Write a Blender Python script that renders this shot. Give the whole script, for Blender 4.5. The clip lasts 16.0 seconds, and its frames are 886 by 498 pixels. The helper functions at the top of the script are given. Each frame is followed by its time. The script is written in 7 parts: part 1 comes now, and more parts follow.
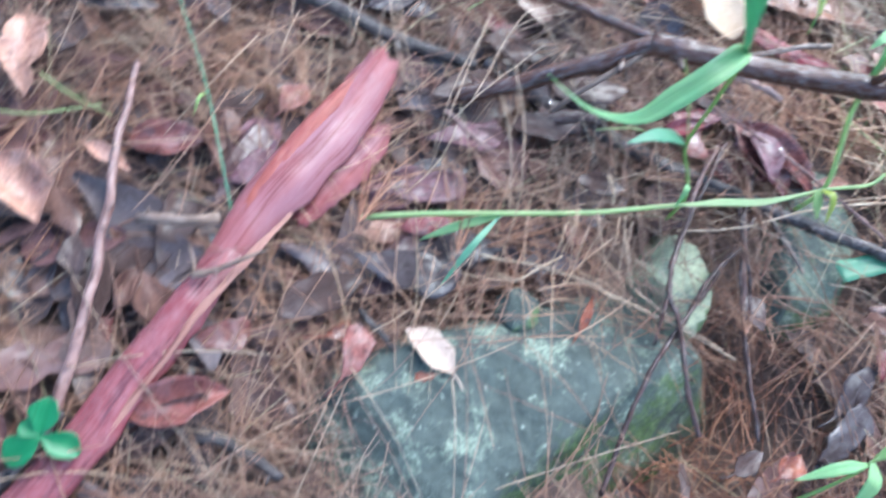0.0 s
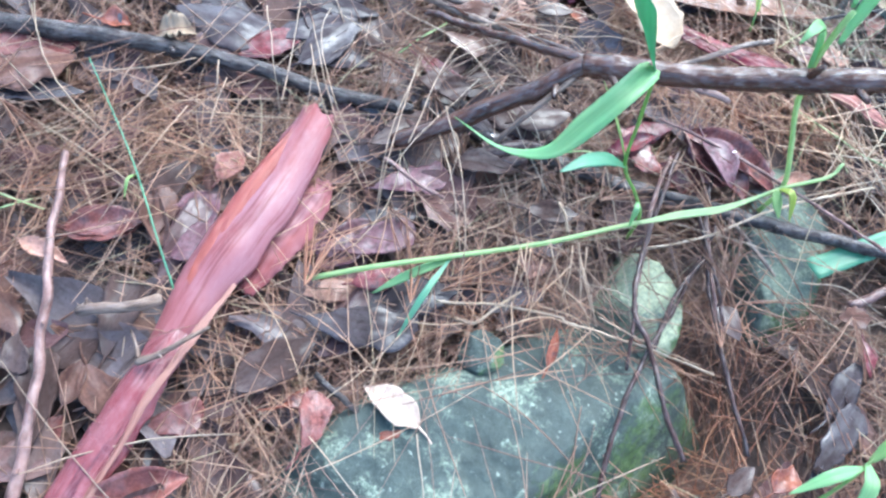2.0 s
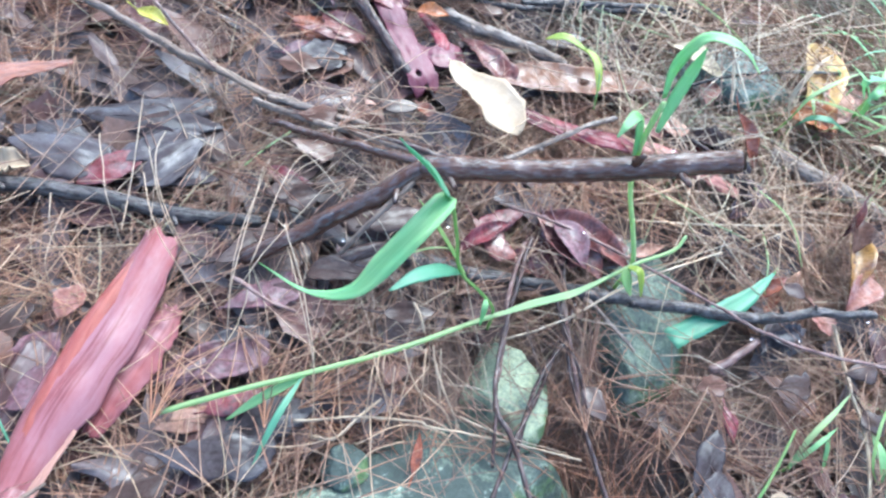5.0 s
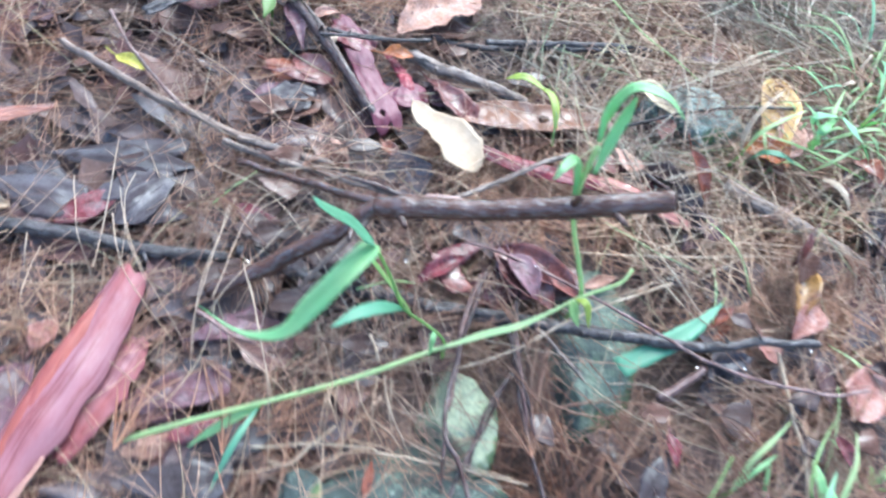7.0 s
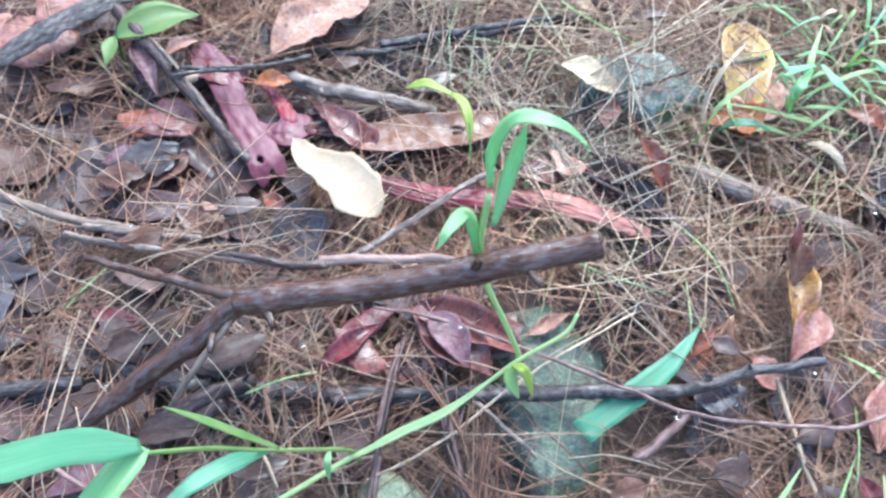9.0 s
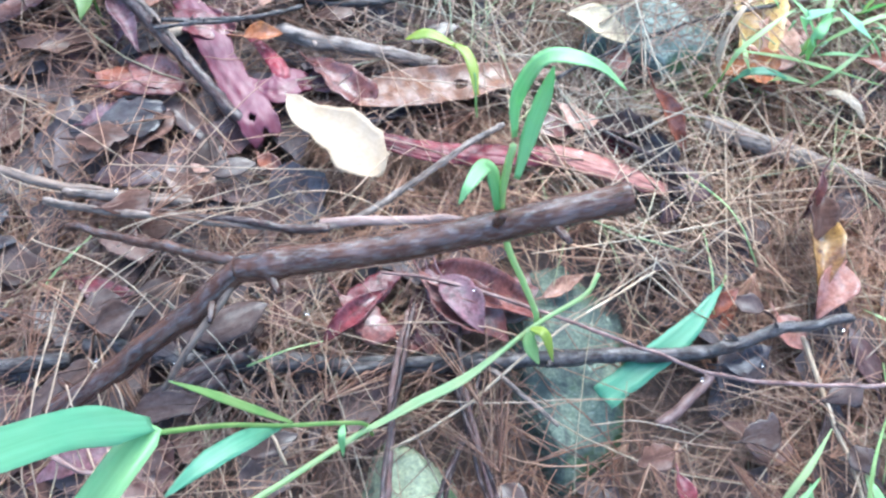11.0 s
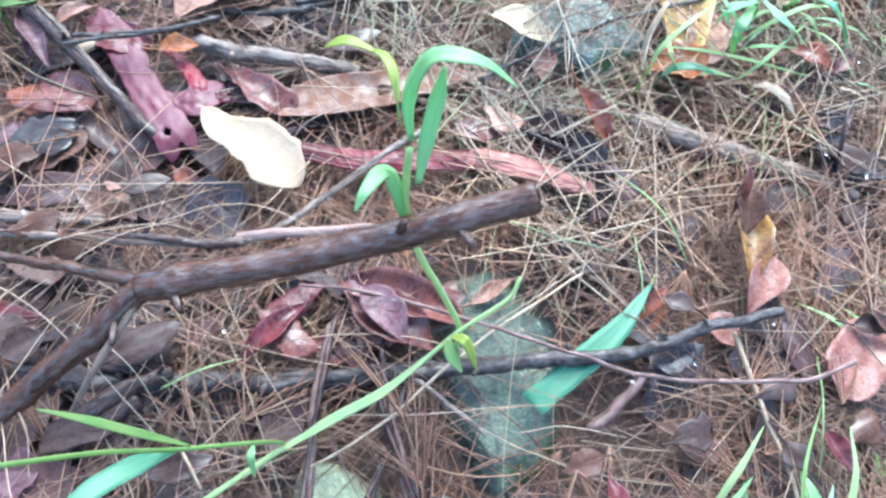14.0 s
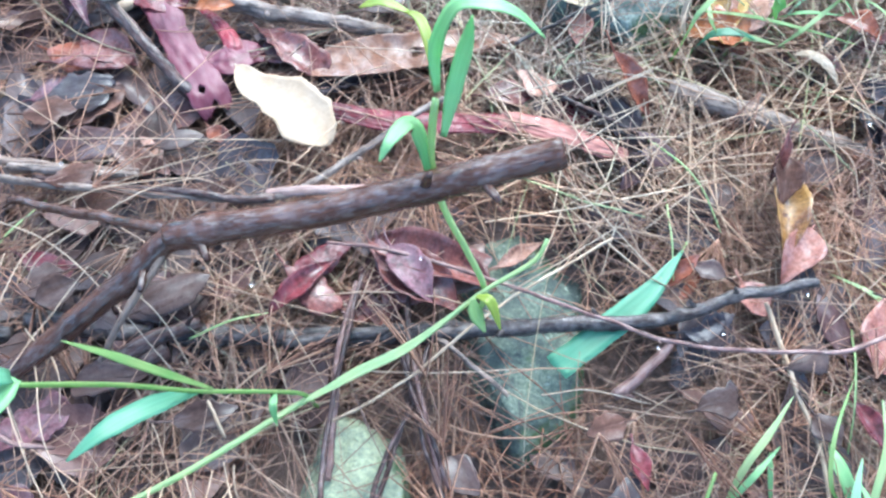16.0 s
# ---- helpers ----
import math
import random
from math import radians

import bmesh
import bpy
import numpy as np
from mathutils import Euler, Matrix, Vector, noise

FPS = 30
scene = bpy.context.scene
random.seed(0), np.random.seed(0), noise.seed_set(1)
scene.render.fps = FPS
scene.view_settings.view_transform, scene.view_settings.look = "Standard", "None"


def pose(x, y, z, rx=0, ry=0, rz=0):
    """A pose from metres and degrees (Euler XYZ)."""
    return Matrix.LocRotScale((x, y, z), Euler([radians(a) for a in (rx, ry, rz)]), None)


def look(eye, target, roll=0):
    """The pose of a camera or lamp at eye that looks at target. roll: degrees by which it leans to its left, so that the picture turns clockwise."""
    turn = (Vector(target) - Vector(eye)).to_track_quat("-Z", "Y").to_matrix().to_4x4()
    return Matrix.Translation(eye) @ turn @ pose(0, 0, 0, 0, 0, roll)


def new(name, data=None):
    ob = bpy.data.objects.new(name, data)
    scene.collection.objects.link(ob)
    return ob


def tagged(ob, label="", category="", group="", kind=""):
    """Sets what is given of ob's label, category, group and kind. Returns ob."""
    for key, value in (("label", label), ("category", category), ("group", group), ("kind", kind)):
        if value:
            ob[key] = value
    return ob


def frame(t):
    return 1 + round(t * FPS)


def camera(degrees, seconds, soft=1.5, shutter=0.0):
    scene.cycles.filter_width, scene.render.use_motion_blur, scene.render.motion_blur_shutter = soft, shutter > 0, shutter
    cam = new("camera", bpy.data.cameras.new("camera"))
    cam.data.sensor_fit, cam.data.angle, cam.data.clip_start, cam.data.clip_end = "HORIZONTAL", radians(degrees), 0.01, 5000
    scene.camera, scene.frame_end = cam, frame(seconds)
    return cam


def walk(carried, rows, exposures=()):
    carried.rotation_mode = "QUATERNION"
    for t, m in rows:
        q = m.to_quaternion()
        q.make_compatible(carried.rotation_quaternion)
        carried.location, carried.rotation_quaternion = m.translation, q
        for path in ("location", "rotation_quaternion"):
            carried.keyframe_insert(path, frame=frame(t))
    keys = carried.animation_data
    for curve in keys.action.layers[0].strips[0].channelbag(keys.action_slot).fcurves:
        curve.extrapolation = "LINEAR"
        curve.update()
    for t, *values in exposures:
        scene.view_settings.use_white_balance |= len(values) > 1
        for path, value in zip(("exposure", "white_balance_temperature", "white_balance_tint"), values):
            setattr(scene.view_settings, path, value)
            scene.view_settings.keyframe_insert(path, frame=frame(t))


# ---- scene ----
cam = camera(58.3, 16.0, soft=2.5, shutter=0.8)
METRES, EYE, TILT, LEAN, TURN = 0.8, 0.47332, -68.539, -14.001, -5.433
ROWS = [
    (0.0, 0.0, 0.0, 0.0, -0.0, -0.0, -0.0),
    (0.5, 0.0461, -0.0025, 0.017, 0.06, 2.87, 5.19),
    (1.0, 0.076, 0.009, 0.0356, 0.04, 3.47, 8.43),
    (1.5, 0.066, 0.0153, 0.0213, 0.11, 2.88, 8.2),
    (2.0, 0.0477, 0.0155, 0.0117, 0.87, 2.17, 7.24),
    (2.5, 0.0521, 0.0136, 0.0234, 0.42, 1.73, 7.78),
    (3.0, 0.0812, -0.0005, 0.0266, 0.25, 4.88, 9.21),
    (3.5, 0.0861, 0.005, 0.0383, -1.24, 3.16, 10.04),
    (4.0, 0.1066, 0.004, 0.0407, -2.09, 3.93, 11.41),
    (6.5, 0.1346, 0.0213, 0.062, -4.82, 5.2, 13.46),
    (7.0, 0.1738, -0.0303, 0.0494, -2.72, 6.1, 13.12),
    (7.5, 0.2584, -0.0768, -0.0303, 1.03, 7.18, 10.12),
    (8.0, 0.3465, -0.031, 0.0395, 1.94, 5.21, 18.22),
    (8.5, 0.3263, 0.0616, 0.1178, 0.85, 3.96, 21.7),
    (11.0, 0.2857, 0.1408, 0.1251, -1.55, 0.53, 23.54),
    (11.5, 0.3203, 0.1408, 0.1125, -2.47, -0.14, 24.87),
    (12.0, 0.3438, 0.145, 0.105, -2.84, -0.31, 26.53),
    (12.5, 0.3508, 0.1491, 0.1094, -2.54, 0.83, 27.16),
    (13.0, 0.3354, 0.1494, 0.1113, -2.22, 1.82, 26.29),
    (13.5, 0.3257, 0.1499, 0.1068, -2.65, 1.27, 25.66),
    (14.0, 0.3289, 0.1534, 0.1043, -2.81, 0.69, 25.87),
    (14.5, 0.3302, 0.1599, 0.0937, -2.32, 0.8, 25.96),
    (15.0, 0.3239, 0.1563, 0.0926, -0.85, 1.1, 25.41),
    (15.5, 0.3294, 0.157, 0.0911, 0.08, 0.93, 24.85),
    (16.0, 0.3298, 0.1551, 0.0842, 0.32, 0.9, 24.41),
]
walk(cam, [(t, pose(0, 0, EYE, TILT, LEAN, TURN) @ pose(METRES * x, METRES * y, METRES * z, 90 + pitch, roll, yaw)) for t, x, y, z, yaw, pitch, roll in ROWS],
     exposures=[(0.0, 2.13, 5390, 2), (1.5, 2.35, 5380, 0), (3.5, 2.36, 5310, -4), (8.5, 2.27, 5350, -2), (12.0, 2.36, 5300, -3), (16.0, 2.38, 5300, -4)])

# ---- light: a dull overcast sky with a very soft sun ----
world = bpy.data.worlds.new("sky")
scene.world = world
world.use_nodes = True
wn = world.node_tree.nodes
sky = wn.new("ShaderNodeTexSky")
sky.sky_type, sky.sun_disc = "NISHITA", False
sky.sun_elevation, sky.sun_rotation = radians(52), radians(40)
sky.air_density, sky.dust_density = 1.0, 3.0
wn["Background"].inputs["Strength"].default_value = 0.15
world.node_tree.links.new(sky.outputs[0], wn["Background"].inputs["Color"])
sun = new("sun", bpy.data.lights.new("sun", "SUN"))
sun.data.energy, sun.data.angle, sun.data.color = 0.85, radians(45), (1.0, 0.97, 0.93)
sun.matrix_world = look((2.2, 2.6, 4.4), (0, 0, 0))


# ---- materials ----
def ramp_of(nt, stops):
    r = nt.nodes.new("ShaderNodeValToRGB")
    els = r.color_ramp.elements
    while len(els) < len(stops):
        els.new(0.5)
    for e, (p, c) in zip(els, stops):
        e.position, e.color = p, (*c, 1)
    return r


def noise_of(nt, vec, scale, detail=6, rough=0.6):
    n = nt.nodes.new("ShaderNodeTexNoise")
    n.inputs["Scale"].default_value, n.inputs["Detail"].default_value, n.inputs["Roughness"].default_value = scale, detail, rough
    nt.links.new(vec, n.inputs["Vector"])
    return n


def blend(nt, mode, fac, a, b):
    m = nt.nodes.new("ShaderNodeMix")
    m.data_type, m.blend_type = "RGBA", mode
    for socket, v in ((m.inputs[0], fac), (m.inputs[6], a), (m.inputs[7], b)):
        if hasattr(v, "links"):
            nt.links.new(v, socket)
        elif isinstance(v, tuple):
            socket.default_value = (*v, 1)
        else:
            socket.default_value = v
    return m.outputs[2]


def sums(nt, op, a, b=0.0):
    m = nt.nodes.new("ShaderNodeMath")
    m.operation = op
    for socket, v in ((m.inputs[0], a), (m.inputs[1], b)):
        if hasattr(v, "links"):
            nt.links.new(v, socket)
        else:
            socket.default_value = v
    return m.outputs[0]


def start(name, rough, coat=0.0, spec=0.5):
    m = bpy.data.materials.new(name)
    m.use_nodes = True
    nt = m.node_tree
    b = nt.nodes["Principled BSDF"]
    b.inputs["Roughness"].default_value = rough
    b.inputs["Specular IOR Level"].default_value = spec
    b.inputs["Coat Weight"].default_value, b.inputs["Coat Roughness"].default_value = coat, 0.22
    return m, nt, b


def shift(nt, colour, amount, island=False):
    """Each thing, or each loose piece, a little lighter or darker."""
    src = nt.nodes.new("ShaderNodeNewGeometry").outputs["Random Per Island"] if island else nt.nodes.new("ShaderNodeObjectInfo").outputs["Random"]
    hsv = nt.nodes.new("ShaderNodeHueSaturation")
    nt.links.new(sums(nt, "MULTIPLY_ADD", src, amount), hsv.inputs["Value"])
    hsv.inputs["Value"].links[0].from_node.inputs[2].default_value = 1 - amount / 2
    nt.links.new(colour, hsv.inputs["Color"])
    return hsv.outputs[0]


def bumped(nt, b, height, strength, dist):
    bp = nt.nodes.new("ShaderNodeBump")
    bp.inputs["Strength"].default_value, bp.inputs["Distance"].default_value = strength, dist
    nt.links.new(height, bp.inputs["Height"])
    nt.links.new(bp.outputs[0], b.inputs["Normal"])
    nt.links.new(bp.outputs[0], b.inputs["Coat Normal"])


def coords(nt, kind, scale=(1, 1, 1)):
    tc = nt.nodes.new("ShaderNodeTexCoord")
    mp = nt.nodes.new("ShaderNodeMapping")
    mp.inputs["Scale"].default_value = scale
    nt.links.new(tc.outputs[kind], mp.inputs["Vector"])
    if kind == "UV":
        add = nt.nodes.new("ShaderNodeVectorMath")
        add.operation = "ADD"
        rnd = sums(nt, "MULTIPLY", nt.nodes.new("ShaderNodeObjectInfo").outputs["Random"], 7.0)
        nt.links.new(mp.outputs[0], add.inputs[0])
        nt.links.new(rnd, add.inputs[1])
        return add.outputs[0]
    return mp.outputs[0]


def wet_patches(nt, b, uv, scale, coat, low=0.06, high=0.75):
    """Films of water: gloss comes and goes over the surface."""
    n = noise_of(nt, uv, scale, 5, 0.65)
    film = ramp_of(nt, [(0.42, (low,) * 3), (0.64, (high,) * 3)])
    nt.links.new(n.outputs["Fac"], film.inputs[0])
    nt.links.new(film.outputs[0], b.inputs["Specular IOR Level"])
    nt.links.new(sums(nt, "MULTIPLY", film.outputs[0], coat), b.inputs["Coat Weight"])


def leaf_material(name, main, other, dark, rough=0.42, coat=0.15, spots=0.45, veins=0.5, sheen=0.5, island=None, mottle=0.85):
    """A dead leaf: blotches of two colours, dark specks of decay, side veins. UV in metres, along and across."""
    m, nt, b = start(name, rough, coat, sheen)
    uv = coords(nt, "UV")
    big, fine = noise_of(nt, uv, 45, 4), noise_of(nt, uv, 420, 5, 0.7)
    col = ramp_of(nt, [(0.34, other), (0.62, main)])
    nt.links.new(big.outputs["Fac"], col.inputs[0])
    tone = col.outputs[0]
    if island:
        each = ramp_of(nt, island)
        nt.links.new(nt.nodes.new("ShaderNodeNewGeometry").outputs["Random Per Island"], each.inputs[0])
        tone = blend(nt, "MIX", 0.7, tone, each.outputs[0])
    speck = ramp_of(nt, [(spots - 0.12, (1, 1, 1)), (spots + 0.02, (0, 0, 0))])
    nt.links.new(noise_of(nt, uv, 130, 5, 0.65).outputs["Fac"], speck.inputs[0])
    c = blend(nt, "MIX", speck.outputs[0], tone, dark)
    grain = ramp_of(nt, [(0.34, (0.5, 0.48, 0.46)), (0.66, (1.18, 1.18, 1.18))])
    nt.links.new(fine.outputs["Fac"], grain.inputs[0])
    c = blend(nt, "MULTIPLY", mottle, c, grain.outputs[0])
    wet_patches(nt, b, uv, 120, coat * 1.6, 0.06, sheen * 1.2)
    # side veins slant away from the midrib
    raw = nt.nodes.new("ShaderNodeTexCoord")
    xyz = nt.nodes.new("ShaderNodeSeparateXYZ")
    nt.links.new(raw.outputs["UV"], xyz.inputs[0])
    slant = sums(nt, "SUBTRACT", xyz.outputs[0], sums(nt, "MULTIPLY", sums(nt, "ABSOLUTE", xyz.outputs[1]), 0.8))
    wave = sums(nt, "POWER", sums(nt, "ABSOLUTE", sums(nt, "SINE", sums(nt, "MULTIPLY", slant, 620.0))), 8.0)
    c = blend(nt, "MULTIPLY", sums(nt, "MULTIPLY", wave, 0.25 * veins), c, (0.5, 0.45, 0.4))
    nt.links.new(shift(nt, c, 0.35), b.inputs["Base Color"])
    wet = ramp_of(nt, [(0.35, (rough * 0.55,) * 3), (0.65, (min(1, rough * 1.35),) * 3)])
    nt.links.new(big.outputs["Fac"], wet.inputs[0])
    nt.links.new(wet.outputs[0], b.inputs["Roughness"])
    bumped(nt, b, sums(nt, "ADD", sums(nt, "MULTIPLY", fine.outputs["Fac"], 0.7), sums(nt, "MULTIPLY", wave, 0.3 * veins)), 0.4, 0.0009)
    return m


def wet_leaf_material(name, main, other, dark, rough=0.4, coat=0.1, spec=0.4, island=None):
    """A soaked, rotting leaf: dark, smooth, streaked along its length, with films of water. UV in metres."""
    m, nt, b = start(name, rough, coat, spec)
    uv = coords(nt, "UV")
    streak = noise_of(nt, coords(nt, "UV", (28, 150, 1)), 1.0, 5, 0.6)
    tone = ramp_of(nt, [(0.28, dark), (0.48, main), (0.70, other)])
    nt.links.new(streak.outputs["Fac"], tone.inputs[0])
    c = tone.outputs[0]
    if island:
        each = ramp_of(nt, island)
        nt.links.new(nt.nodes.new("ShaderNodeNewGeometry").outputs["Random Per Island"], each.inputs[0])
        c = blend(nt, "MIX", 0.75, c, each.outputs[0])
    fine = noise_of(nt, uv, 380, 5, 0.7)
    grain = ramp_of(nt, [(0.34, (0.62, 0.6, 0.6)), (0.66, (1.15, 1.15, 1.15))])
    nt.links.new(fine.outputs["Fac"], grain.inputs[0])
    c = blend(nt, "MULTIPLY", 0.8, c, grain.outputs[0])
    nt.links.new(shift(nt, c, 0.4), b.inputs["Base Color"])
    water = noise_of(nt, coords(nt, "UV", (38, 90, 1)), 1.0, 6, 0.7).outputs["Fac"]
    film = ramp_of(nt, [(0.42, (rough * 1.6,) * 3), (0.60, (rough * 0.62,) * 3)])
    nt.links.new(water, film.inputs[0])
    nt.links.new(film.outputs[0], b.inputs["Roughness"])
    sheen = ramp_of(nt, [(0.43, (spec * 0.12,) * 3), (0.62, (spec * 1.3,) * 3)])
    nt.links.new(water, sheen.inputs[0])
    nt.links.new(sheen.outputs[0], b.inputs["Specular IOR Level"])
    nt.links.new(sums(nt, "MULTIPLY", sheen.outputs[0], coat / spec), b.inputs["Coat Weight"])
    relief = sums(nt, "ADD", sums(nt, "MULTIPLY", streak.outputs["Fac"], 1.0), sums(nt, "MULTIPLY", fine.outputs["Fac"], 0.22))
    bumped(nt, b, relief, 0.4, 0.0010)
    return m


def bark_material(name, main, other, dark, rough=0.45, coat=0.1, along=60, around=260, bump=0.8, spots=0.42, film=(0.1, 0.7), blotch=(70, 70), depth=0.0016):
    """Bark or wood: fibres along the length. UV in metres, along and round."""
    m, nt, b = start(name, rough, coat)
    uv = coords(nt, "UV", (along, around, 1))
    fib, blot = noise_of(nt, uv, 1.0, 7, 0.65), noise_of(nt, coords(nt, "UV", (*blotch, 1)), 1.0, 5)
    col = ramp_of(nt, [(0.36, other), (0.64, main)])
    nt.links.new(blot.outputs["Fac"], col.inputs[0])
    wet_patches(nt, b, coords(nt, "UV", (150, 420, 1)), 1.0, coat * 2, *film)
    lines = ramp_of(nt, [(spots - 0.1, (1, 1, 1)), (spots + 0.08, (0, 0, 0))])
    nt.links.new(fib.outputs["Fac"], lines.inputs[0])
    c = blend(nt, "MIX", lines.outputs[0], col.outputs[0], dark)
    nt.links.new(shift(nt, c, 0.3), b.inputs["Base Color"])
    wet = ramp_of(nt, [(0.35, (rough * 0.6,) * 3), (0.65, (min(1, rough * 1.4),) * 3)])
    nt.links.new(blot.outputs["Fac"], wet.inputs[0])
    nt.links.new(wet.outputs[0], b.inputs["Roughness"])
    bumped(nt, b, fib.outputs["Fac"], bump, depth)
    return m


def strand_material(name, stops, rough=0.5, grain=900, amount=0.5):
    """Thin needles and straw: each loose strand takes its own colour."""
    m, nt, b = start(name, rough, 0.0, 0.45)
    col = ramp_of(nt, stops)
    nt.links.new(nt.nodes.new("ShaderNodeNewGeometry").outputs["Random Per Island"], col.inputs[0])
    n = noise_of(nt, coords(nt, "Object"), grain, 3)
    spot = noise_of(nt, coords(nt, "Object"), 60, 3)
    g1 = ramp_of(nt, [(0.3, (1 - amount,) * 3), (0.7, (1.2,) * 3)])
    nt.links.new(n.outputs["Fac"], g1.inputs[0])
    c = blend(nt, "MULTIPLY", 0.7, col.outputs[0], g1.outputs[0])
    patch = ramp_of(nt, [(0.36, (0.82, 0.86, 0.92)), (0.62, (1.12, 0.92, 0.80))])
    nt.links.new(noise_of(nt, coords(nt, "Object"), 5, 3).outputs["Fac"], patch.inputs[0])
    c = blend(nt, "MULTIPLY", 1.0, c, patch.outputs[0])
    g2 = ramp_of(nt, [(0.3, (0.7, 0.66, 0.64)), (0.7, (1.1, 1.08, 1.05))])
    nt.links.new(spot.outputs["Fac"], g2.inputs[0])
    nt.links.new(blend(nt, "MULTIPLY", 0.9, c, g2.outputs[0]), b.inputs["Base Color"])
    bumped(nt, b, n.outputs["Fac"], 0.4, 0.0004)
    return m


def green_material(name, main, other, rough=0.38):
    m, nt, b = start(name, rough, 0.1)
    uv = coords(nt, "UV", (30, 900, 1))
    lines = noise_of(nt, uv, 1.0, 4)
    blot = noise_of(nt, coords(nt, "UV"), 60, 4)
    col = ramp_of(nt, [(0.35, other), (0.65, main)])
    nt.links.new(blot.outputs["Fac"], col.inputs[0])
    g1 = ramp_of(nt, [(0.3, (0.66, 0.70, 0.66)), (0.7, (1.2, 1.18, 1.2))])
    nt.links.new(lines.outputs["Fac"], g1.inputs[0])
    nt.links.new(shift(nt, blend(nt, "MULTIPLY", 0.9, col.outputs[0], g1.outputs[0]), 0.25), b.inputs["Base Color"])
    b.inputs["Subsurface Weight"].default_value = 0.0
    bumped(nt, b, lines.outputs["Fac"], 0.25, 0.0003)
    # light shines through the thin blade
    tr = nt.nodes.new("ShaderNodeBsdfTranslucent")
    tr.inputs["Color"].default_value = (main[0] * 1.4, main[1] * 1.35, main[2] * 1.25, 1)
    mx = nt.nodes.new("ShaderNodeMixShader")
    mx.inputs[0].default_value = 0.5
    nt.links.new(b.outputs[0], mx.inputs[1])
    nt.links.new(tr.outputs[0], mx.inputs[2])
    nt.links.new(mx.outputs[0], nt.nodes["Material Output"].inputs["Surface"])
    return m


def stone_material(name, cover=0.5, crusted=(0.31, 0.36, 0.26), pale=1.0, gaps=0.1):
    """Grey-green stone with pale lichen crusts and moss."""
    m, nt, b = start(name, 0.75)
    p = coords(nt, "Object")
    base = ramp_of(nt, [(0.3, (0.032 * pale, 0.042 * pale, 0.037 * pale)), (0.7, (0.078 * pale, 0.097 * pale, 0.082 * pale))])
    fine = noise_of(nt, p, 260, 8, 0.7)
    nt.links.new(noise_of(nt, p, 30, 6).outputs["Fac"], base.inputs[0])
    crust = ramp_of(nt, [(cover, (0, 0, 0)), (cover + 0.09, (1, 1, 1))])
    nt.links.new(noise_of(nt, p, 26, 10, 0.78).outputs["Fac"], crust.inputs[0])
    broken = ramp_of(nt, [(0.42, (gaps,) * 3), (0.58, (1, 1, 1))])
    nt.links.new(noise_of(nt, p, 480, 6, 0.75).outputs["Fac"], broken.inputs[0])
    lich = blend(nt, "MULTIPLY", 1.0, crust.outputs[0], broken.outputs[0])
    c = blend(nt, "MIX", lich, base.outputs[0], crusted)
    dots = ramp_of(nt, [(0.64, (0, 0, 0)), (0.70, (1, 1, 1))])
    nt.links.new(noise_of(nt, p, 210, 4, 0.6).outputs["Fac"], dots.inputs[0])
    c = blend(nt, "MIX", sums(nt, "MULTIPLY", dots.outputs[0], 0.7), c, (0.36, 0.40, 0.33))
    tilt = nt.nodes.new("ShaderNodeSeparateXYZ")
    nt.links.new(nt.nodes.new("ShaderNodeNewGeometry").outputs["Normal"], tilt.inputs[0])
    flank = sums(nt, "MULTIPLY", sums(nt, "SUBTRACT", sums(nt, "MULTIPLY", tilt.outputs[0], 0.9), tilt.outputs[1]), 0.22)
    moss = ramp_of(nt, [(0.64, (0, 0, 0)), (0.76, (1, 1, 1))])
    nt.links.new(sums(nt, "ADD", noise_of(nt, coords(nt, "Object", (0.8, 1.3, 1)), 19, 7, 0.68).outputs["Fac"], flank), moss.inputs[0])
    tuft_noise = ramp_of(nt, [(0.36, (0.030, 0.055, 0.020)), (0.52, (0.075, 0.120, 0.034)), (0.70, (0.17, 0.21, 0.09))])
    nt.links.new(noise_of(nt, p, 150, 6, 0.7).outputs["Fac"], tuft_noise.inputs[0])
    bare = ramp_of(nt, [(0.40, (0.15, 0.15, 0.15)), (0.54, (1, 1, 1))])
    nt.links.new(noise_of(nt, p, 75, 6, 0.7).outputs["Fac"], bare.inputs[0])
    c = blend(nt, "MIX", blend(nt, "MULTIPLY", 1.0, moss.outputs[0], bare.outputs[0]), c, tuft_noise.outputs[0])
    g1 = ramp_of(nt, [(0.3, (0.6, 0.6, 0.6)), (0.7, (1.2, 1.2, 1.2))])
    nt.links.new(fine.outputs["Fac"], g1.inputs[0])
    nt.links.new(blend(nt, "MULTIPLY", 0.9, c, g1.outputs[0]), b.inputs["Base Color"])
    bumped(nt, b, fine.outputs["Fac"], 0.8, 0.002)
    return m


def soil_material():
    m, nt, b = start("soil", 0.8)
    p = coords(nt, "Object")
    c = ramp_of(nt, [(0.3, (0.098, 0.070, 0.059)), (0.55, (0.152, 0.104, 0.084)), (0.75, (0.215, 0.148, 0.116))])
    n = noise_of(nt, p, 120, 9, 0.7)
    nt.links.new(n.outputs["Fac"], c.inputs[0])
    big = ramp_of(nt, [(0.3, (0.6, 0.6, 0.65)), (0.7, (1.3, 1.2, 1.1))])
    nt.links.new(noise_of(nt, p, 6, 5).outputs["Fac"], big.inputs[0])
    nt.links.new(blend(nt, "MULTIPLY", 1.0, c.outputs[0], big.outputs[0]), b.inputs["Base Color"])
    bumped(nt, b, n.outputs["Fac"], 1.0, 0.006)
    return m


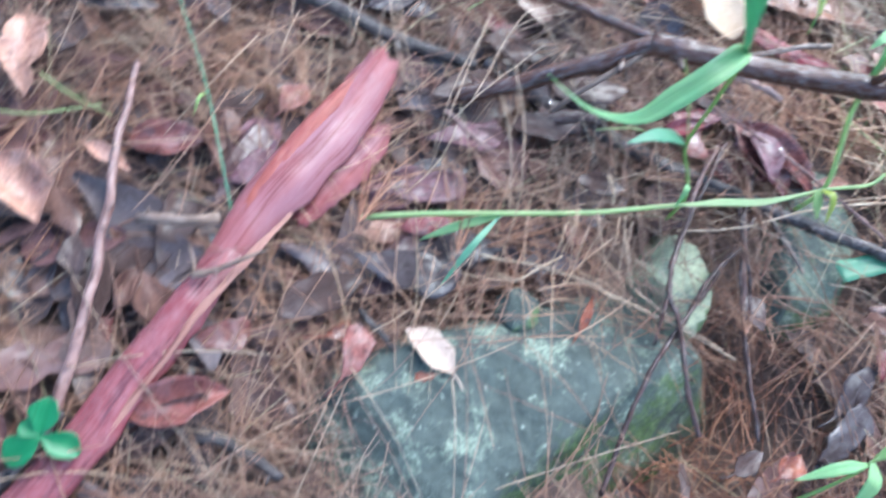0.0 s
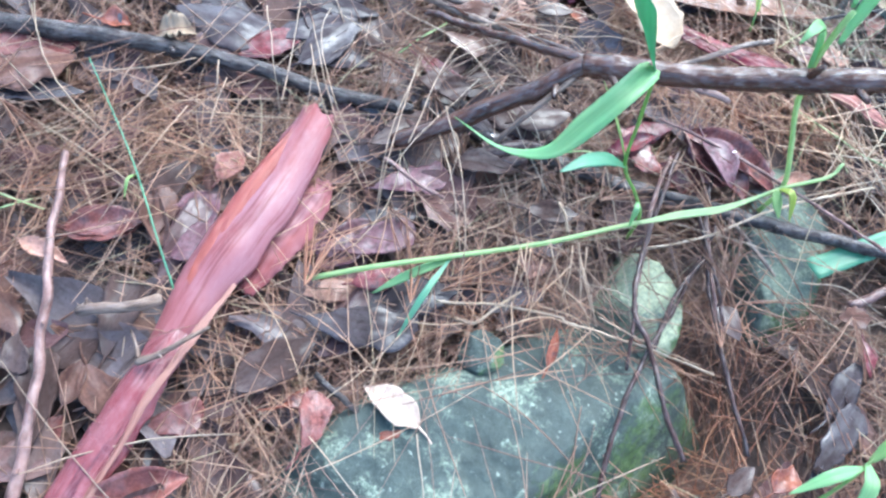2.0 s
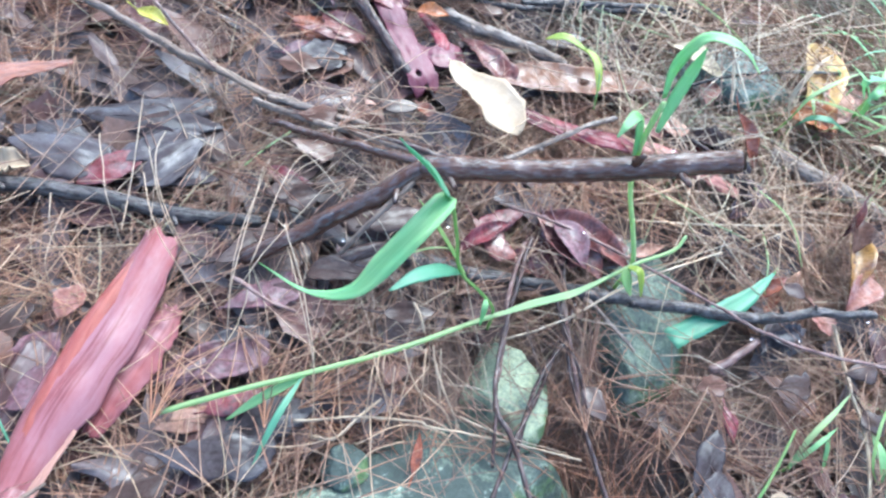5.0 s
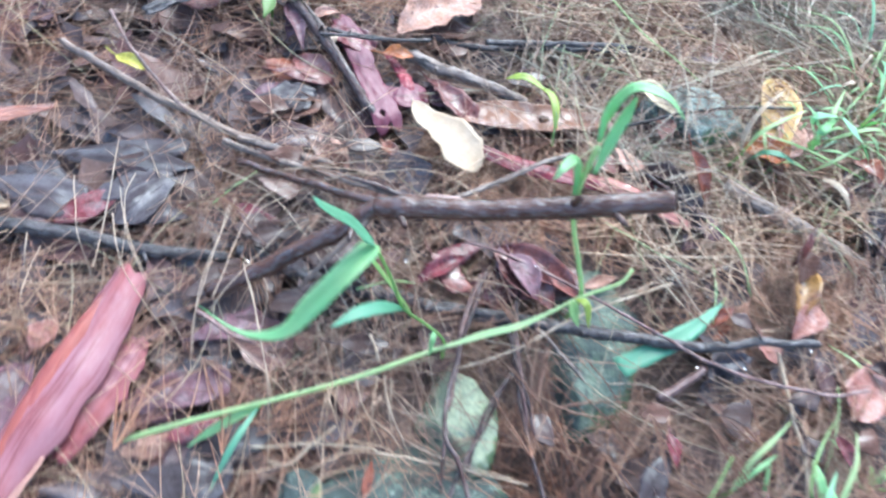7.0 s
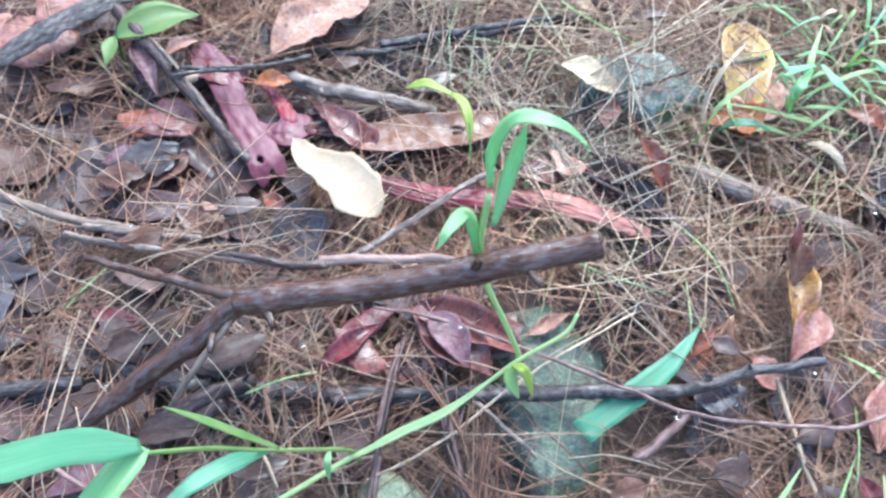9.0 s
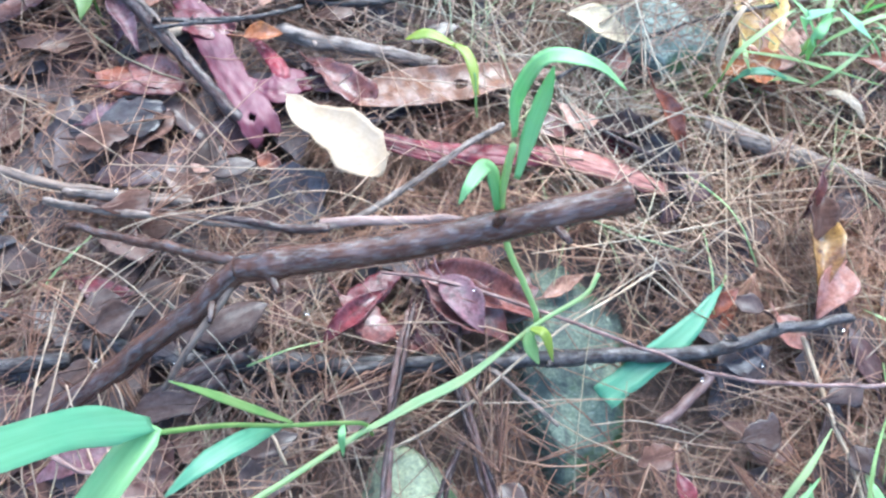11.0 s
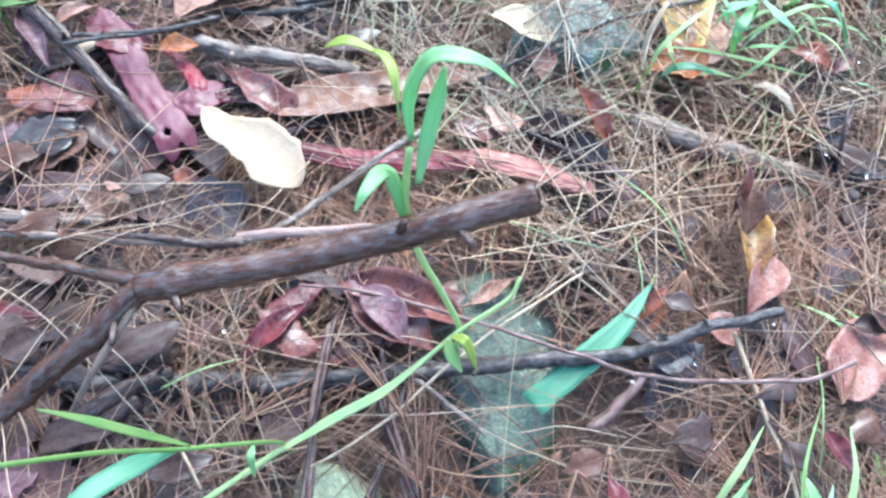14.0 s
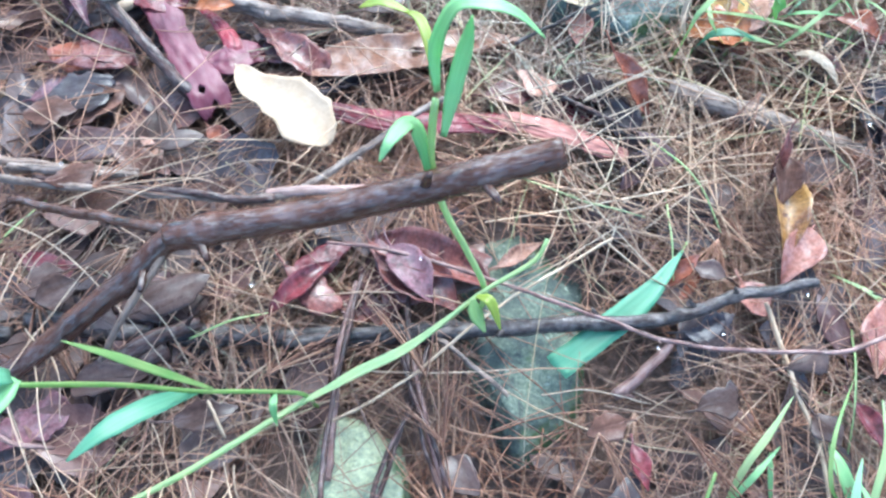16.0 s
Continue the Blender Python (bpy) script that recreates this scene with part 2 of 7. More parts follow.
SOIL = soil_material()
STONE = stone_material("lichened_stone")
STONE_PALE = stone_material("pale_lichened_stone", 0.38, (0.33, 0.35, 0.215), 1.9, 0.5)
STONE_MID = stone_material("dull_lichened_stone", 0.45, (0.20, 0.23, 0.16), 1.15, 0.3)
STONE_GREY = stone_material("pale_grey_stone", 0.43, (0.42, 0.45, 0.38), 2.4)
BARK_DARK = bark_material("wet_dark_bark", (0.058, 0.023, 0.015), (0.082, 0.038, 0.027), (0.022, 0.010, 0.008), 0.27, 0.34, 40, 330, 0.9, 0.45, film=(0.12, 0.85), blotch=(30, 140), depth=0.0012)
BARK_BLACK = bark_material("wet_black_bark", (0.030, 0.021, 0.020), (0.095, 0.076, 0.072), (0.013, 0.010, 0.010), 0.40, 0.14, 110, 300, 1.0, 0.47, film=(0.1, 0.65), blotch=(90, 130), depth=0.0015)
BARK_PEEL = bark_material("peeling_dark_bark", (0.042, 0.022, 0.020), (0.082, 0.048, 0.042), (0.013, 0.007, 0.007), 0.45, 0.1, 90, 330, 0.9, 0.46, blotch=(40, 150), depth=0.001)
BARK_PALE = bark_material("pale_flaking_bark", (0.29, 0.225, 0.18), (0.20, 0.145, 0.115), (0.07, 0.048, 0.04), 0.7, 0.0, 110, 320, 0.9, 0.47, blotch=(40, 140), depth=0.0012)
BARK_TAN = bark_material("weathered_tan_bark", (0.235, 0.165, 0.125), (0.15, 0.10, 0.08), (0.06, 0.04, 0.033), 0.65, 0.0, 60, 360, 0.8, 0.46, blotch=(20, 200), depth=0.0009)
BARK_GREY = bark_material("weathered_grey_bark", (0.150, 0.104, 0.084), (0.245, 0.188, 0.155), (0.045, 0.031, 0.026), 0.6, 0.0, 70, 300, 1.0, 0.47)
BARK_RED = bark_material("red_brown_bark", (0.13, 0.068, 0.060), (0.22, 0.135, 0.118), (0.045, 0.025, 0.022), 0.45, 0.1)
BARK_PINK = bark_material("peeled_pinkish_wood", (0.28, 0.180, 0.150), (0.22, 0.135, 0.115), (0.11, 0.08, 0.07), 0.5, 0.1, 40, 300, 0.7)
STRIP_RED = bark_material("peeled_red_bark", (0.188, 0.054, 0.055), (0.205, 0.092, 0.104), (0.115, 0.028, 0.030), 0.5, 0.05, 9, 340, 0.7, 0.40, film=(0.16, 0.34), blotch=(12, 60), depth=0.0008)
STRIP_WET = bark_material("wet_deep_red_bark", (0.17, 0.035, 0.042), (0.22, 0.075, 0.08), (0.075, 0.016, 0.022), 0.36, 0.25, 22, 260, 0.9, 0.44, film=(0.22, 0.6))
STRIP_EDGE = bark_material("orange_red_bark", (0.225, 0.060, 0.045), (0.185, 0.044, 0.040), (0.11, 0.024, 0.022), 0.46, 0.1, 10, 300, 0.6, 0.42, film=(0.2, 0.35), blotch=(20, 160), depth=0.0008)
STRIP_INNER = bark_material("pale_inner_bark", (0.255, 0.138, 0.108), (0.21, 0.098, 0.08), (0.12, 0.045, 0.04), 0.6, 0.0, 14, 420, film=(0.15, 0.3), blotch=(16, 220), depth=0.0009)
STRIP_CRIMSON = bark_material("crimson_bark", (0.20, 0.021, 0.032), (0.14, 0.026, 0.034), (0.055, 0.009, 0.014), 0.33, 0.15, 14, 190, 0.9, 0.45, film=(0.12, 0.5))
STRIP_SALMON = bark_material("salmon_bark", (0.205, 0.062, 0.050), (0.27, 0.125, 0.098), (0.10, 0.024, 0.022), 0.5, 0.05, 14, 260, 0.7, 0.43, film=(0.2, 0.45), blotch=(18, 120), depth=0.0008)
STRIP_PURPLE = bark_material("purple_bark", (0.128, 0.046, 0.062), (0.104, 0.022, 0.034), (0.060, 0.011, 0.019), 0.45, 0.08, 14, 160, 0.4, 0.40, film=(0.2, 0.4), blotch=(30, 60), depth=0.0006)
STRIP_ORANGE = bark_material("orange_bark", (0.215, 0.080, 0.050), (0.165, 0.060, 0.045), (0.08, 0.032, 0.026), 0.5, 0.1, 18, 260, 1.0, 0.46, film=(0.22, 0.6))
STRAW = bark_material("pale_dry_straw", (0.317, 0.220, 0.145), (0.387, 0.299, 0.211), (0.176, 0.110, 0.070), 0.55, 0.0, 60, 400, 0.4)
CUT = bark_material("cut_wood", (0.22, 0.15, 0.11), (0.14, 0.10, 0.08), (0.06, 0.045, 0.04), 0.7, 0.0, 200, 200)
LEAF_CREAM = leaf_material("cream_leaf", (0.395, 0.282, 0.185), (0.405, 0.300, 0.210), (0.29, 0.20, 0.10), 0.6, 0.0, 0.30, 0.1, 0.3, mottle=0.3)
LEAF_WHITE = leaf_material("bleached_leaf", (0.58, 0.435, 0.345), (0.53, 0.39, 0.30), (0.32, 0.19, 0.13), 0.6, 0.0, 0.27, 0.1, 0.3, mottle=0.45)
LEAF_BRIGHT = leaf_material("pale_cream_leaf", (0.60, 0.49, 0.33), (0.56, 0.44, 0.29), (0.36, 0.23, 0.13), 0.6, 0.0, 0.26, 0.1, 0.3, mottle=0.45)
LEAF_PINK = leaf_material("pink_leaf", (0.27, 0.122, 0.095), (0.19, 0.075, 0.060), (0.08, 0.030, 0.028), 0.42, 0.15, 0.40, 0.2)
LEAF_OCHRE = leaf_material("ochre_leaf", (0.39, 0.26, 0.095), (0.33, 0.18, 0.070), (0.14, 0.062, 0.036), 0.4, 0.2, 0.35, 0.1)
LEAF_CURL = leaf_material("ochre_and_brown_leaf", (0.28, 0.155, 0.052), (0.13, 0.055, 0.030), (0.06, 0.024, 0.018), 0.35, 0.3, 0.44, 0.1)
LEAF_ORANGE = leaf_material("orange_leaf", (0.40, 0.155, 0.055), (0.30, 0.10, 0.045), (0.13, 0.045, 0.03), 0.42, 0.15, 0.36, 0.1)
LEAF_TAN = leaf_material("tan_leaf", (0.37, 0.205, 0.145), (0.25, 0.125, 0.094), (0.10, 0.048, 0.040), 0.45, 0.1, 0.42, 0.3)
LEAF_BROWN = wet_leaf_material("brown_leaf", (0.108, 0.056, 0.042), (0.134, 0.075, 0.058), (0.050, 0.026, 0.022), 0.42, 0.06, 0.34)
LEAF_DARK = wet_leaf_material("dark_leaf", (0.054, 0.034, 0.030), (0.076, 0.047, 0.041), (0.034, 0.021, 0.019), 0.42, 0.05, 0.28)
LEAF_MAUVE = wet_leaf_material("mauve_leaf", (0.080, 0.046, 0.046), (0.100, 0.062, 0.066), (0.042, 0.021, 0.022), 0.40, 0.08, 0.34)
LEAF_SLATE = wet_leaf_material("slate_leaf", (0.047, 0.037, 0.040), (0.066, 0.053, 0.058), (0.030, 0.020, 0.020), 0.40, 0.09, 0.34)
LEAF_RED = leaf_material("red_brown_leaf", (0.175, 0.064, 0.054), (0.112, 0.042, 0.040), (0.055, 0.021, 0.020), 0.36, 0.2)
LEAF_CRIMSON = leaf_material("crimson_leaf", (0.140, 0.030, 0.037), (0.095, 0.026, 0.030), (0.045, 0.014, 0.016), 0.38, 0.2)
LEAF_RUST = leaf_material("rust_leaf", (0.25, 0.078, 0.044), (0.16, 0.054, 0.036), (0.07, 0.025, 0.022), 0.4, 0.2, 0.42, 0.3)
LEAF_LONG = leaf_material("long_rust_leaf", (0.195, 0.084, 0.047), (0.205, 0.110, 0.080), (0.09, 0.038, 0.028), 0.42, 0.15, 0.38, 0.25)
LEAF_PURPLE = leaf_material("purple_leaf", (0.15, 0.072, 0.085), (0.10, 0.046, 0.053), (0.045, 0.022, 0.025), 0.45, 0.1, 0.46)
LEAF_YELLOW = leaf_material("yellow_leaf", (0.50, 0.42, 0.07), (0.38, 0.34, 0.07), (0.2, 0.13, 0.04), 0.42, 0.1, 0.32)
LITTER = wet_leaf_material("rotting_litter", (0.112, 0.080, 0.072), (0.145, 0.102, 0.092), (0.076, 0.054, 0.049), 0.42, 0.06, 0.34,
                           island=[(0.0, (0.076, 0.055, 0.053)), (0.3, (0.094, 0.079, 0.085)), (0.5, (0.125, 0.077, 0.067)), (0.7, (0.128, 0.056, 0.056)), (0.85, (0.170, 0.094, 0.069)), (1.0, (0.098, 0.087, 0.097))])
GREEN = green_material("grass_green", (0.255, 0.465, 0.215), (0.33, 0.50, 0.235))
GREEN_STEM = green_material("grass_stem", (0.20, 0.33, 0.11), (0.31, 0.40, 0.15))
GREEN_TEAL = green_material("bluish_green", (0.130, 0.325, 0.200), (0.175, 0.365, 0.225))
GREEN_PALE = green_material("pale_mint_grass", (0.34, 0.47, 0.23), (0.44, 0.49, 0.25), 0.45)
GREEN_MINT = green_material("minty_grass", (0.30, 0.52, 0.33), (0.38, 0.55, 0.36), 0.45)
GREEN_OLIVE = green_material("olive_leaf", (0.125, 0.215, 0.060), (0.20, 0.26, 0.075))
GREEN_WEED = green_material("weed_green", (0.025, 0.21, 0.075), (0.05, 0.27, 0.10), 0.28)
GREEN_YELLOW = green_material("yellow_green", (0.36, 0.42, 0.06), (0.30, 0.38, 0.07))
NEEDLE = strand_material("dry_needles", [(0.0, (0.135, 0.076, 0.057)), (0.22, (0.235, 0.130, 0.090)), (0.5, (0.325, 0.192, 0.128)), (0.75, (0.360, 0.241, 0.169)), (0.93, (0.432, 0.329, 0.239)), (1.0, (0.324, 0.306, 0.189))], 0.45)
OLD_NEEDLE = strand_material("old_needles", [(0.0, (0.122, 0.084, 0.072)), (0.5, (0.195, 0.126, 0.102)), (1.0, (0.275, 0.180, 0.140))], 0.45)
PALE_STRAND = strand_material("pale_straw_strands", [(0.0, (0.310, 0.224, 0.155)), (0.6, (0.439, 0.353, 0.258)), (0.88, (0.370, 0.318, 0.215)), (1.0, (0.258, 0.310, 0.172))], 0.45)
STRAW_MAT = strand_material("straw_mat", [(0.0, (0.238, 0.132, 0.084)), (0.3, (0.370, 0.246, 0.158)), (0.65, (0.484, 0.378, 0.264)), (0.88, (0.546, 0.475, 0.352)), (0.95, (0.370, 0.378, 0.194)), (1.0, (0.211, 0.317, 0.150))], 0.45)
RUSTY_NEEDLE = strand_material("rusty_needles", [(0.0, (0.10, 0.042, 0.027)), (0.35, (0.24, 0.110, 0.066)), (0.7, (0.331, 0.175, 0.106)), (1.0, (0.423, 0.267, 0.175))], 0.42)


# ---- ground and stones ----
rng = np.random.default_rng(7)
HOLLOWS = [(0.355, 0.082, 0.058, 0.070), (0.302, 0.068, 0.034, 0.055), (0.262, 0.022, 0.036, 0.050), (0.47, 0.15, 0.06, 0.022), (0.30, 0.03, 0.05, 0.030), (0.10, 0.56, 0.16, 0.014)]
STONES = [  # centre x, y, top, half length, half width, half height, turn
    (0.307, 0.160, 0.008, 0.031, 0.046, 0.046, -16),
    (0.440, 0.207, -0.007, 0.048, 0.088, 0.046, -28),
    (0.181, 0.136, 0.011, 0.0150, 0.0140, 0.010, 20),
    (0.630, 0.380, 0.026, 0.060, 0.042, 0.046, -30),
]


ROCK = (0.165, 0.060, -0.050)
ROCK_FACES = [  # outward direction and distance from the rock's middle
    (0.02, -0.05, 0.998, 0.061), (0.403, -0.705, 0.584, 0.0545), (-0.20, 0.92, 0.34, 0.0815), (0.86, 0.42, 0.29, 0.163), (-0.93, 0.10, 0.35, 0.1255),
    (0.0, -0.95, 0.31, 0.100), (0.0, 0.0, -1.0, 0.06), (-0.62, 0.62, 0.48, 0.110), (-0.45, -0.28, 0.85, 0.084), (0.16, 0.34, 0.93, 0.076)]


def rock_top(x, y):
    return ROCK[2] + min((d - nx * (x - ROCK[0]) - ny * (y - ROCK[1])) / nz for nx, ny, nz, d in ROCK_FACES if nz > 0)


def soil_at(x, y):
    z = -0.020 + 0.006 * noise.noise((x * 9, y * 9, 0.3)) + 0.004 * noise.noise((x * 23, y * 23, 4.1))
    for hx, hy, r, d in HOLLOWS:
        z -= d * math.exp(-((x - hx) ** 2 + (y - hy) ** 2) / (r * r))
    return z


def stone_at(x, y):
    top = rock_top(x, y)
    best = top if top > -0.012 else -1.0
    for sx, sy, top, a, b, c, turn in STONES:
        k = radians(turn)
        u, v = (x - sx) * math.cos(k) + (y - sy) * math.sin(k), -(x - sx) * math.sin(k) + (y - sy) * math.cos(k)
        q = abs(u / a) ** 2.6 + abs(v / b) ** 2.6
        if q < 0.80 and 0.55 * u / a - 0.75 * v / b < 0.55:
            best = max(best, top - c + c * (1 - q) ** 0.3)
    return best


def floor_at(x, y):
    return max(soil_at(x, y), stone_at(x, y))


def link_mesh(name, bm, material, parent=None, smooth=True):
    me = bpy.data.meshes.new(name)
    bm.to_mesh(me)
    bm.free()
    if smooth:
        me.polygons.foreach_set("use_smooth", [True] * len(me.polygons))
    me.materials.append(material)
    ob = new(name, me)
    if parent:
        ob.parent = parent
    return ob


def root(name, at, label, category, group=""):
    """The empty that carries a thing made of parts."""
    ob = new(name)
    ob.empty_display_size = 0.005
    ob.location = at
    return tagged(ob, label, category, group)


def carry(parent, child):
    """Hangs a part, built in world coordinates, under its thing."""
    child.parent = parent
    child.matrix_parent_inverse = Matrix.Translation(parent.location).inverted()
    return child


def part(name, bm, material, parent, label=""):
    return tagged(link_mesh(name, bm, material, parent), label)


def from_arrays(name, verts, faces, material, smooth=True):
    me = bpy.data.meshes.new(name)
    me.from_pydata(verts, [], faces)
    if smooth:
        me.polygons.foreach_set("use_smooth", [True] * len(me.polygons))
    me.materials.append(material)
    return new(name, me)


def build_ground():
    near = np.arange(-0.5, 1.36, 0.012)
    far = np.array([0.1, 0.3, 0.8, 2, 5, 12, 30, 80, 200])
    xs = np.concatenate([(-0.5 - far)[::-1], near, near[-1] + far])
    near_y = np.arange(-0.4, 1.26, 0.012)
    ys = np.concatenate([(-0.4 - far)[::-1], near_y, near_y[-1] + far])
    verts = [(x, y, soil_at(x, y)) for y in ys for x in xs]
    nx = len(xs)
    faces = [(j * nx + i, j * nx + i + 1, (j + 1) * nx + i + 1, (j + 1) * nx + i) for j in range(len(ys) - 1) for i in range(nx - 1)]
    tagged(from_arrays("ground", verts, faces, SOIL), "dark damp forest soil under needle litter", "ground", kind="structure")


def build_stone(name, label, spec, seed):
    r = random.Random(seed)
    facets = [(0.10, -0.12, 0.988, 0.80), (-0.35, 0.25, 0.90, 0.86)]
    for _ in range(7):
        n = Vector((r.uniform(-1, 1), r.uniform(-1, 1), r.uniform(-0.1, 0.9))).normalized()
        facets.append((n.x, n.y, n.z, r.uniform(0.74, 0.92)))
    sx, sy, top, a, b, c, turn = spec
    bm = bmesh.new()
    bmesh.ops.create_icosphere(bm, subdivisions=5, radius=1)
    for v in bm.verts:
        p = v.co.copy()
        d = (abs(p.x) ** 2.6 + abs(p.y) ** 2.6 + abs(p.z) ** 2.4) ** (-1 / 2.5)
        p *= d
        for nx, ny, nz, lim in facets:
            over = p.x * nx + p.y * ny + p.z * nz - lim
            if over > 0:
                p -= Vector((nx, ny, nz)) * over * 0.9
        n1 = noise.noise(p * 1.6 + Vector((seed, 0, 0))) * 0.10
        n2 = noise.fractal(p * 5 + Vector((0, seed, 0)), 0.6, 2.1, 5) * 0.035
        p *= 1 + n1 + n2
        v.co = (p.x * a, p.y * b, p.z * c)
    ob = link_mesh(name, bm, STONE_GREY if spec[0] == 0.630 else STONE_PALE if spec[0] == 0.307 else STONE_MID if spec[0] == 0.440 else STONE)
    ob.matrix_world = pose(sx, sy, top - c * 0.86, 0, 0, turn)
    return tagged(ob, label, "stone")


def build_rock():
    """The big rock: a wedge with a flat top, a sloping mossy flank and worn edges."""
    bm = bmesh.new()
    bmesh.ops.create_icosphere(bm, subdivisions=6, radius=1)
    for v in bm.verts:
        d = v.co.normalized()
        r = sum((max(d.x * nx + d.y * ny + d.z * nz, 0) / off) ** 26 for nx, ny, nz, off in ROCK_FACES) ** (-1 / 26)
        p = d * r
        r += 0.0035 * noise.noise(p * 22) + 0.0030 * noise.fractal(p * 60, 0.7, 2.1, 5) - 0.004 * max(0, noise.noise(p * 38 + Vector((5, 1, 2))) - 0.25)
        v.co = d * r
    ob = link_mesh("rock", bm, STONE)
    ob.location = ROCK
    return tagged(ob, "large grey-green rock with pale lichen and moss", "stone")


build_ground()
build_rock()
for spec, label, seed in zip(STONES, ("small pale lichened stone under twigs", "grey-green stone beneath green blade and twig",
                                     "tiny mossy green stone on big rock", "grey stone half hidden beneath straw"), (11, 19, 27, 35)):
    build_stone("stone", label, spec, seed)


# ---- makers of sticks, leaves, bark and grass ----
def smooth_path(pts, n):
    """Catmull-Rom through the given points."""
    p = [Vector(q) for q in pts]
    p = [p[0] * 2 - p[1]] + p + [p[-1] * 2 - p[-2]]
    out, spans = [], len(p) - 3
    for i in range(n):
        s = i / (n - 1) * spans
        k = min(int(s), spans - 1)
        f = s - k
        a, b, c, d = p[k:k + 4]
        out.append(0.5 * ((2 * b) + (c - a) * f + (2 * a - 5 * b + 4 * c - d) * f * f + (3 * b - 3 * c + d - a) * f ** 3))
    return out


def frames_along(path):
    side = Vector((0, 0, 1))
    res = []
    for i, p in enumerate(path):
        d = (path[min(i + 1, len(path) - 1)] - path[max(i - 1, 0)]).normalized()
        a = d.cross(side)
        a = a.normalized() if a.length > 1e-4 else d.orthogonal().normalized()
        res.append((d, a, a.cross(d).normalized()))
    return res


def tube(bm, pts, r0, r1, n=40, sides=10, rough=0.12, wobble=0.0, knots=(), seed=0.0, tip=0.35):
    path = smooth_path(pts, n)
    uv = bm.loops.layers.uv.verify()
    rings, total = [], len(path) - 1
    lens = [0.0]
    for i in range(1, len(path)):
        lens.append(lens[-1] + (path[i] - path[i - 1]).length)
    for i, (p, (d, a, b)) in enumerate(zip(path, frames_along(path))):
        s = i / total
        r = r0 + (r1 - r0) * s
        off = Vector((noise.noise((lens[i] * 45, seed, 1)), noise.noise((lens[i] * 45, seed, 5)), noise.noise((lens[i] * 45, seed, 9)))) * wobble
        ring = []
        for k in range(sides):
            t = 2 * math.pi * k / sides
            w = 1 + rough * (noise.noise((lens[i] * 110, math.cos(t) * 1.3 + seed, math.sin(t) * 1.3)) + 0.7 * noise.noise((lens[i] * 380, math.cos(t) * 2.6, math.sin(t) * 2.6 + seed)))
            for ks, kt, kr in knots:
                w += kr * math.exp(-((lens[i] - ks * lens[-1]) / (r * 0.9)) ** 2) * (0.5 + 0.5 * math.cos(t - kt)) ** 2
            if i in (0, total):
                w *= 1 - tip * 0.4
            ring.append(bm.verts.new(p + off + (a * math.cos(t) + b * math.sin(t)) * r * w))
        rings.append(ring)
    for i in range(total):
        for k in range(sides):
            q = (k + 1) % sides
            f = bm.faces.new((rings[i][k], rings[i][q], rings[i + 1][q], rings[i + 1][k]))
            for lp, (u, v) in zip(f.loops, ((lens[i], k), (lens[i], k + 1), (lens[i + 1], k + 1), (lens[i + 1], k))):
                lp[uv].uv = (u, v / sides * 2 * math.pi * r0)
    for ring, back in ((rings[0], True), (rings[-1], False)):
        bm.faces.new(ring[::-1] if back else ring)
    return path


def stick(name, label, pts, r0, r1, material, knots=3, cut=False, group=""):
    seed = pts[0][0] * 37 + pts[-1][1] * 91
    r = random.Random(int(seed * 1000))
    length = sum((Vector(b) - Vector(a)).length for a, b in zip(pts, pts[1:]))
    spots = [(r.uniform(0.05, 0.95), r.uniform(0, 6.28), r.uniform(0.10, 0.35)) for _ in range(knots)]
    bm = bmesh.new()
    thick = max(r0, r1) > 0.003
    path = tube(bm, pts, r0, r1, n=max(14, int(length / 0.0025)), sides=14 if thick else 8, rough=0.08 if r0 > 0.0065 else 0.2 if thick else 0.4,
                wobble=0.0007 if r0 > 0.0065 else 0.0016 if thick else 0.0011, knots=spots, seed=seed)
    ob = root(name, path[0], label, "branch" if r0 > 0.006 else "twig", group)
    carry(ob, link_mesh("shaft", bm, material))
    # stubs of broken side shoots
    for ks, kt, kr in spots[: knots // 2]:
        i = int(ks * (len(path) - 1))
        d, a, b = frames_along(path)[i]
        rad = r0 + (r1 - r0) * ks
        out = (a * math.cos(kt) + b * abs(math.sin(kt)) + d * 0.5).normalized()
        base = path[i] + out * rad * 0.5
        bm = bmesh.new()
        tube(bm, [base, base + out * rad * 1.2, base + out * rad * (1.9 + kr)], rad * 0.42, rad * 0.25, n=5, sides=6, seed=kr)
        carry(ob, link_mesh("side_shoot", bm, material))
    if cut:
        bm = bmesh.new()
        d, a, b = frames_along(path)[-1]
        c = bm.verts.new(path[-1] + d * 0.0006)
        rim = [bm.verts.new(path[-1] + d * 0.0012 * (1 + 0.7 * noise.noise((k, seed, 0))) + (a * math.cos(k * 0.524) + b * math.sin(k * 0.524)) * r1 * 0.86) for k in range(12)]
        for k in range(12):
            bm.faces.new((c, rim[k], rim[(k + 1) % 12]))
        carry(ob, tagged(link_mesh("broken_end", bm, CUT), "paler broken wood end"))
    return ob


def straw(pts, group="dry straw stems"):
    bm = bmesh.new()
    tube(bm, pts, 0.00043, 0.0003, n=26, sides=5, rough=0.25, wobble=0.0008, seed=pts[0][0] * 50)
    return tagged(link_mesh("straw_stem", bm, PALE_STRAND), "thin pale dry grass stem arching over needles", "straw", group)


def stalk(label, pts):
    bm = bmesh.new()
    tube(bm, pts, 0.0007, 0.0004, n=24, sides=6, rough=0.15, wobble=0.0006, seed=pts[0][0] * 50)
    return tagged(link_mesh("grass_stalk", bm, GREEN_PALE), label, "grass", "thin grass stalks")


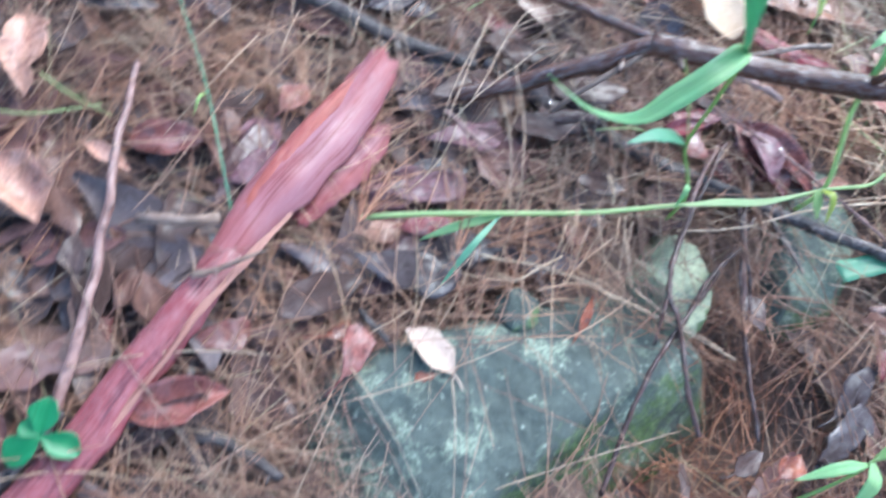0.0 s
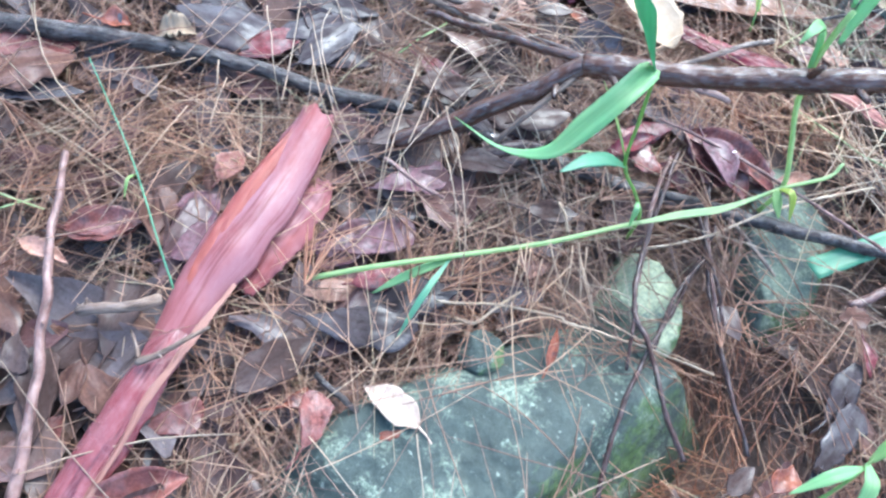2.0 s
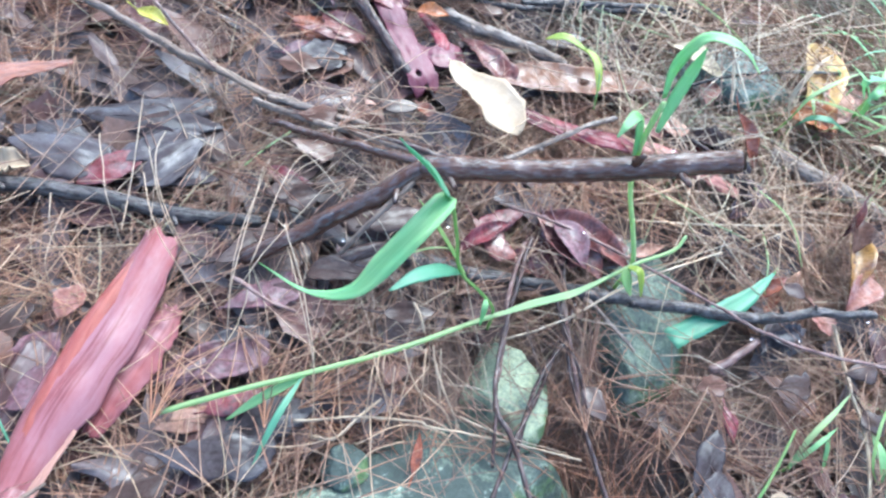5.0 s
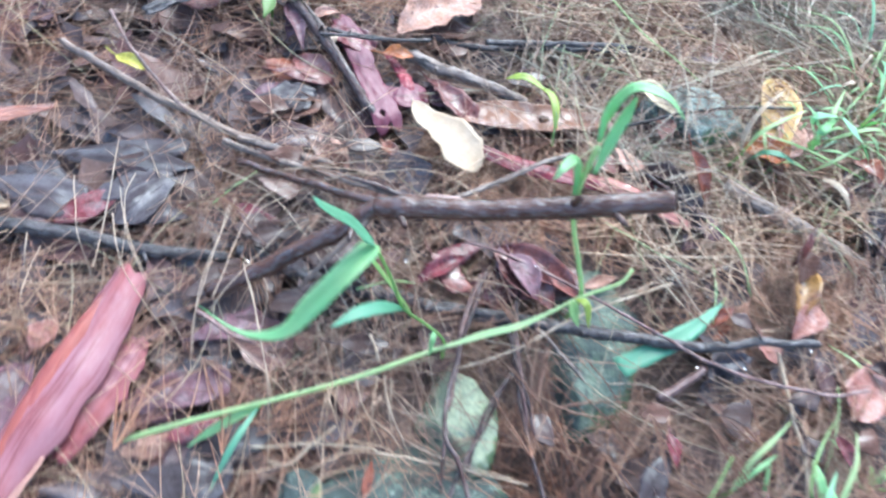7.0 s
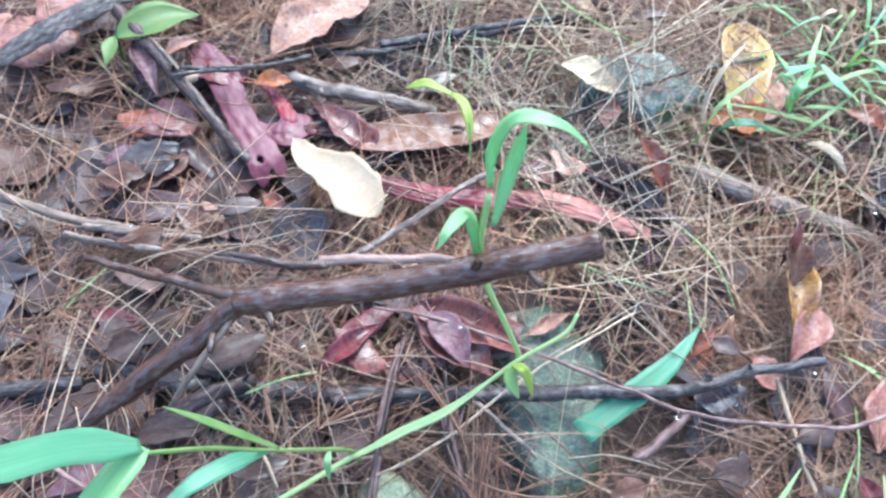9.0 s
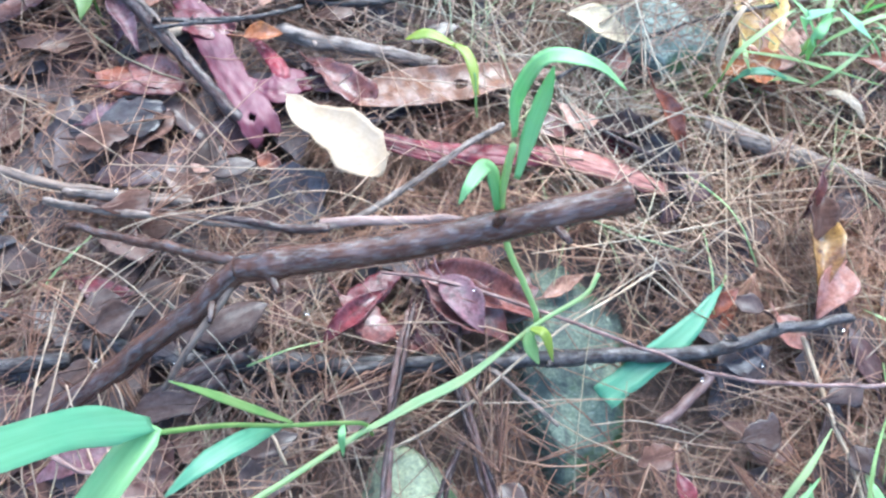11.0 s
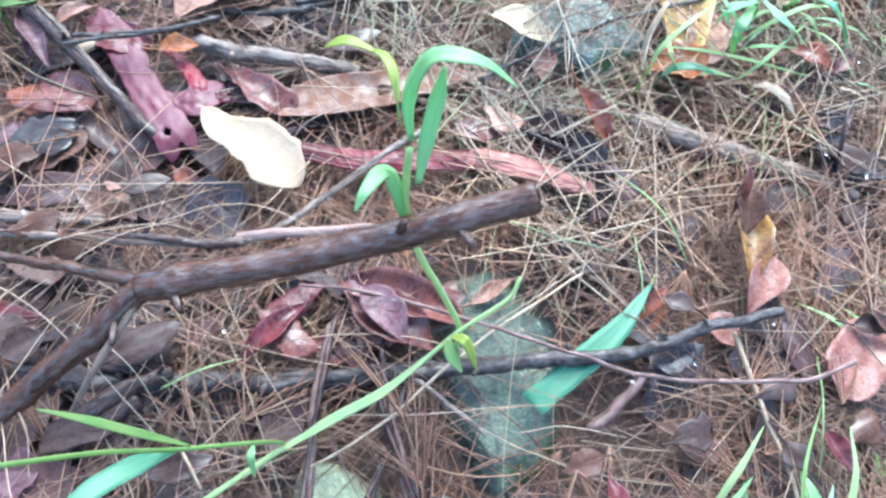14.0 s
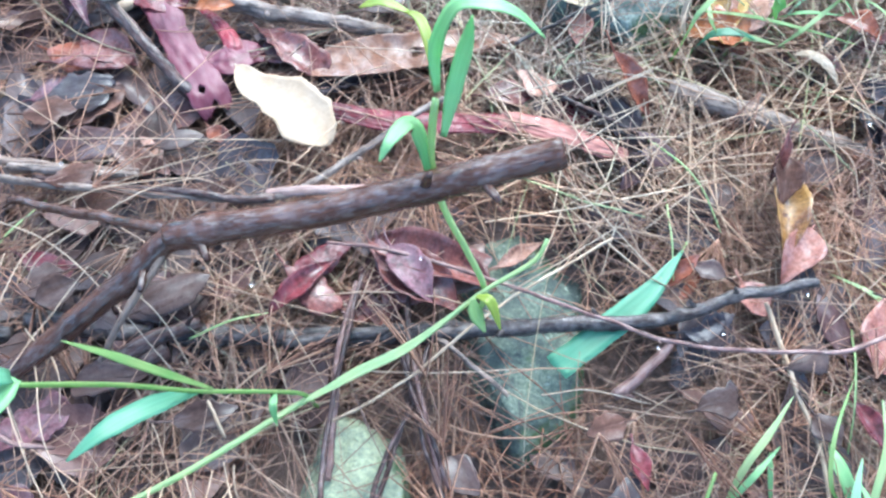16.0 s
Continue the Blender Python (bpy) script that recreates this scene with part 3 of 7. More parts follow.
def outline(shape, s):
    if shape == "ovate":
        return max(0.0, math.sin(math.pi * s ** 0.85)) ** 0.9
    if shape == "round":
        return max(0.0, 1 - (2 * s - 1) ** 2) ** 0.5
    if shape == "lance":
        return max(0.0, math.sin(math.pi * s ** 0.8)) ** 1.05
    if shape == "spoon":
        k = min(max((s - 0.1) / 0.5, 0), 1)
        return (0.42 + 0.58 * k * k * (3 - 2 * k)) * min(1.0, 9 * s) ** 0.6 * min(1.0, 5 * (1 - s)) ** 0.5
    if shape == "torn":
        return min(1.0, 1.9 * s) ** 0.75 * min(1.0, 9 * (1 - s)) ** 0.35
    if shape == "clover":
        return max(0.0, math.sin(math.pi * s ** 1.4)) ** 0.6
    return min(1.0, 10 * s, 14 * (1 - s)) ** 0.6  # strip


def sheet(bm, length, width, shape, curl, bend, seed, ragged=0.05, nu=30, nv=10, lumps=1.0, twist=0.0, hole=None):
    """A leaf or strip along x, centred; curl: rolled up at its sides; bend: arched along its length."""
    uv = bm.loops.layers.uv.verify()
    grid = []
    for i in range(nu + 1):
        s = i / nu
        row = []
        for j in range(nv + 1):
            v = j / nv * 2 - 1
            half = width / 2 * outline(shape, min(max(s, 0.004), 0.996))
            flank = seed * 1.7 + (3.3 if v > 0 else 0)
            edge = 1 + (0.05 if shape == "round" else 0.18) * noise.noise((s * 3.2, flank, 5.0)) + (0.02 + ragged) * (noise.noise((s * 9, flank, 2.2)) * 1.4 + 0.3 * noise.noise((s * 31, flank, 1.0)))
            mid = width * 0.16 * (noise.noise((s * 2.2, seed, 9.0)) - noise.noise((0.0, seed, 9.0)))
            y = half * v * edge
            ang = curl * v * 1.5
            z = half * abs(math.sin(ang)) * abs(v) * math.copysign(1, curl)
            y = y * math.cos(ang * 0.55) + mid
            x = (s - 0.5) * length * (1 + 0.02 * noise.noise((v * 3, seed, 7)))
            if shape == "torn":  # torn off slantwise
                x += (0.35 * y + 0.12 * width * noise.noise((v * 4, seed, 1.0))) * s * s
            z += -bend * length * ((2 * s - 1) ** 2 - 0.35) * 0.5
            z += lumps * (0.022 * width * noise.noise((x * 55, y * 55, seed)) + 0.010 * width * noise.noise((x * 160, y * 160, seed + 4)))
            k = twist * (s - 0.5)
            row.append((bm.verts.new((x, y * math.cos(k) - z * math.sin(k), y * math.sin(k) + z * math.cos(k))), (s * length, y)))
        grid.append(row)
    for i in range(nu):
        for j in range(nv):
            q = (grid[i][j], grid[i + 1][j], grid[i + 1][j + 1], grid[i][j + 1])
            if hole and math.hypot(q[0][1][0] - hole[0], q[0][1][1] - hole[1]) < hole[2]:
                continue
            f = bm.faces.new([w[0] for w in q])
            for lp, w in zip(f.loops, q):
                lp[uv].uv = w[1]
    return grid


def thicken(ob, thickness):
    md = ob.modifiers.new("thickness", "SOLIDIFY")
    md.thickness, md.offset = thickness, 0


def leaf(name, label, at, yaw, pitch, length, width, material, curl=0.3, bend=0.1, shape="ovate", seed=0, roll=0, ragged=0.05, stem=0.0, category="leaf", group="", hole=None):
    ob = root(name, at, label, category, group)
    ob.matrix_world = pose(*at, roll, -pitch, yaw)
    bm = bmesh.new()
    sheet(bm, length, width, shape, curl, bend, seed, ragged, *((60, 20) if hole else (30, 10)), hole=hole)
    flat = part("leaf_blade", bm, material, ob)
    thicken(flat, 0.0005)
    bm = bmesh.new()
    arc = [(s * length - length / 2, 0, -bend * length * ((2 * s - 1) ** 2 - 0.35) * 0.5 - 0.0002) for s in (0.0, 0.25, 0.5, 0.75, 0.96)]
    tube(bm, [(x, y + width * 0.16 * (noise.noise((min(max(x / length + 0.5, 0), 1) * 2.2, seed, 9.0)) - noise.noise((0.0, seed, 9.0))), z) for x, y, z in arc], 0.0007, 0.0003, n=16, sides=5, rough=0.1, seed=seed)
    part("midrib", bm, material, flat)
    bm = bmesh.new()
    stem = stem or 0.006 + 0.004 * (seed % 3)
    lead = Vector((-length / 2, 0, -bend * length * 0.325))
    tube(bm, [lead + Vector((0.002, 0, 0)), lead + Vector((-stem * 0.5, stem * 0.12, -0.0005)), lead + Vector((-stem, stem * 0.3, -0.002))], 0.0008, 0.0006, n=8, sides=5, rough=0.1, seed=seed)
    part("stalk", bm, material, ob)
    return ob


def bark_strip(name, label, pts, widths, material, arch=1.6, seed=0, thick=0.0016, ribs=1.0, ragged=0.12, holes=()):
    """A shell of bark along a line: widths at its points, arch: radians of its cross-section, ribs: depth of its grooves."""
    n = 70
    path = smooth_path(pts, n)
    bm = bmesh.new()
    uv = bm.loops.layers.uv.verify()
    nv, grid, run = 22, [], 0.0
    fr = frames_along(path)
    for i, (p, (d, a, b)) in enumerate(zip(path, fr)):
        s = i / (n - 1)
        x = s * (len(widths) - 1)
        k = min(int(x), len(widths) - 2)
        w = widths[k] + (widths[k + 1] - widths[k]) * (x - k)
        run += (p - path[i - 1]).length if i else 0
        row = []
        for j in range(nv + 1):
            v = j / nv * 2 - 1
            e = 1 + ragged * noise.noise((s * 12, seed, v > 0)) * abs(v)
            rad = w / 2 / math.sin(min(arch / 2, 1.5))
            ang = v * arch / 2 * e
            q = p + a * rad * math.sin(ang) + b * (rad * math.cos(ang) - rad * math.cos(arch / 2))
            q += b * 0.0008 * noise.noise((s * 14, v * 2.0, seed)) + b * ribs * 0.0006 * noise.noise((s * 5, v * 9, seed + 3))
            if i in (0, n - 1):
                q += d * 0.30 * w * (noise.noise((v * 1.6, seed, 8)) + 0.7 * noise.noise((v * 6, seed, 3))) * (1 if i else -1)
            row.append((bm.verts.new(q), (run, v * w / 2)))
        grid.append(row)
    for i in range(n - 1):
        for j in range(nv):
            if any(math.hypot(grid[i][j][1][0] - hx, grid[i][j][1][1] - hy) < hr for hx, hy, hr in holes):
                continue
            q = (grid[i][j], grid[i + 1][j], grid[i + 1][j + 1], grid[i][j + 1])
            f = bm.faces.new([w[0] for w in q])
            for lp, w in zip(f.loops, q):
                lp[uv].uv = w[1]
    bmesh.ops.recalc_face_normals(bm, faces=bm.faces)
    ob = tagged(link_mesh(name, bm, material), label, "bark")
    thicken(ob, thick)
    return ob


def blade(name, pts, width, material, parent, fold=0.14, base=0.35, label="", n=26, blunt=False, slim=False, torn=False):
    """A grass blade along a line, widest near its middle, folded along its rib."""
    path = smooth_path(pts, n)
    bm = bmesh.new()
    uv = bm.loops.layers.uv.verify()
    rows, run = [], 0.0
    for i, (p, (d, a, b)) in enumerate(zip(path, frames_along(path))):
        s = i / (n - 1)
        run += (p - path[i - 1]).length if i else 0
        w = width / 2 * min(1.0, base + 2.2 * s) * (min(1.0, (1.01 - s) * 9) ** 0.5 if blunt else min(1.0, (1.02 - s) * 2.4) ** 0.8)
        if slim:  # a strap that is broad from its start and tapers beyond its bend
            w = width / 2 * min(1.0, 0.62 + 9 * s) * (0.20 + 0.80 * min(1.0, max(0.0, (0.80 - s) / 0.38))) * min(1.0, (1.01 - s) * 4)
        if torn:  # pointed at its start, torn off at its end
            w = width / 2 * min(1.0, 0.04 + 2.1 * s) ** 0.85 * (1 + 0.10 * noise.noise((s * 11, 4, 1)))
        rip = d * width * 0.3 if torn and i == n - 1 else d * 0
        rows.append([(bm.verts.new(p + rip * noise.noise((v * 2.3, 9, 1)) + a * w * v - b * fold * w * (1 - abs(v)) + b * 0.02 * width * noise.noise((run * 200, v, 3))), (run, v * w)) for v in (-1, -0.5, 0, 0.5, 1)])
    for i in range(n - 1):
        for j in range(4):
            q = (rows[i][j], rows[i + 1][j], rows[i + 1][j + 1], rows[i][j + 1])
            f = bm.faces.new([w[0] for w in q])
            for lp, w in zip(f.loops, q):
                lp[uv].uv = w[1]
    ob = carry(parent, tagged(link_mesh(name, bm, material), label))
    thicken(ob, 0.00025)
    return ob


def grass_plant(label, stem_pts, r0, r1, blades, stem_material=None, group="", name="grass_plant"):
    bm = bmesh.new()
    tube(bm, stem_pts, r0, r1, n=36, sides=7, rough=0.08, seed=stem_pts[0][0])
    ob = root(name, stem_pts[0], label, "grass", group)
    carry(ob, link_mesh("stem", bm, stem_material or GREEN_STEM))
    for pts, width, material, *form in blades:
        blade("blade", pts, width, material, ob, blunt="blunt" in form, slim="slim" in form, torn="torn" in form)
    return ob


# ---- bark strips ----
red = root("red_bark_strip", (-0.01, 0.16, 0.004), "long peeled strip of smooth red bark, split at its end", "bark")
main = bark_strip("main_strip", "", [(0.104, 0.317, 0.012), (0.092, 0.295, 0.014), (0.080, 0.277, 0.015), (0.058, 0.246, 0.016), (0.036, 0.221, 0.016), (0.016, 0.197, 0.014), (-0.003, 0.169, 0.012), (-0.016, 0.150, 0.011), (-0.030, 0.130, 0.010), (-0.047, 0.108, 0.008)], (0.021, 0.028, 0.031, 0.036, 0.036, 0.029, 0.022, 0.019, 0.018, 0.012), STRIP_RED, 1.7, 4, 0.002, 0.3, 0.2)
lower = bark_strip("lower_strip", "wet deep-red narrow end", [(0.006, 0.178, 0.014), (-0.008, 0.158, 0.017), (-0.022, 0.139, 0.017), (-0.036, 0.120, 0.015), (-0.055, 0.095, 0.013), (-0.075, 0.066, 0.011), (-0.105, 0.030, 0.008)], (0.010, 0.018, 0.023, 0.024, 0.024, 0.024, 0.026), STRIP_WET, 1.7, 17, 0.0016, 0.9, 0.2)
flap = bark_strip("split_flap", "", [(0.101, 0.267, 0.004), (0.090, 0.251, 0.006), (0.074, 0.232, 0.007), (0.057, 0.213, 0.007), (0.041, 0.196, 0.004)], (0.013, 0.022, 0.024, 0.020, 0.010), STRIP_RED, 1.1, 6, 0.0016, 0.4, 0.25)
fibre = bark_strip("peeling_fibre", "pale fibrous inner bark", [(0.036, 0.195, 0.021), (0.012, 0.167, 0.024), (-0.004, 0.147, 0.026), (-0.018, 0.131, 0.025), (-0.031, 0.112, 0.022), (-0.047, 0.091, 0.018), (-0.075, 0.053, 0.012)], (0.0018, 0.0048, 0.0036, 0.0042, 0.0030, 0.0036, 0.0018), STRIP_INNER, 1.2, 9, 0.001, 0.9, 0.3)
lip = bark_strip("rolled_edge", "orange-red rolled bark edge", [(0.094, 0.312, 0.014), (0.065, 0.274, 0.022), (0.041, 0.243, 0.022), (0.019, 0.212, 0.020), (0.003, 0.184, 0.016)], (0.005, 0.010, 0.012, 0.010, 0.005), STRIP_EDGE, 1.2, 12, 0.001, 0.5)
for piece in (main, lower, flap, fibre, lip):
    carry(red, piece)
    del piece["category"]
bark_strip("crimson_bark_strip", "wet crimson strip of bark lying on needles", [(0.392, 0.379, 0.013), (0.423, 0.352, 0.015), (0.463, 0.331, 0.016), (0.503, 0.314, 0.012)], (0.012, 0.016, 0.016, 0.014), STRIP_CRIMSON, 1.2, 14, 0.0014, 1.5, 0.2)
bark_strip("salmon_bark_strip", "salmon-pink curled strip of bark", [(0.492, 0.322, 0.014), (0.512, 0.300, 0.019), (0.533, 0.278, 0.019), (0.553, 0.260, 0.015)], (0.014, 0.018, 0.016, 0.009), STRIP_SALMON, 1.0, 22, 0.0014, 1.6, 0.3)
purple = root("purple_bark_strip", (0.325, 0.45, 0.006), "wet purple-red strip of bark with a knot hole", "bark")
for piece in (bark_strip("strip", "", [(0.320, 0.548, 0.008), (0.325, 0.510, 0.010), (0.324, 0.480, 0.012), (0.325, 0.451, 0.013), (0.327, 0.425, 0.013), (0.329, 0.411, 0.006)], (0.018, 0.025, 0.021, 0.022, 0.028, 0.022), STRIP_PURPLE, 0.45, 31, 0.0014, 0.15, 0.16, holes=((0.121, 0.002, 0.0027), (0.140, -0.001, 0.0052), (0.133, -0.001, 0.0022))),
              bark_strip("side_lobe", "", [(0.328, 0.465, 0.010), (0.337, 0.452, 0.010), (0.350, 0.444, 0.012), (0.363, 0.447, 0.010), (0.374, 0.444, 0.006)], (0.010, 0.013, 0.026, 0.022, 0.012), STRIP_PURPLE, 0.4, 37, 0.0014, 0.15, 0.2),
              bark_strip("upper_arm", "narrow crimson arm", [(0.350, 0.498, 0.008), (0.355, 0.478, 0.010), (0.357, 0.457, 0.012), (0.352, 0.445, 0.009)], (0.004, 0.009, 0.012, 0.010), STRIP_CRIMSON, 1.1, 43, 0.0012, 0.5)):
    carry(purple, piece)
    del piece["category"]
bark_strip("peeling_bark_sliver", "pale sliver of bark peeling off dark twig", [(0.286, 0.554, 0.026), (0.293, 0.527, 0.028), (0.297, 0.507, 0.028), (0.302, 0.481, 0.026), (0.308, 0.455, 0.022)], (0.001, 0.0026, 0.002, 0.0026, 0.001), BARK_GREY, 1.0, 47, 0.0008, 1.0, 0.5)
bark_strip("orange_bark_strip", "orange-brown strip of bark in the litter", [(-0.062, 0.453, 0.006), (-0.033, 0.459, 0.012), (-0.002, 0.468, 0.014), (0.031, 0.477, 0.010), (0.067, 0.485, 0.004)], (0.005, 0.016, 0.024, 0.022, 0.012, 0.004), STRIP_ORANGE, 0.9, 41, 0.0014, 0.8, 0.25)

# ---- branches and twigs ----
stick("fallen_branch", "thick wet dark-brown branch propped above the needles", [(0.271, 0.297, 0.078), (0.303, 0.282, 0.088), (0.340, 0.265, 0.100), (0.379, 0.249, 0.115), (0.414, 0.235, 0.130), (0.449, 0.221, 0.145)], 0.0078, 0.0076, BARK_DARK, knots=6, cut=True, group='')
stick("fork_branch", "wet brown side branch running down into the litter", [(0.279, 0.294, 0.080), (0.266, 0.296, 0.073), (0.244, 0.293, 0.060), (0.218, 0.292, 0.045), (0.192, 0.291, 0.030), (0.151, 0.289, 0.012)], 0.0070, 0.0062, BARK_DARK, knots=4)
stick("thin_side_branch", "thin dark side branch lying against thick branch", [(0.272, 0.300, 0.078), (0.250, 0.328, 0.060), (0.223, 0.360, 0.040), (0.194, 0.394, 0.020)], 0.0035, 0.0025, BARK_DARK, knots=3)
stick("dark_stick", "black wet stick half sunk in needles", [(-0.133, 0.418, 0.010), (-0.067, 0.402, 0.010), (-0.026, 0.392, 0.010), (0.020, 0.378, 0.010), (0.070, 0.358, 0.010), (0.113, 0.336, 0.010), (0.170, 0.316, 0.010)], 0.0068, 0.0046, BARK_BLACK, knots=6)
stick("black_twig", "long black wet twig lying on the needles", [(0.602, 0.129, 0.027), (0.553, 0.145, 0.024), (0.517, 0.151, 0.020), (0.480, 0.167, 0.014), (0.441, 0.186, 0.008), (0.389, 0.210, 0.004), (0.335, 0.235, 0.000), (0.283, 0.262, 0.000), (0.235, 0.286, 0.002), (0.180, 0.324, 0.004)], 0.0032, 0.007, BARK_BLACK, knots=8)
stick("reddish_twig", "thin reddish-brown curved twig lying on needles", [(0.351, 0.286, 0.020), (0.379, 0.267, 0.020), (0.418, 0.227, 0.025), (0.473, 0.165, 0.030), (0.498, 0.138, 0.030), (0.540, 0.113, 0.025), (0.581, 0.090, 0.030), (0.613, 0.083, 0.035)], 0.0011, 0.0014, BARK_RED, knots=4)
stick("grey_stick", "long pale grey-brown stick lying on the litter", [(0.081, 0.547, 0.012), (0.108, 0.514, 0.014), (0.136, 0.482, 0.015), (0.167, 0.453, 0.016), (0.192, 0.430, 0.016), (0.225, 0.408, 0.014), (0.268, 0.386, 0.010)], 0.0032, 0.0028, BARK_TAN, knots=6, cut=True)
stick("curved_twig", "dark thin twig bending up toward a pale end", [(0.187, 0.416, 0.020), (0.225, 0.389, 0.020), (0.265, 0.364, 0.022), (0.311, 0.336, 0.024), (0.338, 0.324, 0.026), (0.365, 0.324, 0.028), (0.403, 0.331, 0.030), (0.440, 0.341, 0.028), (0.474, 0.349, 0.022)], 0.0026, 0.0021, BARK_GREY, knots=5)
stick("dark_twig", "black peeling twig crossing the purple bark", [(0.270, 0.603, 0.016), (0.283, 0.551, 0.020), (0.295, 0.506, 0.022), (0.305, 0.465, 0.020), (0.314, 0.436, 0.014), (0.319, 0.421, 0.006)], 0.0050, 0.0040, BARK_PEEL, knots=5)
stick("thin_twig", "thin black twig lying over purple bark", [(0.296, 0.514, 0.030), (0.316, 0.506, 0.030), (0.339, 0.499, 0.030), (0.366, 0.494, 0.028), (0.392, 0.499, 0.020)], 0.0017, 0.0015, BARK_BLACK, knots=2)
stick("grey_stick", "short grey broken stick among brown leaves", [(0.368, 0.490, 0.012), (0.399, 0.464, 0.014), (0.433, 0.439, 0.014), (0.462, 0.420, 0.010)], 0.0058, 0.0052, BARK_GREY, knots=3, cut=True)
stick("dark_stick", "thin black stick lying under pink leaf", [(0.398, 0.512, 0.008), (0.432, 0.495, 0.010), (0.490, 0.485, 0.010), (0.548, 0.472, 0.012), (0.615, 0.460, 0.010)], 0.0032, 0.003, BARK_BLACK, knots=4)
bark_strip("dark_bark_strip", "wet black strip of bark beside big leaf", [(0.150, 0.572, 0.012), (0.197, 0.588, 0.018), (0.234, 0.599, 0.020), (0.276, 0.612, 0.018), (0.323, 0.628, 0.010)], (0.010, 0.019, 0.021, 0.018, 0.008), BARK_BLACK, 1.4, 53, 0.0016, 1.0, 0.3)
stick("grey_root", "pale grey flaking root half buried in needles", [(0.620, 0.299, 0.004), (0.644, 0.268, 0.007), (0.675, 0.234, 0.006), (0.700, 0.210, 0.004), (0.732, 0.174, -0.002)], 0.0085, 0.0055, BARK_PALE, knots=6)
stick("upright_twig", "short dark twig standing in the straw", [(0.722, 0.184, 0.000), (0.726, 0.206, 0.030), (0.738, 0.217, 0.036), (0.746, 0.226, 0.042)], 0.0017, 0.0015, BARK_RED, knots=2)
stick("thin_twig", "thin dark twig arching over small stone", [(0.530, 0.369, 0.020), (0.571, 0.370, 0.026), (0.618, 0.368, 0.030), (0.673, 0.363, 0.030), (0.742, 0.359, 0.020)], 0.0015, 0.0013, BARK_BLACK, knots=3)
stick("thin_twig", "thin grey twig crossing the yellow leaf", [(0.597, 0.383, 0.015), (0.647, 0.375, 0.018), (0.700, 0.368, 0.020), (0.777, 0.353, 0.015)], 0.0013, 0.0011, BARK_GREY, knots=2)
stick("upright_twig", "dark knobbly twig leaning over lichened stone", [(0.362, 0.261, 0.012), (0.334, 0.225, 0.016), (0.307, 0.188, 0.018), (0.284, 0.146, 0.020), (0.286, 0.122, 0.020), (0.284, 0.085, 0.020), (0.288, 0.046, 0.014)], 0.0014, 0.0019, BARK_PEEL, knots=6)
stick("upright_twig", "dark thin twig running down into the hollow", [(0.397, 0.266, 0.012), (0.361, 0.199, 0.012), (0.349, 0.153, 0.010), (0.342, 0.098, 0.006), (0.341, 0.043, -0.000)], 0.0013, 0.0016, BARK_PEEL, knots=5)
stick("crossing_twig", "thin dark twig slanting down beside big rock", [(0.379, 0.206, 0.006), (0.323, 0.150, 0.012), (0.287, 0.117, 0.016), (0.253, 0.075, 0.010), (0.220, 0.016, 0.000)], 0.0014, 0.0018, BARK_PEEL, knots=4)
stick("dry_stalk", "pale broken straw stalk lying over big rock", [(0.157, 0.171, 0.013), (0.196, 0.160, 0.018), (0.232, 0.147, 0.018), (0.238, 0.142, 0.018), (0.284, 0.120, 0.016), (0.332, 0.096, 0.008)], 0.0009, 0.0008, STRAW, knots=4)
stick("dry_stalk", "short pale straw stalk on big rock", [(0.165, 0.157, 0.014), (0.178, 0.152, 0.016), (0.195, 0.161, 0.018), (0.215, 0.170, 0.012)], 0.0011, 0.0008, STRAW, knots=2)
stick("thorn_twig", "tan bent dry twig lying across red bark", [(-0.021, 0.154, 0.026), (-0.008, 0.156, 0.032), (0.007, 0.159, 0.036), (0.020, 0.165, 0.036)], 0.0021, 0.0011, BARK_TAN, knots=3)
stick("pale_twig", "small tan thorn of dry twig by bark", [(-0.024, 0.175, 0.020), (-0.021, 0.165, 0.026), (-0.020, 0.156, 0.026)], 0.0009, 0.0013, BARK_TAN, knots=1)
stick("brown_stick", "slender red-brown stick lying in the litter", [(-0.057, 0.302, 0.012), (-0.065, 0.248, 0.014), (-0.069, 0.202, 0.016), (-0.076, 0.148, 0.014), (-0.083, 0.113, 0.012), (-0.092, 0.080, 0.008)], 0.0022, 0.0036, BARK_RED, knots=5)
stick("brown_stick", "short brown stick under creeping stem", [(0.358, 0.261, 0.006), (0.333, 0.229, 0.010), (0.313, 0.195, 0.012), (0.294, 0.161, 0.010)], 0.0018, 0.0022, BARK_RED, knots=3)
stick("brown_stick", "short dark stick standing among needles", [(0.378, 0.234, 0.006), (0.364, 0.198, 0.008), (0.354, 0.159, 0.008), (0.346, 0.130, 0.006)], 0.0015, 0.0018, BARK_RED, knots=3)
stick("brown_stick", "stubby purple-brown stick in the needles", [(0.464, 0.131, -0.005), (0.484, 0.134, 0.000), (0.510, 0.141, 0.004)], 0.0035, 0.003, BARK_RED, knots=2)
stick("dark_stick", "dark short stick under the wet leaves", [(0.303, 0.244, 0.004), (0.343, 0.231, 0.006), (0.391, 0.212, 0.006), (0.407, 0.203, 0.004)], 0.0042, 0.003, BARK_BLACK, knots=3)
stick("grey_stick", "dark grey weathered stick beside the thick branch", [(0.200, 0.271, 0.010), (0.218, 0.273, 0.014), (0.241, 0.276, 0.014), (0.266, 0.275, 0.010)], 0.006, 0.004, BARK_PEEL, knots=3)
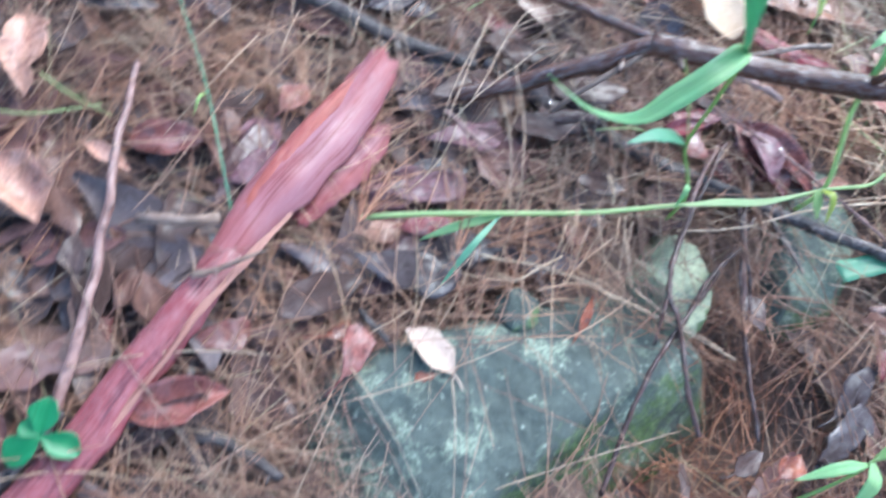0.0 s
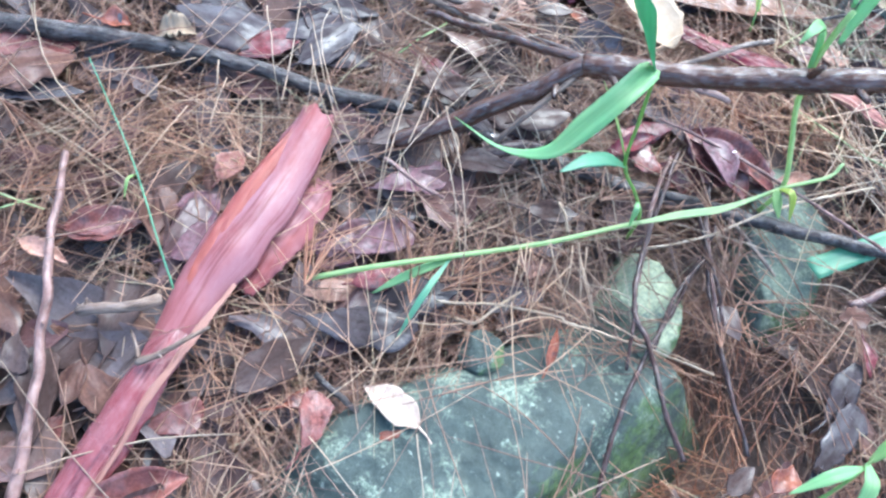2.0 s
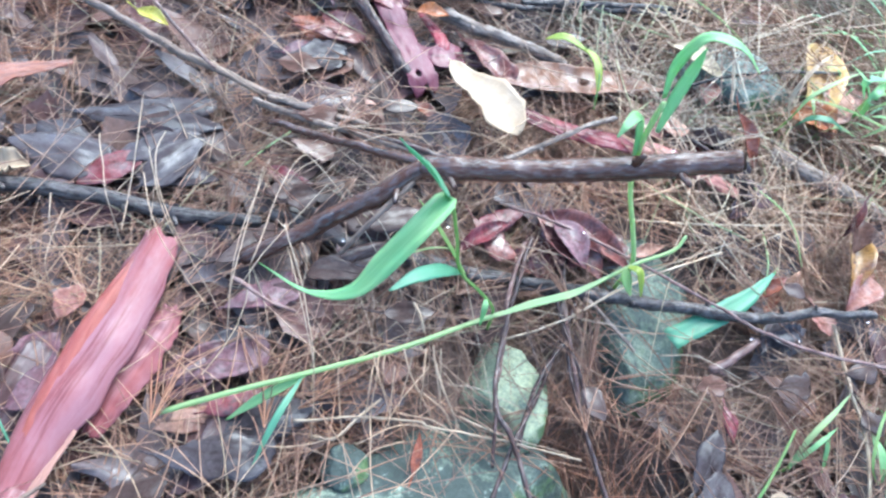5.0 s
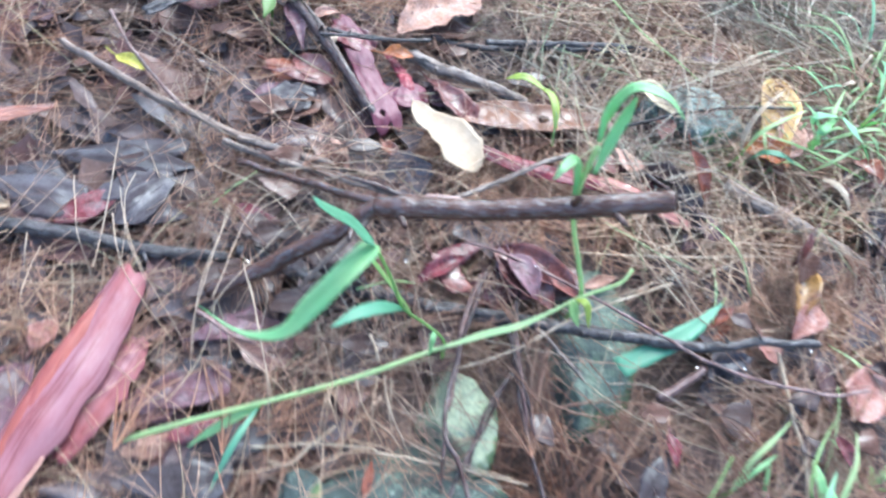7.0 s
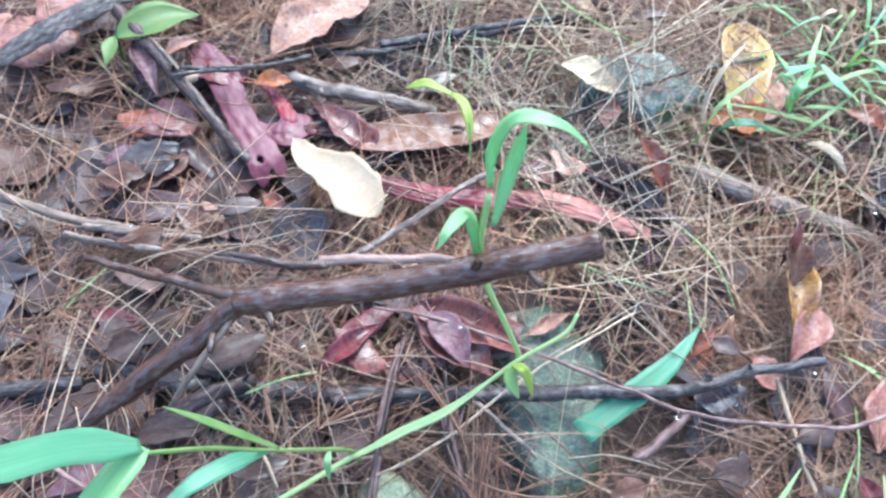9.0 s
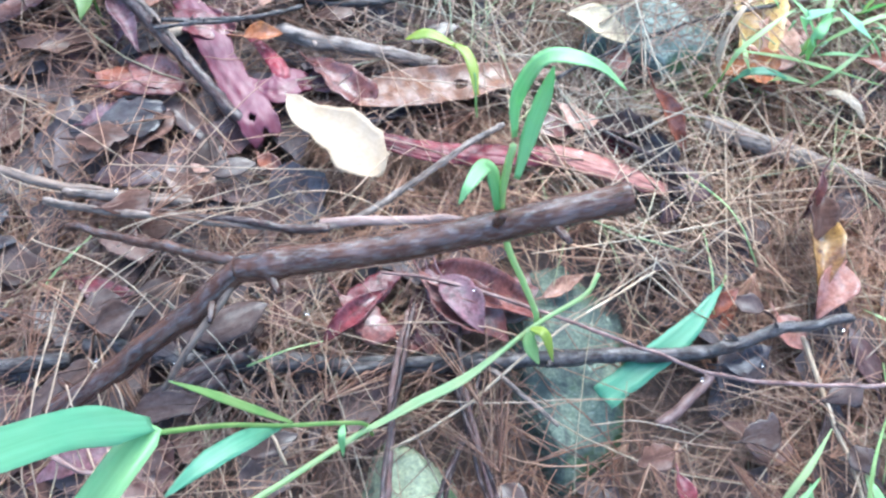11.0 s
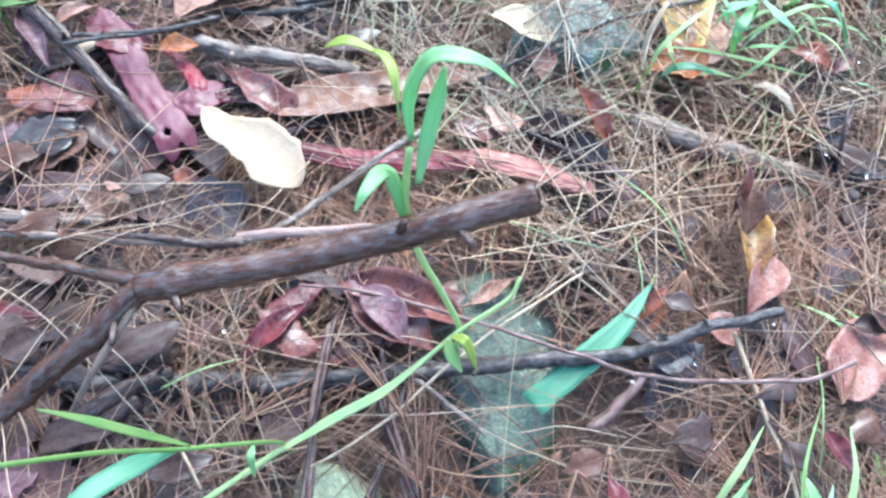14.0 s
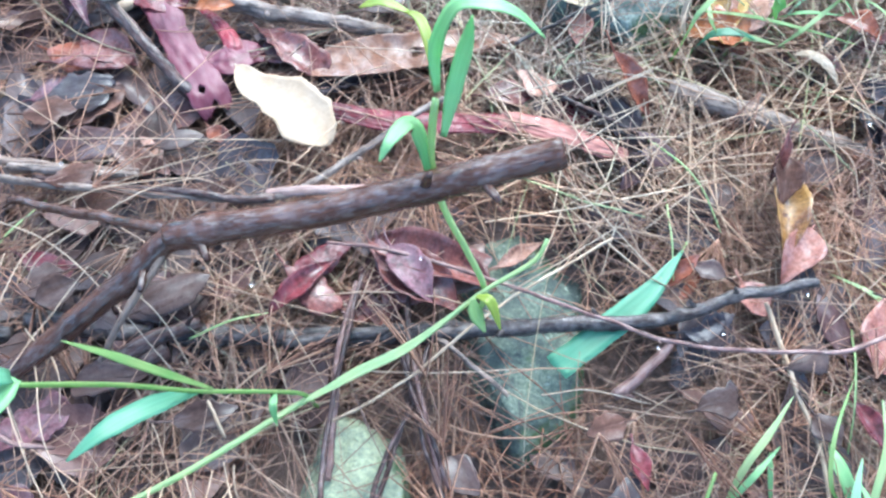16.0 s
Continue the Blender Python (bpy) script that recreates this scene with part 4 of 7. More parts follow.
stick("wood_chip", "short grey chip of wood in the needles", [(0.212, 0.272, 0.008), (0.226, 0.268, 0.010), (0.244, 0.269, 0.008)], 0.006, 0.0055, BARK_PEEL, knots=1, cut=True)
stick("dark_stick", "black stick end beside green clover leaf", [(-0.119, 0.042, 0.006), (-0.107, 0.055, 0.006), (-0.095, 0.072, 0.006), (-0.087, 0.083, 0.006)], 0.004, 0.003, BARK_BLACK, knots=3)
stick("dark_stick", "dark stick at the foot of the litter slope", [(-0.020, 0.068, 0.004), (-0.002, 0.062, 0.004), (0.013, 0.053, 0.004), (0.028, 0.040, 0.004)], 0.0045, 0.003, BARK_BLACK, knots=3)
stick("pale_twig", "pale straight dry twig lying on the needles", [(0.303, 0.188, 0.014), (0.353, 0.190, 0.016), (0.420, 0.203, 0.022), (0.511, 0.213, 0.016)], 0.0009, 0.0008, STRAW, knots=3)
stick("pale_twig", "pale dry straw stem stretching from orange leaf", [(0.573, 0.135, 0.014), (0.562, 0.104, 0.014), (0.552, 0.078, 0.016), (0.541, 0.044, 0.016), (0.514, -0.004, 0.010)], 0.0015, 0.0012, STRAW, knots=3)
stick("pale_twig", "broken pale twig beside small stone", [(0.385, 0.207, 0.006), (0.394, 0.184, 0.008), (0.405, 0.158, 0.006)], 0.0018, 0.0012, BARK_GREY, knots=2)
stick("upright_twig", "short fork of dark twig over pale stone", [(0.287, 0.147, 0.020), (0.278, 0.129, 0.018), (0.270, 0.107, 0.012)], 0.0014, 0.0012, BARK_PEEL, knots=2)
stick("crossing_twig", "thin dark twig slanting behind pale stone", [(0.355, 0.176, 0.012), (0.324, 0.156, 0.014), (0.305, 0.134, 0.012), (0.291, 0.113, 0.006)], 0.0013, 0.0015, BARK_PEEL, knots=3)
stick("brown_stick", "orange-tan stick lying over the litter", [(-0.052, 0.191, 0.018), (-0.040, 0.190, 0.022), (-0.023, 0.189, 0.024), (-0.007, 0.192, 0.020)], 0.0030, 0.0034, BARK_TAN, knots=2)
stick("pale_twig", "dry pale stalk slanting over the straw", [(0.579, 0.393, 0.030), (0.642, 0.403, 0.036), (0.734, 0.428, 0.030)], 0.0011, 0.0008, STRAW, knots=2)
stick("pale_twig", "dry pale stalk beside the salmon bark", [(0.542, 0.302, 0.030), (0.565, 0.301, 0.034), (0.599, 0.303, 0.030)], 0.0009, 0.0007, STRAW, knots=1)
stick("grey_stick", "grey stick end against the thin branch", [(0.199, 0.420, 0.016), (0.231, 0.398, 0.020), (0.266, 0.379, 0.018)], 0.003, 0.0028, BARK_GREY, knots=2)
stick("peeled_twig", "pale pinkish peeled twig behind thick branch", [(0.331, 0.330, 0.022), (0.345, 0.323, 0.027), (0.370, 0.312, 0.028), (0.392, 0.304, 0.026), (0.415, 0.297, 0.020)], 0.0034, 0.0024, BARK_PINK, knots=3)
stick("dark_twig", "dark rough twig lying behind forked branch", [(0.210, 0.406, 0.016), (0.238, 0.385, 0.020), (0.263, 0.368, 0.022), (0.294, 0.347, 0.026), (0.312, 0.332, 0.028), (0.333, 0.321, 0.030)], 0.0026, 0.0024, BARK_PEEL, knots=4)
stick("pale_twig", "thin tan twig leaning against fork branch", [(0.270, 0.294, 0.074), (0.252, 0.284, 0.066), (0.232, 0.276, 0.050), (0.213, 0.270, 0.030)], 0.0022, 0.0018, BARK_TAN, knots=1)
stick("thin_twig", "thin dark-brown twig by yellow-green leaf", [(0.123, 0.558, 0.030), (0.133, 0.513, 0.032), (0.147, 0.479, 0.030), (0.165, 0.449, 0.020)], 0.0016, 0.0013, BARK_RED, knots=3)
stick("dark_stick", "black wet stick beneath the pink leaf", [(0.449, 0.496, 0.012), (0.502, 0.484, 0.014), (0.559, 0.474, 0.014), (0.620, 0.462, 0.010)], 0.0036, 0.0032, BARK_BLACK, knots=3)
stick("thin_twig", "thin black twig reaching over the purple bark", [(0.290, 0.511, 0.030), (0.328, 0.499, 0.030), (0.377, 0.492, 0.026)], 0.0015, 0.0013, BARK_BLACK, knots=2)
stick("thin_twig", "thin dark twig standing beside pale stone", [(0.361, 0.209, 0.010), (0.355, 0.181, 0.014), (0.353, 0.154, 0.014), (0.349, 0.127, 0.010)], 0.0013, 0.0013, BARK_PEEL, knots=2)
stick("pale_twig", "small forked pale twig on the needles", [(0.254, 0.227, 0.020), (0.254, 0.214, 0.022), (0.255, 0.205, 0.018)], 0.001, 0.0008, STRAW, knots=2)
stick("dark_stick", "short black stick stuck into the needles", [(0.076, 0.136, 0.012), (0.087, 0.121, 0.014), (0.103, 0.101, 0.008)], 0.0021, 0.0017, BARK_BLACK, knots=2)
stick("broken_twig", "dull brown twig behind the creeping stem", [(0.141, 0.273, 0.020), (0.156, 0.253, 0.024), (0.175, 0.239, 0.020)], 0.0016, 0.0012, BARK_RED, knots=2)

# ---- arching straw ----
straw([(0.223, 0.196, 0.031), (0.215, 0.180, 0.038), (0.215, 0.171, 0.018)])
straw([(0.248, 0.174, 0.038), (0.248, 0.160, 0.036), (0.255, 0.147, 0.018)])
straw([(0.216, 0.192, 0.042), (0.206, 0.171, 0.046), (0.201, 0.155, 0.018)])
straw([(0.245, 0.186, 0.041), (0.235, 0.166, 0.047), (0.235, 0.154, 0.018)])
straw([(0.251, 0.188, 0.038), (0.248, 0.170, 0.034), (0.249, 0.152, 0.018)])
straw([(0.232, 0.191, 0.038), (0.232, 0.170, 0.036), (0.240, 0.149, 0.018)])
straw([(0.249, 0.179, 0.038), (0.248, 0.157, 0.038), (0.256, 0.137, 0.018)])
straw([(0.234, 0.182, 0.042), (0.229, 0.172, 0.031), (0.221, 0.159, 0.018)])
straw([(0.210, 0.185, 0.037), (0.202, 0.169, 0.037), (0.198, 0.155, 0.018)])
straw([(0.255, 0.184, 0.039), (0.251, 0.172, 0.036), (0.251, 0.160, 0.018)])
straw([(0.221, 0.178, 0.044), (0.217, 0.165, 0.032), (0.212, 0.149, 0.018)])
straw([(0.213, 0.194, 0.034), (0.211, 0.174, 0.037), (0.216, 0.157, 0.018)])
straw([(0.618, 0.045, 0.030), (0.612, 0.017, 0.036), (0.615, -0.005, 0.034), (0.636, -0.029, 0.016)])
straw([(0.119, 0.375, 0.050), (0.108, 0.347, 0.055), (0.110, 0.307, 0.050), (0.129, 0.256, 0.010)])
straw([(0.175, 0.277, 0.070), (0.175, 0.234, 0.070), (0.173, 0.192, 0.050), (0.165, 0.157, 0.010)])
straw([(0.185, 0.354, 0.030), (0.147, 0.288, 0.030), (0.132, 0.245, 0.010)])
straw([(0.182, 0.298, 0.020), (0.177, 0.239, 0.040), (0.177, 0.195, 0.020)])
straw([(0.046, 0.353, 0.010), (0.033, 0.312, 0.020), (0.031, 0.299, 0.000)])
straw([(0.100, 0.338, 0.060), (0.101, 0.294, 0.060), (0.122, 0.253, 0.020)])
straw([(0.180, 0.350, 0.030), (0.140, 0.263, 0.040), (0.129, 0.233, 0.010)])
straw([(0.019, 0.325, 0.020), (-0.006, 0.286, 0.030), (-0.040, 0.252, 0.010)])
straw([(0.125, 0.088, 0.030), (0.121, 0.057, 0.040), (0.121, 0.019, 0.020)])
straw([(0.203, 0.161, 0.020), (0.186, 0.107, 0.040), (0.189, 0.077, 0.020)])
straw([(0.066, 0.097, 0.030), (0.086, 0.061, 0.030), (0.107, 0.021, 0.010)])
straw([(0.217, 0.362, 0.030), (0.241, 0.365, 0.040), (0.296, 0.355, 0.030), (0.318, 0.341, 0.010)])
straw([(0.152, 0.265, 0.050), (0.192, 0.329, 0.050), (0.228, 0.360, 0.030)])
straw([(0.147, 0.488, 0.020), (0.177, 0.429, 0.030), (0.207, 0.418, 0.010)])
straw([(0.158, 0.544, 0.020), (0.207, 0.473, 0.030), (0.256, 0.403, 0.010)])
straw([(0.175, 0.387, 0.030), (0.216, 0.333, 0.040), (0.248, 0.236, 0.020)])
straw([(0.231, 0.319, 0.030), (0.248, 0.280, 0.030), (0.253, 0.239, 0.000)])
straw([(0.231, 0.425, 0.020), (0.305, 0.381, 0.030), (0.358, 0.362, 0.020), (0.397, 0.331, 0.010)])
straw([(0.411, 0.422, 0.020), (0.460, 0.385, 0.030), (0.518, 0.360, 0.020)])
straw([(0.565, 0.257, 0.020), (0.628, 0.248, 0.030), (0.722, 0.233, 0.010)])
straw([(0.543, 0.341, 0.020), (0.608, 0.313, 0.030), (0.705, 0.264, 0.010)])
straw([(0.339, 0.206, 0.010), (0.380, 0.181, 0.020), (0.424, 0.165, 0.010)])
straw([(0.189, 0.378, 0.020), (0.230, 0.372, 0.030), (0.283, 0.377, 0.020), (0.340, 0.375, 0.010)])
straw([(-0.039, 0.357, 0.020), (0.000, 0.350, 0.030), (0.030, 0.371, 0.010)])
straw([(-0.020, 0.450, 0.020), (-0.021, 0.467, 0.030), (-0.027, 0.513, 0.010)])
straw([(0.078, 0.388, 0.040), (0.076, 0.335, 0.050), (0.078, 0.315, 0.010)])
straw([(0.042, 0.353, 0.030), (0.039, 0.331, 0.030), (0.037, 0.332, -0.000)])
straw([(0.190, 0.330, 0.030), (0.204, 0.337, 0.040), (0.232, 0.342, 0.045), (0.269, 0.353, 0.040), (0.305, 0.359, 0.020)])
straw([(0.295, 0.357, 0.030), (0.328, 0.346, 0.040), (0.356, 0.328, 0.040), (0.383, 0.292, 0.030)])
straw([(0.556, 0.326, 0.030), (0.580, 0.298, 0.040), (0.617, 0.270, 0.040), (0.661, 0.229, 0.020)])
straw([(0.592, 0.358, 0.030), (0.620, 0.339, 0.040), (0.677, 0.312, 0.030)])
straw([(0.392, 0.356, 0.030), (0.351, 0.333, 0.040), (0.320, 0.335, 0.020)])
straw([(0.180, 0.310, 0.020), (0.191, 0.277, 0.030), (0.182, 0.251, 0.020)])
straw([(0.531, 0.208, 0.020), (0.579, 0.215, 0.030), (0.640, 0.205, 0.020)])
straw([(0.631, 0.328, 0.030), (0.616, 0.294, 0.040), (0.625, 0.274, 0.020)])
straw([(0.421, 0.149, 0.010), (0.443, 0.138, 0.020), (0.475, 0.116, 0.010)])
straw([(0.441, 0.390, 0.020), (0.405, 0.384, 0.030), (0.385, 0.379, 0.010)])
straw([(0.596, 0.105, 0.020), (0.636, 0.114, 0.030), (0.682, 0.121, 0.020)])
straw([(0.671, 0.164, 0.020), (0.677, 0.189, 0.030), (0.680, 0.220, 0.020)])
straw([(0.434, 0.209, 0.020), (0.469, 0.210, 0.030), (0.521, 0.218, 0.020)])
straw([(0.266, 0.566, 0.020), (0.308, 0.542, 0.030), (0.345, 0.553, 0.020)])
straw([(0.189, 0.144, 0.020), (0.219, 0.147, 0.024), (0.248, 0.133, 0.020)])
straw([(0.219, 0.157, 0.020), (0.238, 0.145, 0.024), (0.255, 0.129, 0.018)])
straw([(0.236, 0.170, 0.020), (0.247, 0.151, 0.024), (0.252, 0.135, 0.014)])
straw([(0.259, 0.167, 0.016), (0.279, 0.156, 0.020), (0.303, 0.141, 0.010)])
straw([(0.129, 0.163, 0.016), (0.148, 0.154, 0.020), (0.182, 0.153, 0.014)])
straw([(0.258, 0.143, 0.020), (0.280, 0.125, 0.020), (0.324, 0.103, 0.008)])
straw([(0.179, 0.127, 0.014), (0.197, 0.137, 0.020), (0.220, 0.139, 0.014)])
straw([(0.249, 0.180, 0.020), (0.223, 0.162, 0.024), (0.206, 0.145, 0.016)])
straw([(0.107, 0.372, 0.040), (0.106, 0.327, 0.050), (0.113, 0.296, 0.030)])
straw([(0.143, 0.264, 0.020), (0.165, 0.282, 0.030), (0.222, 0.332, 0.020)])

stalk("pale green grass stalk leaning over the litter", [(0.572, 0.506, 0.050), (0.577, 0.442, 0.060), (0.594, 0.408, 0.060), (0.637, 0.398, 0.030)])
stalk("thin yellow-green grass stalk among needles", [(0.576, 0.268, 0.010), (0.577, 0.237, 0.024), (0.578, 0.213, 0.024), (0.581, 0.188, 0.008)])
stalk("thin green grass stalk beside orange leaf", [(0.563, 0.226, 0.008), (0.543, 0.197, 0.020), (0.532, 0.173, 0.010)])
stalk("thin green stalk over the black twig", [(0.257, 0.269, 0.010), (0.281, 0.264, 0.022), (0.303, 0.264, 0.010)])
stalk("thin green grass stalk under the straw", [(0.169, 0.364, 0.012), (0.191, 0.371, 0.024), (0.212, 0.390, 0.012)])
stalk("thin green grass stalk near round leaf", [(0.613, 0.097, 0.010), (0.580, 0.069, 0.026), (0.560, 0.040, 0.010)])
stalk("thin green grass stalk in the litter", [(-0.136, 0.265, 0.010), (-0.112, 0.258, 0.020), (-0.077, 0.272, 0.010)])
stalk("thin green grass stalk in the needles", [(-0.113, 0.292, 0.010), (-0.091, 0.271, 0.020), (-0.070, 0.264, 0.010)])

# ---- leaves that can be told apart ----
leaf("dead_leaf", "black wet leaf beside the forked branch", (0.246, 0.297, 0.010), 133, 0, 0.046, 0.023, LEAF_DARK, curl=-0.1, bend=0.06, shape='torn', seed=150, ragged=0.2)
leaf("dead_leaf", "black wet rotting leaf near branch foot", (0.193, 0.339, 0.013), -179, 0, 0.029, 0.019, LEAF_DARK, curl=0.0, bend=0.06, shape='ovate', seed=151, ragged=0.2)
leaf("dead_leaf", "black wet leaf under grass sprout", (0.212, 0.264, 0.016), 163, 0, 0.041, 0.018, LEAF_DARK, curl=0.1, bend=0.06, shape='torn', seed=152, ragged=0.2)
leaf("dead_leaf", "slate wet leaf under the side branch", (0.215, 0.308, 0.010), 121, 0, 0.032, 0.016, LEAF_SLATE, curl=-0.1, bend=0.06, shape='ovate', seed=153, ragged=0.2)
leaf("dead_leaf", "dull brown wet leaf behind branch", (0.220, 0.370, 0.013), -40, 0, 0.034, 0.017, LEAF_BROWN, curl=0.0, bend=0.06, shape='torn', seed=154, ragged=0.2)
leaf("dead_leaf", "dark wet leaf under the creeping stem", (0.250, 0.222, 0.016), -14, 0, 0.036, 0.017, LEAF_DARK, curl=0.1, bend=0.06, shape='ovate', seed=155, ragged=0.2)
leaf("dead_leaf", "purple wet leaf beneath the branch", (0.381, 0.266, 0.010), -90, 0, 0.030, 0.017, LEAF_PURPLE, curl=-0.1, bend=0.06, shape='torn', seed=156, ragged=0.2)
leaf("dead_leaf", "dull brown wet leaf beside green stalk", (0.232, 0.452, 0.013), -19, 0, 0.034, 0.022, LEAF_BROWN, curl=0.0, bend=0.06, shape='ovate', seed=157, ragged=0.2)
leaf("dead_leaf", "pale tan leaf scrap by the straw", (0.527, 0.338, 0.016), -68, 0, 0.029, 0.017, LEAF_TAN, curl=0.1, bend=0.06, shape='torn', seed=158, ragged=0.2)
leaf("red_leaf", "rusty red upright leaf scrap by salmon bark", (0.583, 0.301, 0.024), -75, -36, 0.055, 0.018, LEAF_RUST, curl=0.4, bend=0.1, shape='lance', seed=50, ragged=0.08)
leaf("rust_leaf", "rusty brown leaf below the yellow-brown leaf", (0.673, 0.313, 0.014), -61, 0, 0.037, 0.022, LEAF_RUST, curl=0.3, bend=0.1, shape='torn', seed=62, ragged=0.15)
leaf("dead_leaf", "black wet leaf beside the bark strip", (0.567, 0.312, 0.008), -77, -0, 0.038, 0.024, LEAF_DARK, curl=0.3, bend=0.1, shape='torn', seed=51, ragged=0.2)
leaf("dead_leaf", "slate wet leaf near the salmon bark", (0.560, 0.296, 0.012), -64, -0, 0.046, 0.026, LEAF_SLATE, curl=0.3, bend=0.1, shape='torn', seed=52, ragged=0.2)
leaf("dead_leaf", "wet purple leaf near yellow sprig", (0.415, 0.399, 0.006), 171, 0, 0.032, 0.017, LEAF_SLATE, curl=0.3, bend=0.1, shape='torn', seed=53, ragged=0.2)
leaf("pink_leaf", "pinkish-brown flat leaf among the straw", (0.443, 0.403, 0.008), -3, -0, 0.052, 0.024, LEAF_PINK, curl=0.2, bend=0.1, shape='ovate', seed=54, ragged=0.15)
leaf("curled_leaf", "pale curled dead leaf near grass tuft", (0.726, 0.261, 0.016), -60, 0, 0.033, 0.012, LEAF_TAN, curl=0.7, bend=0.3, shape='lance', seed=55)
leaf("purple_leaf", "dusky red flat leaf near small orange leaf", (0.390, 0.435, 0.012), -67, 0, 0.059, 0.024, LEAF_RED, curl=0.3, bend=0.15, shape='torn', seed=56, ragged=0.2)
leaf("tan_leaf", "small tan curled leaf beside peeling twig", (0.305, 0.548, 0.014), 12, -0, 0.029, 0.013, LEAF_TAN, curl=0.5, bend=0.15, shape='ovate', seed=58)
leaf("purple_leaf", "dark purple wet leaf against peeling twig", (0.275, 0.538, 0.016), -90, 0, 0.062, 0.015, LEAF_PURPLE, curl=0.4, bend=0.1, shape='lance', seed=59)
leaf("red_leaf", "dull rusty leaf under the peeling twig", (0.281, 0.490, 0.006), -54, -0, 0.048, 0.027, LEAF_RED, curl=0.2, bend=0.1, shape='ovate', seed=60, ragged=0.15)
leaf("red_leaf", "deep-red wet leaf behind purple bark", (0.328, 0.525, 0.006), -64, 0, 0.043, 0.020, LEAF_CRIMSON, curl=0.3, bend=0.1, shape='torn', seed=61, ragged=0.2)
leaf("dead_leaf", "purple-brown wet leaf below purple bark", (0.278, 0.541, 0.008), 44, 0, 0.032, 0.024, LEAF_PURPLE, curl=0.4, bend=0.1, shape='torn', seed=57, ragged=0.2)
leaf("yellow_leaf", "pale cream-yellow dead leaf lying on needles", (0.365, 0.385, 0.030), -69, 0, 0.086, 0.036, LEAF_CREAM, curl=0.16, bend=0.12, shape='spoon', seed=1, roll=8, stem=0.003, ragged=0.12)
leaf("cream_leaf", "small cream-white dead leaf on lichened rock", (0.117, 0.109, 0.016), 133, 0, 0.041, 0.020, LEAF_WHITE, curl=0.2, bend=0.2, shape='ovate', seed=2, stem=0.012)
leaf("cream_leaf", "narrow cream-white curled leaf near small stone", (0.582, 0.392, 0.026), -58, 0, 0.056, 0.024, LEAF_BRIGHT, curl=0.25, bend=0.15, shape='ovate', seed=3)
leaf("pink_leaf", "pale pinkish dead leaf beneath the cream leaf", (0.580, 0.364, 0.018), -120, -0, 0.034, 0.020, LEAF_PINK, curl=0.2, bend=0.1, shape='ovate', seed=4)
leaf("yellow_brown_leaf", "large yellow-brown dead leaf among green grass", (0.706, 0.356, 0.014), -132, 0, 0.130, 0.044, LEAF_OCHRE, curl=0.35, bend=0.1, shape='ovate', seed=5)
leaf("pink_leaf", "pink-brown half of the large dead leaf", (0.737, 0.338, 0.006), -137, -0, 0.074, 0.036, LEAF_PINK, curl=0.2, bend=0.1, shape='ovate', seed=25)
leaf("orange_leaf", "pale orange dead leaf on twig and needles", (0.609, 0.151, 0.020), -153, -0, 0.050, 0.024, LEAF_PINK, curl=0.3, bend=0.3, shape='ovate', seed=6)
leaf("orange_leaf", "small pale orange dead leaf under black twig", (0.573, 0.141, 0.006), -91, 0, 0.026, 0.022, LEAF_PINK, curl=0.2, bend=0.1, shape='ovate', seed=7)
leaf("curled_leaf", "curled yellow and dark-brown dead leaf strip", (0.618, 0.177, 0.022), -128, -0, 0.066, 0.026, LEAF_CURL, curl=0.6, bend=0.25, shape='ovate', seed=8)
leaf("curled_leaf", "dark-brown upper half of curled leaf", (0.6265, 0.1960, 0.030), -128, -6, 0.036, 0.022, LEAF_BROWN, curl=0.6, bend=0.25, shape='ovate', seed=48, ragged=0.2)
leaf("curled_leaf", "dark-brown curled leaf stalk standing in needles", (0.631, 0.208, 0.033), -132, -48, 0.034, 0.010, LEAF_RED, curl=0.9, bend=0.2, shape='lance', seed=28)
leaf("round_leaf", "round pink-brown dead leaf with dark tip", (0.630, 0.083, 0.018), -148, 0, 0.058, 0.039, LEAF_PINK, curl=0.12, bend=0.08, shape='round', seed=9, ragged=0.0, stem=0.02)
leaf("red_brown_leaf", "wet red-brown dead leaf under fallen branch", (0.390, 0.242, 0.012), -61, 0, 0.060, 0.033, LEAF_RED, curl=0.3, bend=0.2, shape='ovate', seed=10)
leaf("red_brown_leaf", "glossy grey-pink wet leaf under fallen branch", (0.387, 0.247, 0.020), -83, 0, 0.045, 0.024, LEAF_PURPLE, curl=0.2, bend=0.3, shape='ovate', seed=11)
leaf("red_brown_leaf", "dull brown dead leaf beside fallen branch", (0.404, 0.251, 0.010), -48, -0, 0.086, 0.030, LEAF_RED, curl=0.5, bend=0.2, shape='ovate', seed=12)
leaf("tan_leaf", "torn tan dead leaf lying on the needles", (-0.123, 0.307, 0.012), -87, 0, 0.061, 0.027, LEAF_TAN, curl=0.3, bend=0.2, shape='ovate', seed=13, ragged=0.35)
leaf("tan_leaf", "curled tan dead leaf with dark spots", (-0.119, 0.213, 0.014), -57, 0, 0.050, 0.037, LEAF_TAN, curl=0.45, bend=0.2, shape='ovate', seed=14, ragged=0.2)
leaf("tan_leaf", "small orange-tan dead leaf beside brown stick", (-0.071, 0.235, 0.012), -35, 0, 0.033, 0.012, LEAF_TAN, curl=0.3, bend=0.1, shape='lance', seed=15)
leaf("red_leaf", "wet dark-red dead leaf lying in litter", (-0.037, 0.251, 0.006), -3, 0, 0.049, 0.023, LEAF_RED, curl=0.3, bend=0.1, shape='ovate', seed=16)
